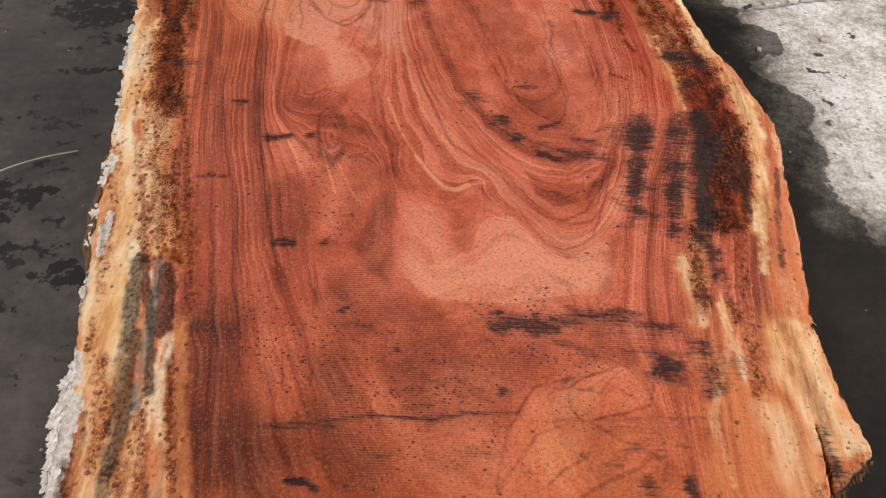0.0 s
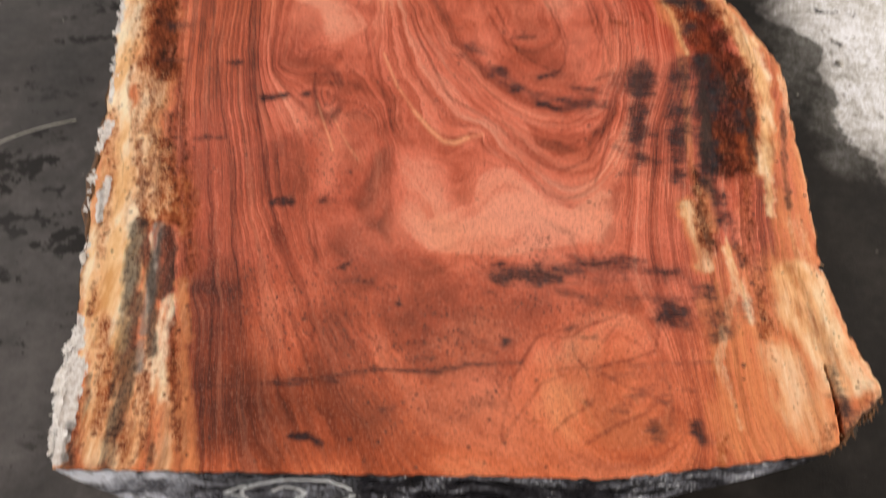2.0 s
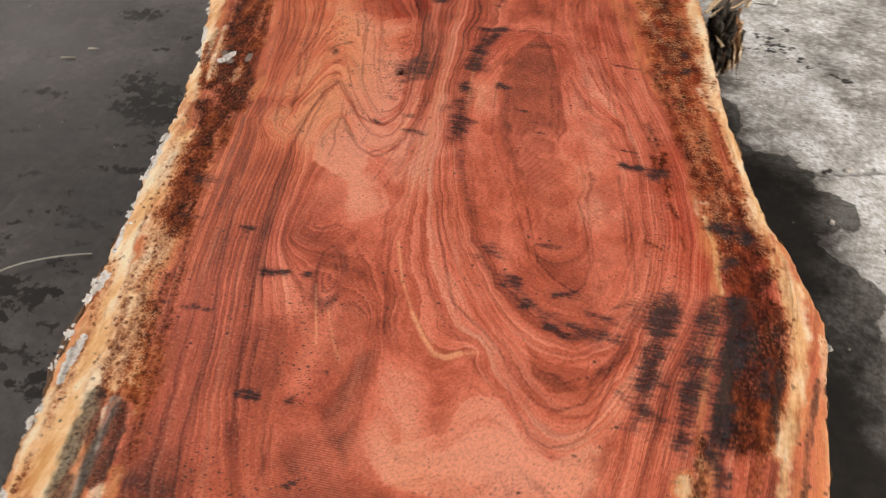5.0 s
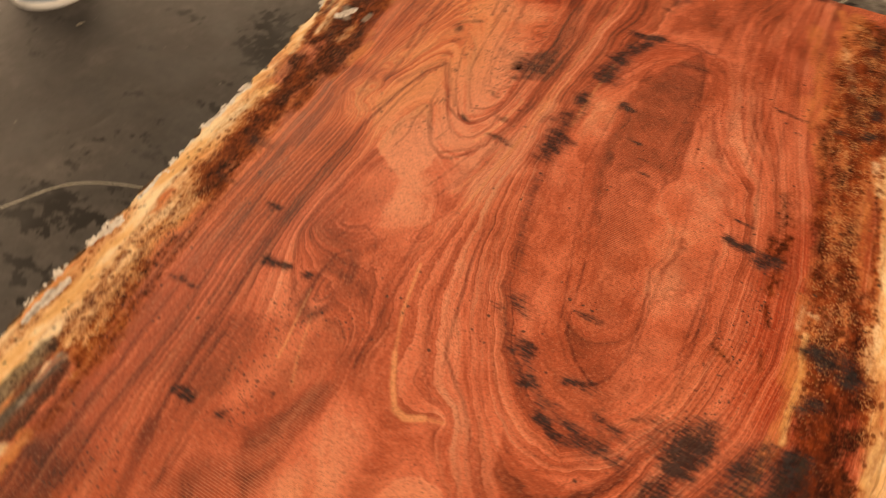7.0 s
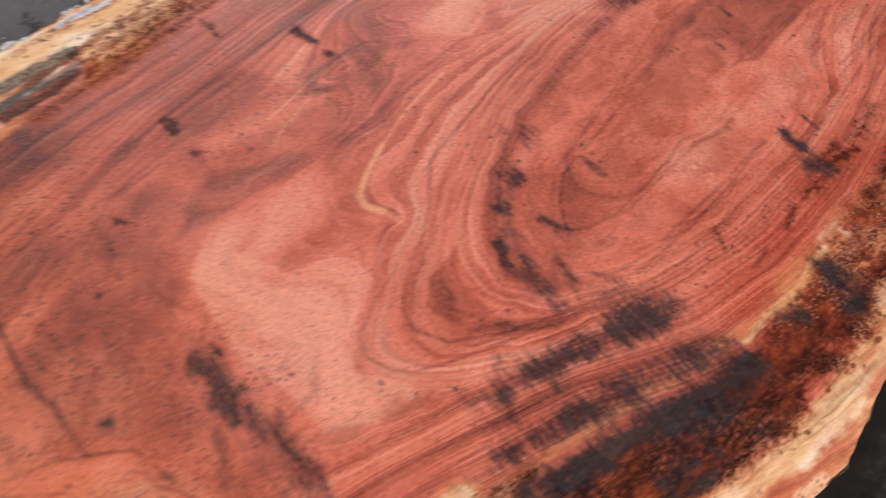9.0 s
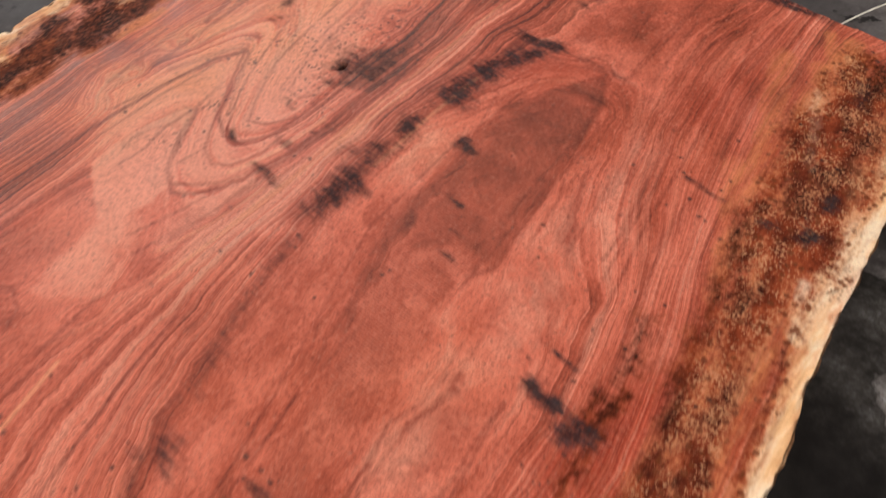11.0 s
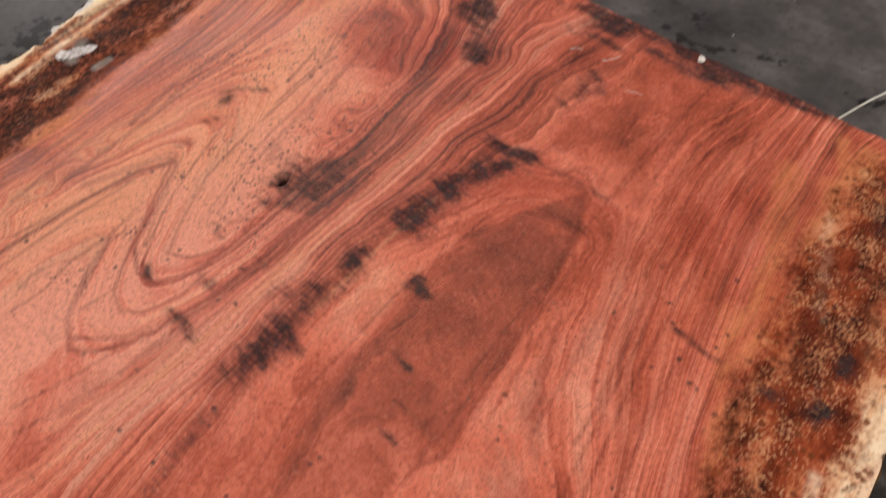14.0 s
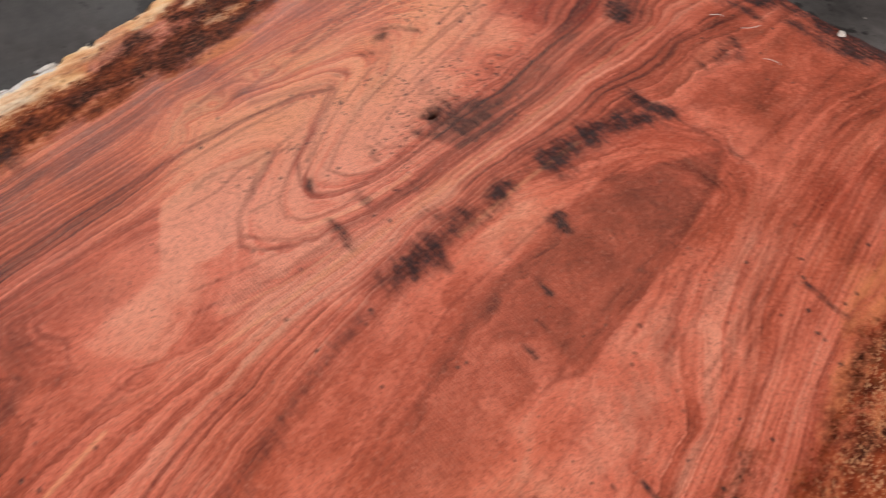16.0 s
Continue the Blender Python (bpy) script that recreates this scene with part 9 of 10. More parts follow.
stroke(SAP, 0.0140, 0.9, -0.755, 1.891, -0.755, 1.928, -0.763, 1.972)
stroke(CREAM, 0.0080, 0.9, -0.756, 1.896, -0.756, 1.927)
stroke(CREAM, 0.0070, 0.7, -0.768, 1.947, -0.766, 1.968)
field(RED, 0.0250, 0.95, -0.648, 1.785, -0.697, 1.927, -0.761, 2.058, -0.742, 2.100, -0.690, 2.017, -0.689, 1.955, -0.645, 1.833)
stroke(SAP, 0.0140, 0.5, -0.667, 1.835, -0.674, 1.880, -0.673, 1.934)
stroke(VEIN, 0.0120, 0.5, -0.746, 2.108, -0.736, 2.203, -0.755, 2.312)
stroke(VEIN, 0.0030, 0.7, -0.690, 2.083, -0.709, 2.145, -0.740, 2.300)
stroke(VEIN, 0.0060, 0.75, -0.585, 1.977, -0.616, 2.079, -0.625, 2.147, -0.640, 2.249, -0.662, 2.378)
stroke(VEIN, 0.0030, 0.6, -0.603, 1.829, -0.621, 1.912)
stroke(VEIN, 0.0060, 0.5, -0.614, 1.756, -0.645, 1.833)
stroke(VEIN, 0.0030, 0.6, -0.484, 2.241, -0.515, 2.336, -0.530, 2.394)
stroke(VEIN, 0.0025, 0.6, -0.465, 2.238, -0.471, 2.298, -0.474, 2.342)
stroke(VEIN, 0.0080, 0.45, -0.514, 1.846, -0.494, 1.916, -0.476, 1.979)
stroke(VEIN, 0.0060, 0.5, -0.394, 2.203, -0.412, 2.258, -0.414, 2.288)
field(STAIN, 0.0300, 0.55, -0.531, 2.120, -0.545, 2.149, -0.521, 2.194, -0.493, 2.190, -0.493, 2.158, -0.513, 2.124)
stroke(PEPPER, 0.0400, 0.9, -0.341, 2.083, -0.331, 2.148, -0.328, 2.208)
stroke(PEPPER, 0.0300, 0.7, -0.533, 2.139, -0.503, 2.179)
stroke(STAIN, 0.0080, 0.6, -0.485, 1.997, -0.474, 2.023)
stroke(STAIN, 0.0060, 0.6, -0.502, 2.067, -0.480, 2.099)

# more quiet wood, and red-brown clots of the right edge
field(CALM, 0.0500, 0.8, -0.361, 1.123, -0.058, 1.077, -0.001, 0.726, -0.119, 0.613, -0.264, 0.818)
field(CALM, 0.0500, 0.5, -0.693, 2.414, -0.581, 2.527, -0.284, 2.476, -0.252, 2.298, -0.302, 2.067, -0.425, 2.071)
stroke(RUST, 0.0260, 0.75, 0.528, 1.957, 0.562, 1.835, 0.580, 1.755)
stroke(RUST, 0.0240, 0.85, 0.660, 1.710, 0.702, 1.602)
stroke(RUST, 0.0220, 0.8, 0.502, 2.142, 0.557, 2.022)
stroke(RUST, 0.0220, 0.85, 0.658, 1.577, 0.710, 1.568)
stroke(RUST, 0.0160, 0.9, 0.618, 1.839, 0.623, 1.789)
stroke(RUST, 0.0160, 0.6, 0.464, 1.787, 0.460, 1.847)
stroke(CREAM, 0.0080, 0.9, 0.622, 2.148, 0.668, 1.954, 0.693, 1.839, 0.724, 1.720, 0.757, 1.620)

# soft black clouds over the stains
field(STAIN, 0.0240, 0.62, 0.126, 1.329, 0.170, 1.366, 0.202, 1.314, 0.167, 1.299)
field(STAIN, 0.0220, 0.62, 0.202, 1.256, 0.258, 1.242, 0.317, 1.199, 0.384, 1.188, 0.435, 1.219, 0.394, 1.237, 0.328, 1.230, 0.279, 1.245, 0.228, 1.276)
field(STAIN, 0.0220, 0.6, 0.255, 1.325, 0.348, 1.331, 0.342, 1.298, 0.279, 1.291)
field(STAIN, 0.0220, 0.55, 0.331, 1.267, 0.427, 1.299, 0.430, 1.255, 0.365, 1.244)
field(STAIN, 0.0220, 0.45, 0.068, 1.421, 0.109, 1.441, 0.141, 1.392, 0.104, 1.365)
field(STAIN, 0.0300, 0.45, -0.132, 1.896, -0.107, 2.038, -0.118, 2.231, -0.073, 2.378, -0.059, 2.202, -0.063, 2.007, -0.035, 1.825, -0.061, 1.766)
field(STAIN, 0.0300, 0.4, -0.092, 2.023, -0.113, 2.136, -0.102, 2.279, -0.097, 2.357, -0.053, 2.363, -0.065, 2.265, -0.065, 2.137, -0.068, 2.046)
field(STAIN, 0.0240, 0.45, -0.074, 1.787, -0.100, 1.844, -0.077, 1.904, -0.025, 1.881, -0.035, 1.813)
field(STAIN, 0.0200, 0.5, -0.017, 2.054, 0.005, 2.089, 0.032, 2.074, 0.024, 2.047)
field(STAIN, 0.0300, 0.42, 0.346, 1.799, 0.432, 1.832, 0.453, 1.793, 0.379, 1.746)

# orange ground of the right strip
stroke(SAP, 0.0420, 0.62, 0.478, 2.661, 0.517, 2.234, 0.574, 1.955, 0.611, 1.745, 0.634, 1.513)
stroke(RUST, 0.0360, 0.62, 0.467, 2.661, 0.512, 2.272, 0.561, 1.987, 0.599, 1.773)
stroke(RUST, 0.0300, 0.7, 0.603, 1.745, 0.635, 1.562, 0.658, 1.444)
stroke(SAP, 0.0300, 0.55, 0.369, 2.689, 0.410, 2.509, 0.444, 2.356, 0.481, 2.210)
stroke(RUST, 0.0300, 0.62, 0.420, 2.435, 0.441, 2.329, 0.468, 2.219)
field(RED, 0.0400, 0.6, 0.591, 1.831, 0.664, 1.514, 0.701, 1.218, 0.647, 1.142, 0.604, 1.419, 0.559, 1.716)

# broad soft stains of the near right
stroke(STAIN, 0.0300, 0.55, 0.488, 1.303, 0.481, 1.199, 0.470, 1.102)
stroke(STAIN, 0.0260, 0.6, 0.518, 1.345, 0.522, 1.269)
stroke(STAIN, 0.0260, 0.65, 0.594, 1.343, 0.576, 1.247, 0.556, 1.168)
stroke(STAIN, 0.0300, 0.6, 0.668, 1.367, 0.688, 1.303, 0.667, 1.212)
stroke(STAIN, 0.0260, 0.55, 0.551, 1.030, 0.563, 1.123, 0.569, 1.214)
stroke(STAIN, 0.0260, 0.6, 0.488, 1.168, 0.512, 1.271, 0.532, 1.355)
stroke(STAIN, 0.0200, 0.5, 0.466, 1.069, 0.490, 1.119)
stroke(STAIN, 0.0220, 0.55, 0.588, 1.308, 0.611, 1.376)
stroke(STAIN, 0.0240, 0.6, 0.614, 1.133, 0.637, 1.243, 0.649, 1.360)
stroke(STAIN, 0.0280, 0.45, 0.487, 1.328, 0.484, 1.208, 0.459, 1.063)
stroke(STAIN, 0.0240, 0.5, 0.583, 1.332, 0.564, 1.138, 0.547, 1.002)
stroke(STAIN, 0.0160, 0.4, 0.497, 1.065, 0.501, 1.015)

# black clouds of the near right, either side of the pale line
stroke(STAIN, 0.0280, 0.95, 0.485, 1.184, 0.506, 1.252)
stroke(STAIN, 0.0180, 0.7, 0.476, 1.096, 0.493, 1.164)
stroke(STAIN, 0.0170, 0.85, 0.519, 1.343, 0.521, 1.357)
stroke(STAIN, 0.0130, 0.55, 0.490, 1.255, 0.516, 1.339)
stroke(STAIN, 0.0160, 0.95, 0.561, 1.032, 0.570, 1.105, 0.583, 1.175, 0.596, 1.255)
stroke(STAIN, 0.0200, 0.95, 0.563, 1.182, 0.589, 1.269)
stroke(STAIN, 0.0170, 0.8, 0.592, 1.324, 0.606, 1.375)
stroke(STAIN, 0.0190, 0.95, 0.629, 1.089, 0.640, 1.166, 0.649, 1.231, 0.656, 1.312, 0.671, 1.387)
stroke(STAIN, 0.0220, 1.0, 0.642, 1.200, 0.654, 1.263)
stroke(STAIN, 0.0200, 0.95, 0.655, 1.333, 0.649, 1.394)
stroke(STAIN, 0.0180, 0.7, 0.646, 1.489, 0.650, 1.512)
stroke(STAIN, 0.0180, 0.85, 0.629, 1.032, 0.647, 1.100)
stroke(STAIN, 0.0140, 0.8, 0.613, 1.622, 0.654, 1.611)
stroke(STAIN, 0.0050, 0.55, 0.435, 1.072, 0.522, 1.079)
stroke(STAIN, 0.0050, 0.55, 0.465, 1.025, 0.522, 1.032)
stroke(STAIN, 0.0140, 0.5, 0.739, 1.307, 0.746, 1.364)

# quiet wood at the near end
field(CALM, 0.0450, 0.95, -0.116, 0.317, -0.057, 0.454, 0.095, 0.552, 0.301, 0.672, 0.484, 0.619, 0.528, 0.483, 0.539, 0.354, 0.198, 0.318)
field(CALM, 0.0450, 0.6, -0.330, 0.311, -0.290, 0.533, -0.087, 0.543, 0.002, 0.457, -0.116, 0.317)

# round the knot hole
stroke(PEPPER, 0.0550, 1.0, -0.289, 2.046, -0.272, 2.113, -0.258, 2.199)
stroke(PEPPER, 0.0400, 0.9, -0.287, 1.967, -0.271, 2.031)
stroke(STAIN, 0.0220, 0.5, -0.276, 2.092, -0.265, 2.155)
stroke(STAIN, 0.0120, 0.6, -0.302, 2.067, -0.268, 2.074)
stroke(STAIN, 0.0100, 0.5, -0.284, 2.019, -0.266, 2.061)
field(RED, 0.0300, 0.75, -0.492, 2.385, -0.505, 2.471, -0.438, 2.577, -0.359, 2.542, -0.339, 2.444, -0.396, 2.354)

# black stains of the far edge
stroke(STAIN, 0.0200, 0.9, -0.467, 2.727, -0.372, 2.655, -0.317, 2.560)
stroke(STAIN, 0.0180, 0.8, -0.200, 2.801, -0.134, 2.804, -0.062, 2.814)
stroke(STAIN, 0.0100, 0.7, -0.044, 2.807, 0.112, 2.812, 0.297, 2.839)
stroke(STAIN, 0.0120, 0.55, -0.395, 2.770, -0.308, 2.774)
stroke(PALE, 0.0500, 0.6, -0.352, 1.651, -0.361, 1.707)

# clots and straw of the far right strip
stroke(RUST, 0.0260, 0.95, 0.396, 2.734, 0.448, 2.558)
stroke(RUST, 0.0300, 1.0, 0.502, 2.430, 0.522, 2.338, 0.530, 2.277)
stroke(RUST, 0.0220, 0.8, 0.445, 2.311, 0.467, 2.227, 0.481, 2.175)
stroke(RUST, 0.0260, 0.95, 0.511, 2.236, 0.538, 2.159)
stroke(RUST, 0.0200, 0.9, 0.464, 2.419, 0.474, 2.352)
stroke(RUST, 0.0100, 0.7, 0.383, 2.540, 0.410, 2.506)
stroke(STAIN, 0.0130, 0.75, 0.526, 2.284, 0.533, 2.302)
stroke(STAIN, 0.0130, 0.75, 0.521, 2.373, 0.518, 2.395)
stroke(STAIN, 0.0120, 0.5, 0.461, 2.267, 0.477, 2.283)
stroke(STAIN, 0.0140, 0.6, 0.423, 2.709, 0.448, 2.635)
stroke(SAP, 0.0200, 0.3, 0.367, 2.352, 0.449, 2.188, 0.487, 2.099)
stroke(SAP, 0.0220, 0.34, 0.281, 2.675, 0.367, 2.465, 0.423, 2.303)
stroke(CREAM, 0.0120, 0.6, 0.375, 2.629, 0.455, 2.437)
stroke(CREAM, 0.0180, 0.6, 0.516, 2.497, 0.564, 2.367, 0.622, 2.229)
stroke(CREAM, 0.0140, 0.6, 0.571, 2.211, 0.577, 2.186)

# frayed near corner: brown wood, and the sloping tear's shade painted dark
stroke(SOOT_SHADE, 0.0060, 0.7, 0.841, 0.485, 0.798, 0.451, 0.762, 0.418)
stroke(SOOT_SHADE, 0.0070, 0.5, 0.758, 0.441, 0.775, 0.473)
stroke(SOOT_SHADE, 0.0080, 0.6, 0.737, 0.387, 0.698, 0.375)
stroke(RUST, 0.0160, 0.35, 0.821, 0.486, 0.773, 0.441)
stroke(RUST, 0.0120, 0.5, 0.737, 0.429, 0.718, 0.383)
stroke(RUST, 0.0100, 0.4, 0.554, 0.400, 0.539, 0.354)
stroke(STAIN, 0.0180, 0.9, 0.471, 0.636, 0.520, 0.620)
stroke(STAIN, 0.0160, 0.9, 0.569, 0.641, 0.591, 0.612)
stroke(STAIN, 0.0140, 0.6, 0.574, 0.711, 0.576, 0.673)
stroke(STAIN, 0.0260, 0.55, 0.196, 0.726, 0.358, 0.743, 0.519, 0.742)
stroke(STAIN, 0.0100, 0.8, 0.434, 0.409, 0.446, 0.389)
stroke(STAIN, 0.0080, 0.6, 0.510, 0.418, 0.516, 0.393)
stroke(STAIN, 0.0100, 0.5, 0.449, 0.677, 0.554, 0.682)

# quieter wood of the far right
field(CALM, 0.0500, 0.65, 0.129, 2.307, -0.090, 2.678, 0.038, 2.804, 0.276, 2.764, 0.385, 2.369, 0.457, 2.071, 0.358, 1.975)
field(CALM, 0.0500, 0.5, 0.161, 1.785, -0.053, 2.347, 0.065, 2.375, 0.309, 1.927)
stroke(STAIN, 0.0260, 1.0, -0.398, 2.631, -0.320, 2.594, -0.294, 2.533)
stroke(STAIN, 0.0200, 0.9, -0.232, 2.797, -0.159, 2.810, -0.068, 2.831)
stroke(STAIN, 0.0120, 0.8, -0.050, 2.824, 0.102, 2.856, 0.277, 2.887)
stroke(PEPPER, 0.0500, 1.0, -0.272, 1.963, -0.265, 2.069, -0.277, 2.201)

# darker wood and dirt at the near left
field(ZONE, 0.0300, -0.08, -0.391, 0.311, -0.411, 0.481, -0.420, 0.690, -0.323, 0.695, -0.231, 0.490, -0.135, 0.321)
field(ZONE, 0.0300, -0.04, -0.135, 0.321, -0.231, 0.490, -0.108, 0.542, 0.002, 0.457, 0.124, 0.324)
stroke(SOOT_SHADE, 0.0120, 0.7, -0.554, 0.376, -0.538, 0.311)
stroke(SOOT_SHADE, 0.0140, 0.6, -0.492, 0.411, -0.468, 0.314)
stroke(SOOT_SHADE, 0.0080, 0.5, -0.551, 0.474, -0.534, 0.388)
stroke(SOOT_SHADE, 0.0120, 0.8, -0.489, 0.524, -0.473, 0.434, -0.473, 0.380)
stroke(SOOT_SHADE, 0.0100, 0.5, -0.420, 0.383, -0.398, 0.318)
stroke(RUST, 0.0160, 0.5, -0.557, 0.430, -0.528, 0.311)
stroke(RUST, 0.0140, 0.55, -0.463, 0.381, -0.439, 0.313)
stroke(RUST, 0.0100, 0.5, -0.545, 0.521, -0.522, 0.431)

# amber line and dark red wood of the right edge
stroke(SAP, 0.0080, 0.42, 0.616, 1.532, 0.610, 1.317, 0.587, 1.041, 0.590, 0.853)
stroke(SAP, 0.0120, 0.5, 0.556, 1.733, 0.593, 1.616, 0.609, 1.517, 0.625, 1.402)
stroke(CREAM, 0.0070, 0.45, 0.617, 1.527, 0.622, 1.464, 0.628, 1.399)
stroke(RUST, 0.0220, 0.8, 0.590, 1.882, 0.625, 1.784)
stroke(RUST, 0.0200, 0.75, 0.633, 1.576, 0.681, 1.605, 0.696, 1.624)
stroke(RUST, 0.0260, 0.85, 0.653, 1.488, 0.703, 1.523, 0.718, 1.568)
stroke(RUST, 0.0260, 0.9, 0.671, 1.406, 0.715, 1.447, 0.734, 1.495)
stroke(RUST, 0.0220, 0.9, 0.692, 1.347, 0.734, 1.399)
stroke(RUST, 0.0140, 0.8, 0.652, 1.659, 0.685, 1.640)
stroke(RUST, 0.0100, 0.7, 0.672, 1.745, 0.666, 1.769)
stroke(RUST, 0.0140, 0.9, 0.630, 1.542, 0.656, 1.547)
field(RED, 0.0200, 0.9, 0.582, 1.909, 0.596, 1.766, 0.607, 1.665, 0.633, 1.576, 0.638, 1.470, 0.669, 1.319, 0.675, 1.290, 0.749, 1.380, 0.743, 1.470, 0.718, 1.594, 0.673, 1.714, 0.646, 1.845)
stroke(SAP, 0.0140, 0.8, 0.682, 1.789, 0.717, 1.678, 0.753, 1.584, 0.777, 1.511, 0.799, 1.443)
stroke(SAP, 0.0120, 0.6, 0.753, 1.481, 0.767, 1.403)
stroke(CREAM, 0.0080, 0.6, 0.694, 1.741, 0.738, 1.619, 0.763, 1.544)
stroke(CREAM, 0.0120, 0.7, 0.768, 1.499, 0.772, 1.444, 0.768, 1.402)
stroke(CREAM, 0.0160, 0.5, 0.609, 1.732, 0.618, 1.678)
stroke(CREAM, 0.0100, 0.4, 0.564, 1.709, 0.573, 1.654)
stroke(STAIN, 0.0130, 0.65, 0.607, 1.618, 0.638, 1.596)
stroke(STAIN, 0.0120, 0.6, 0.637, 1.483, 0.652, 1.501)

# speckled sapwood of the left edge
stroke(RUST, 0.0200, 0.6, -0.647, 1.251, -0.521, 0.825)
stroke(RUST, 0.0160, 0.55, -0.604, 1.336, -0.520, 1.051, -0.455, 0.828)
stroke(RUST, 0.0090, 1.0, -0.594, 0.979, -0.583, 0.963)
stroke(RUST, 0.0100, 0.9, -0.579, 0.907, -0.546, 0.824)
stroke(RUST, 0.0090, 0.7, -0.558, 1.041, -0.522, 0.934)
stroke(RUST, 0.0260, 0.95, -0.739, 1.581, -0.686, 1.442, -0.653, 1.302)
stroke(RUST, 0.0120, 0.8, -0.670, 1.536, -0.612, 1.315)
stroke(RUST, 0.0070, 0.55, -0.737, 1.439, -0.706, 1.269)
stroke(RUST, 0.0100, 0.65, -0.512, 0.934, -0.478, 0.827)
stroke(CREAM, 0.0080, 0.8, -0.769, 1.531, -0.715, 1.268, -0.682, 1.115, -0.632, 0.977, -0.594, 0.851)
stroke(CREAM, 0.0140, 0.8, -0.599, 0.821, -0.554, 0.695)
stroke(SOOT_SHADE, 0.0080, 0.6, -0.667, 0.926, -0.639, 0.819)
field(ZONE, 0.0500, -0.05, -0.669, 1.739, -0.397, 0.664, -0.257, 0.671, -0.130, 0.954, -0.322, 1.757)

# red rot of the right strip, bright wood of the far left
field(RED, 0.0300, 0.85, 0.597, 1.719, 0.498, 2.136, 0.389, 2.606, 0.510, 2.765, 0.620, 2.196, 0.691, 1.765, 0.741, 1.539, 0.656, 1.497)
field(RED, 0.0300, 0.5, 0.373, 2.471, 0.348, 2.741, 0.394, 2.787, 0.540, 2.467, 0.602, 2.209, 0.508, 2.117)
stroke(RUST, 0.0200, 0.8, 0.601, 1.829, 0.633, 1.669, 0.666, 1.501)
stroke(RUST, 0.0180, 0.8, 0.669, 1.687, 0.703, 1.520)
field(ZONE, 0.0600, 0.05, -0.185, 1.515, -0.610, 1.732, -0.569, 1.946, -0.489, 2.141, -0.299, 2.155, -0.222, 1.954, -0.043, 1.650)
field(ZONE, 0.0120, 0.1, -0.405, 1.671, -0.375, 1.723, -0.294, 1.683, -0.272, 1.634, -0.324, 1.618)
stroke(CREAM, 0.0100, 0.8, -0.922, 1.431, -0.882, 1.271, -0.846, 1.128, -0.802, 0.988)
stroke(CREAM, 0.0080, 0.7, -1.027, 1.753, -0.962, 1.561)
stroke(CREAM, 0.0120, 0.8, -0.765, 0.908, -0.741, 0.829)

# fine dark growth lines of the far half
stroke(VEIN, 0.0022, 0.45, 0.017, 2.623, 0.078, 2.405, 0.148, 2.200, 0.217, 2.043)
stroke(VEIN, 0.0022, 0.45, 0.141, 2.627, 0.202, 2.397, 0.280, 2.198, 0.339, 2.064)
stroke(VEIN, 0.0022, 0.4, 0.161, 2.786, 0.223, 2.529, 0.263, 2.367)
stroke(VEIN, 0.0022, 0.35, -0.135, 2.624, -0.087, 2.403, -0.038, 2.210, 0.021, 2.050)
stroke(VEIN, 0.0022, 0.4, -0.142, 2.189, -0.116, 2.000, -0.107, 1.850, -0.102, 1.694)
stroke(VEIN, 0.0022, 0.35, -0.264, 2.230, -0.248, 2.069, -0.222, 1.897)

# straw-brown wood of the near left
stroke(SAP, 0.0260, 0.75, -0.367, 0.265, -0.401, 0.419, -0.467, 0.553, -0.517, 0.705)
stroke(SAP, 0.0140, 0.55, -0.323, 0.271, -0.374, 0.442)
stroke(SAP, 0.0120, 0.6, -0.396, 0.556, -0.440, 0.681)
stroke(SOOT_SHADE, 0.0120, 0.75, -0.509, 0.527, -0.479, 0.460, -0.481, 0.416)
stroke(SOOT_SHADE, 0.0100, 0.6, -0.485, 0.363, -0.469, 0.294)
stroke(SOOT_SHADE, 0.0100, 0.7, -0.518, 0.652, -0.502, 0.576)
stroke(SOOT_SHADE, 0.0100, 0.5, -0.533, 0.331, -0.520, 0.263)

# red-brown wood along the right strip's inner border
field(RED, 0.0250, 0.75, 0.671, 1.493, 0.609, 1.641, 0.550, 1.852, 0.452, 2.186, 0.362, 2.422, 0.403, 2.598, 0.561, 2.309, 0.617, 2.056, 0.672, 1.843, 0.718, 1.690, 0.756, 1.586)
stroke(RUST, 0.0220, 0.62, 0.668, 1.565, 0.591, 1.753, 0.521, 1.982, 0.433, 2.270)
stroke(RUST, 0.0160, 0.85, 0.612, 1.833, 0.576, 1.977)
stroke(RUST, 0.0160, 0.85, 0.684, 1.651, 0.650, 1.764)
stroke(RUST, 0.0140, 0.8, 0.568, 2.070, 0.511, 2.232)

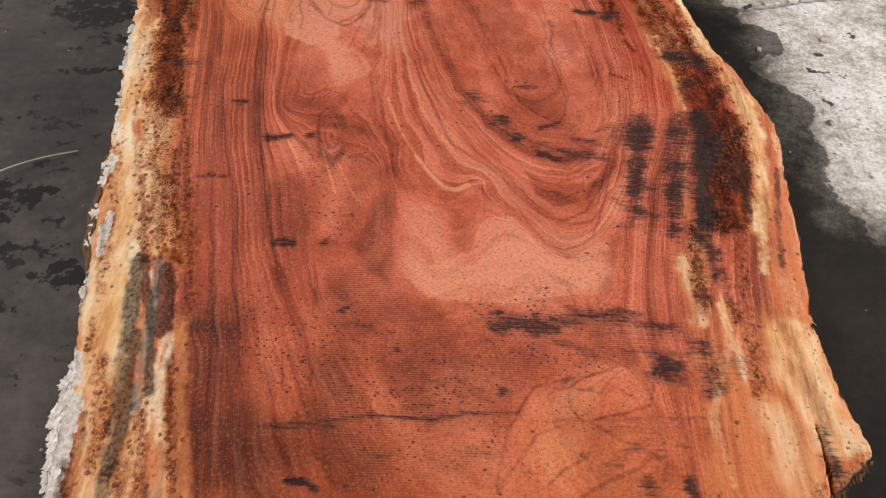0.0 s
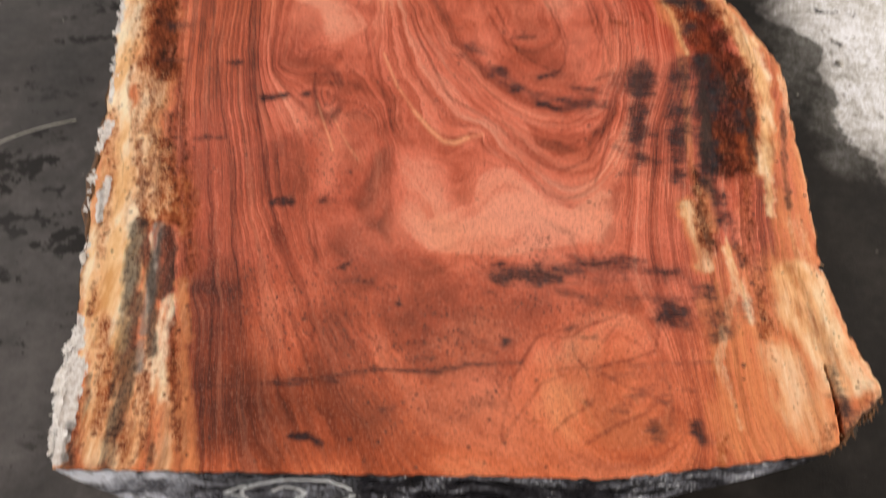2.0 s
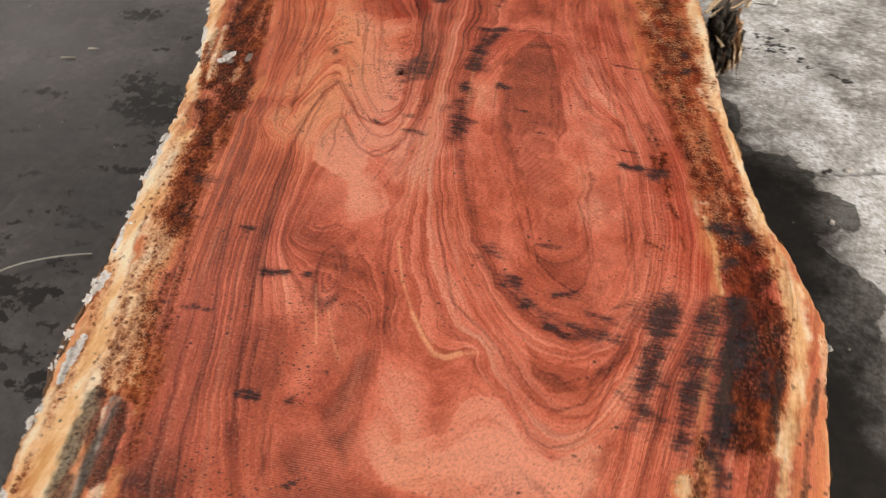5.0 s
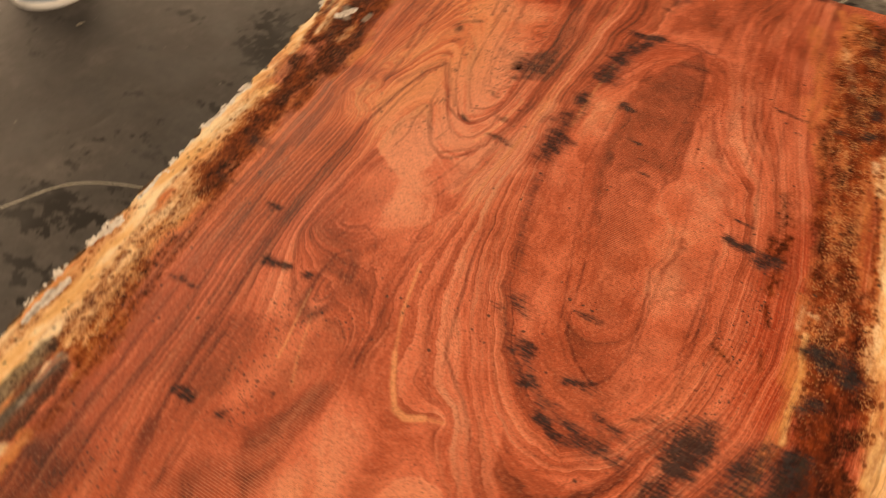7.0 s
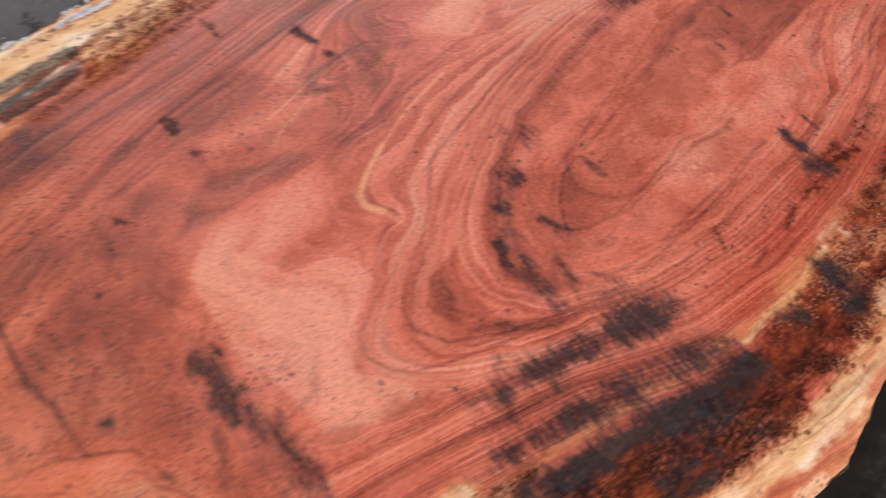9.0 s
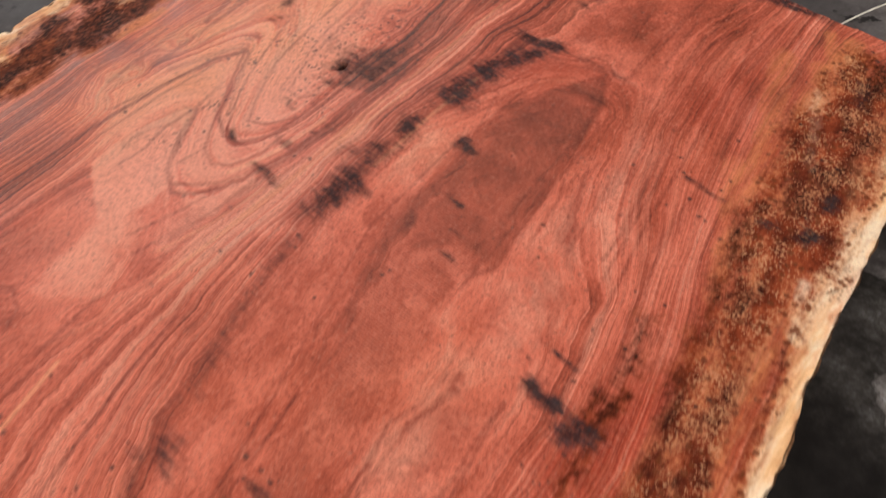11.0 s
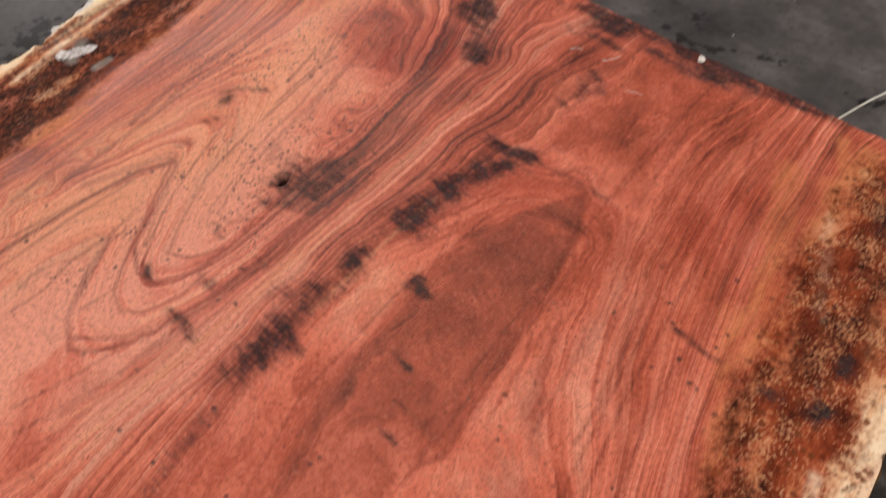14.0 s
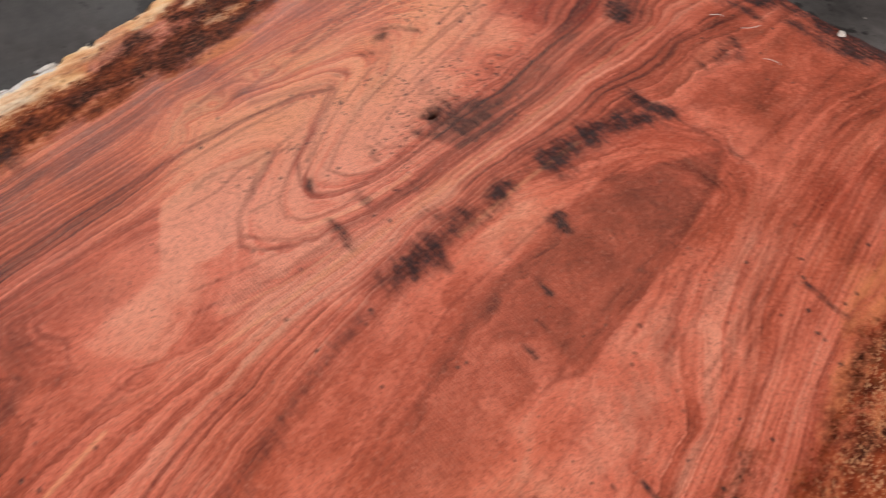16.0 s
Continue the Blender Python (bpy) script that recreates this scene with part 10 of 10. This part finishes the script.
# smudges by the torn corner, dark spots on both sides of the slab
stroke(DARK, 0.0300, 0.6, 0.801, 2.950, 0.903, 2.885)
stroke(DARK, 0.0260, 0.55, 0.805, 2.850, 0.874, 2.845)
stroke(DARK, 0.0120, 0.7, 1.053, 2.744, 1.108, 2.700)
stroke(DARK, 0.0100, 0.7, 0.975, 2.789, 0.982, 2.760)
stroke(DARK, 0.0120, 0.6, 1.307, 2.372, 1.340, 2.380)
stroke(DARK, 0.0100, 0.6, 0.971, 2.179, 1.000, 2.190)
stroke(DARK, 0.0300, 0.8, -1.441, 2.460, -1.371, 2.474)
stroke(DARK, 0.0400, 0.9, -1.149, 2.034, -1.008, 1.972)
stroke(DARK, 0.0300, 0.8, -1.144, 1.918, -1.060, 1.910)


build_floor()
build_unseen_shed()
slab = build_slab()
bark_shreds(slab)
frayed_corner(slab)
loose_flakes(slab)
torn_stub(slab)
chalk_number(slab)
pail()
strap("plastic_strap", [(-1.25, 0.93, 0.006), (-1.17, 1.06, 0.012), (-1.14, 1.19, 0.014), (-1.06, 1.26, 0.012), (-0.98, 1.305, 0.008), (-0.93, 1.325, 0.004)], 0.0018,
      "thin pale plastic strap curving over the floor")
strap("plastic_strap", [(0.22, 3.02, 0.006), (0.25, 3.20, 0.008), (0.30, 3.36, 0.010), (0.37, 3.48, 0.008), (0.50, 3.60, 0.006)], 0.0022,
      "thin pale plastic strap behind the slab's end")
scrap("paper_scrap", (-1.955, 2.887, 0.0), 0.115, 0.028, 2, "crumpled grey paper scrap on the floor", "paper", SCRAP, 1)
scrap("bark_scrap", (-2.027, 2.973, 0.0), 0.075, 0.014, 0, "thin black bark scrap on the floor", "bark", ROT, 9)
scrap("wood_chip", (-1.514, 2.157, 0.0), 0.052, 0.010, 15, "small pale wood chip on the floor", "wood chip", CHIP, 2)
scrap("wood_chip", (-1.461, 2.231, 0.0), 0.040, 0.012, 10, "small pale wood chip on the floor", "wood chip", CHIP, 3)
scrap("wood_chip", (-1.704, 1.720, 0.0), 0.022, 0.014, 80, "small pale wood chip on the floor", "wood chip", CHIP, 4)
scrap("white_strip", (0.45, 0.316, 0.0), 0.25, 0.0035, 6, "thin white strip lying at the slab's near end", "strip", CHALK, 5)
scrap("wood_chip", (0.847, 3.190, 0.0), 0.085, 0.005, 0, "thin dark wood chip on the floor", "wood chip", BARK, 8)
strap("paper_curl", [(0.882, 3.196, 0.003), (0.887, 3.198, 0.022), (0.890, 3.20, 0.045), (0.883, 3.20, 0.062)], 0.0035, "small white curl of paper standing on the floor", CHALK)["category"] = "paper"
stone_chips()
face_litter()
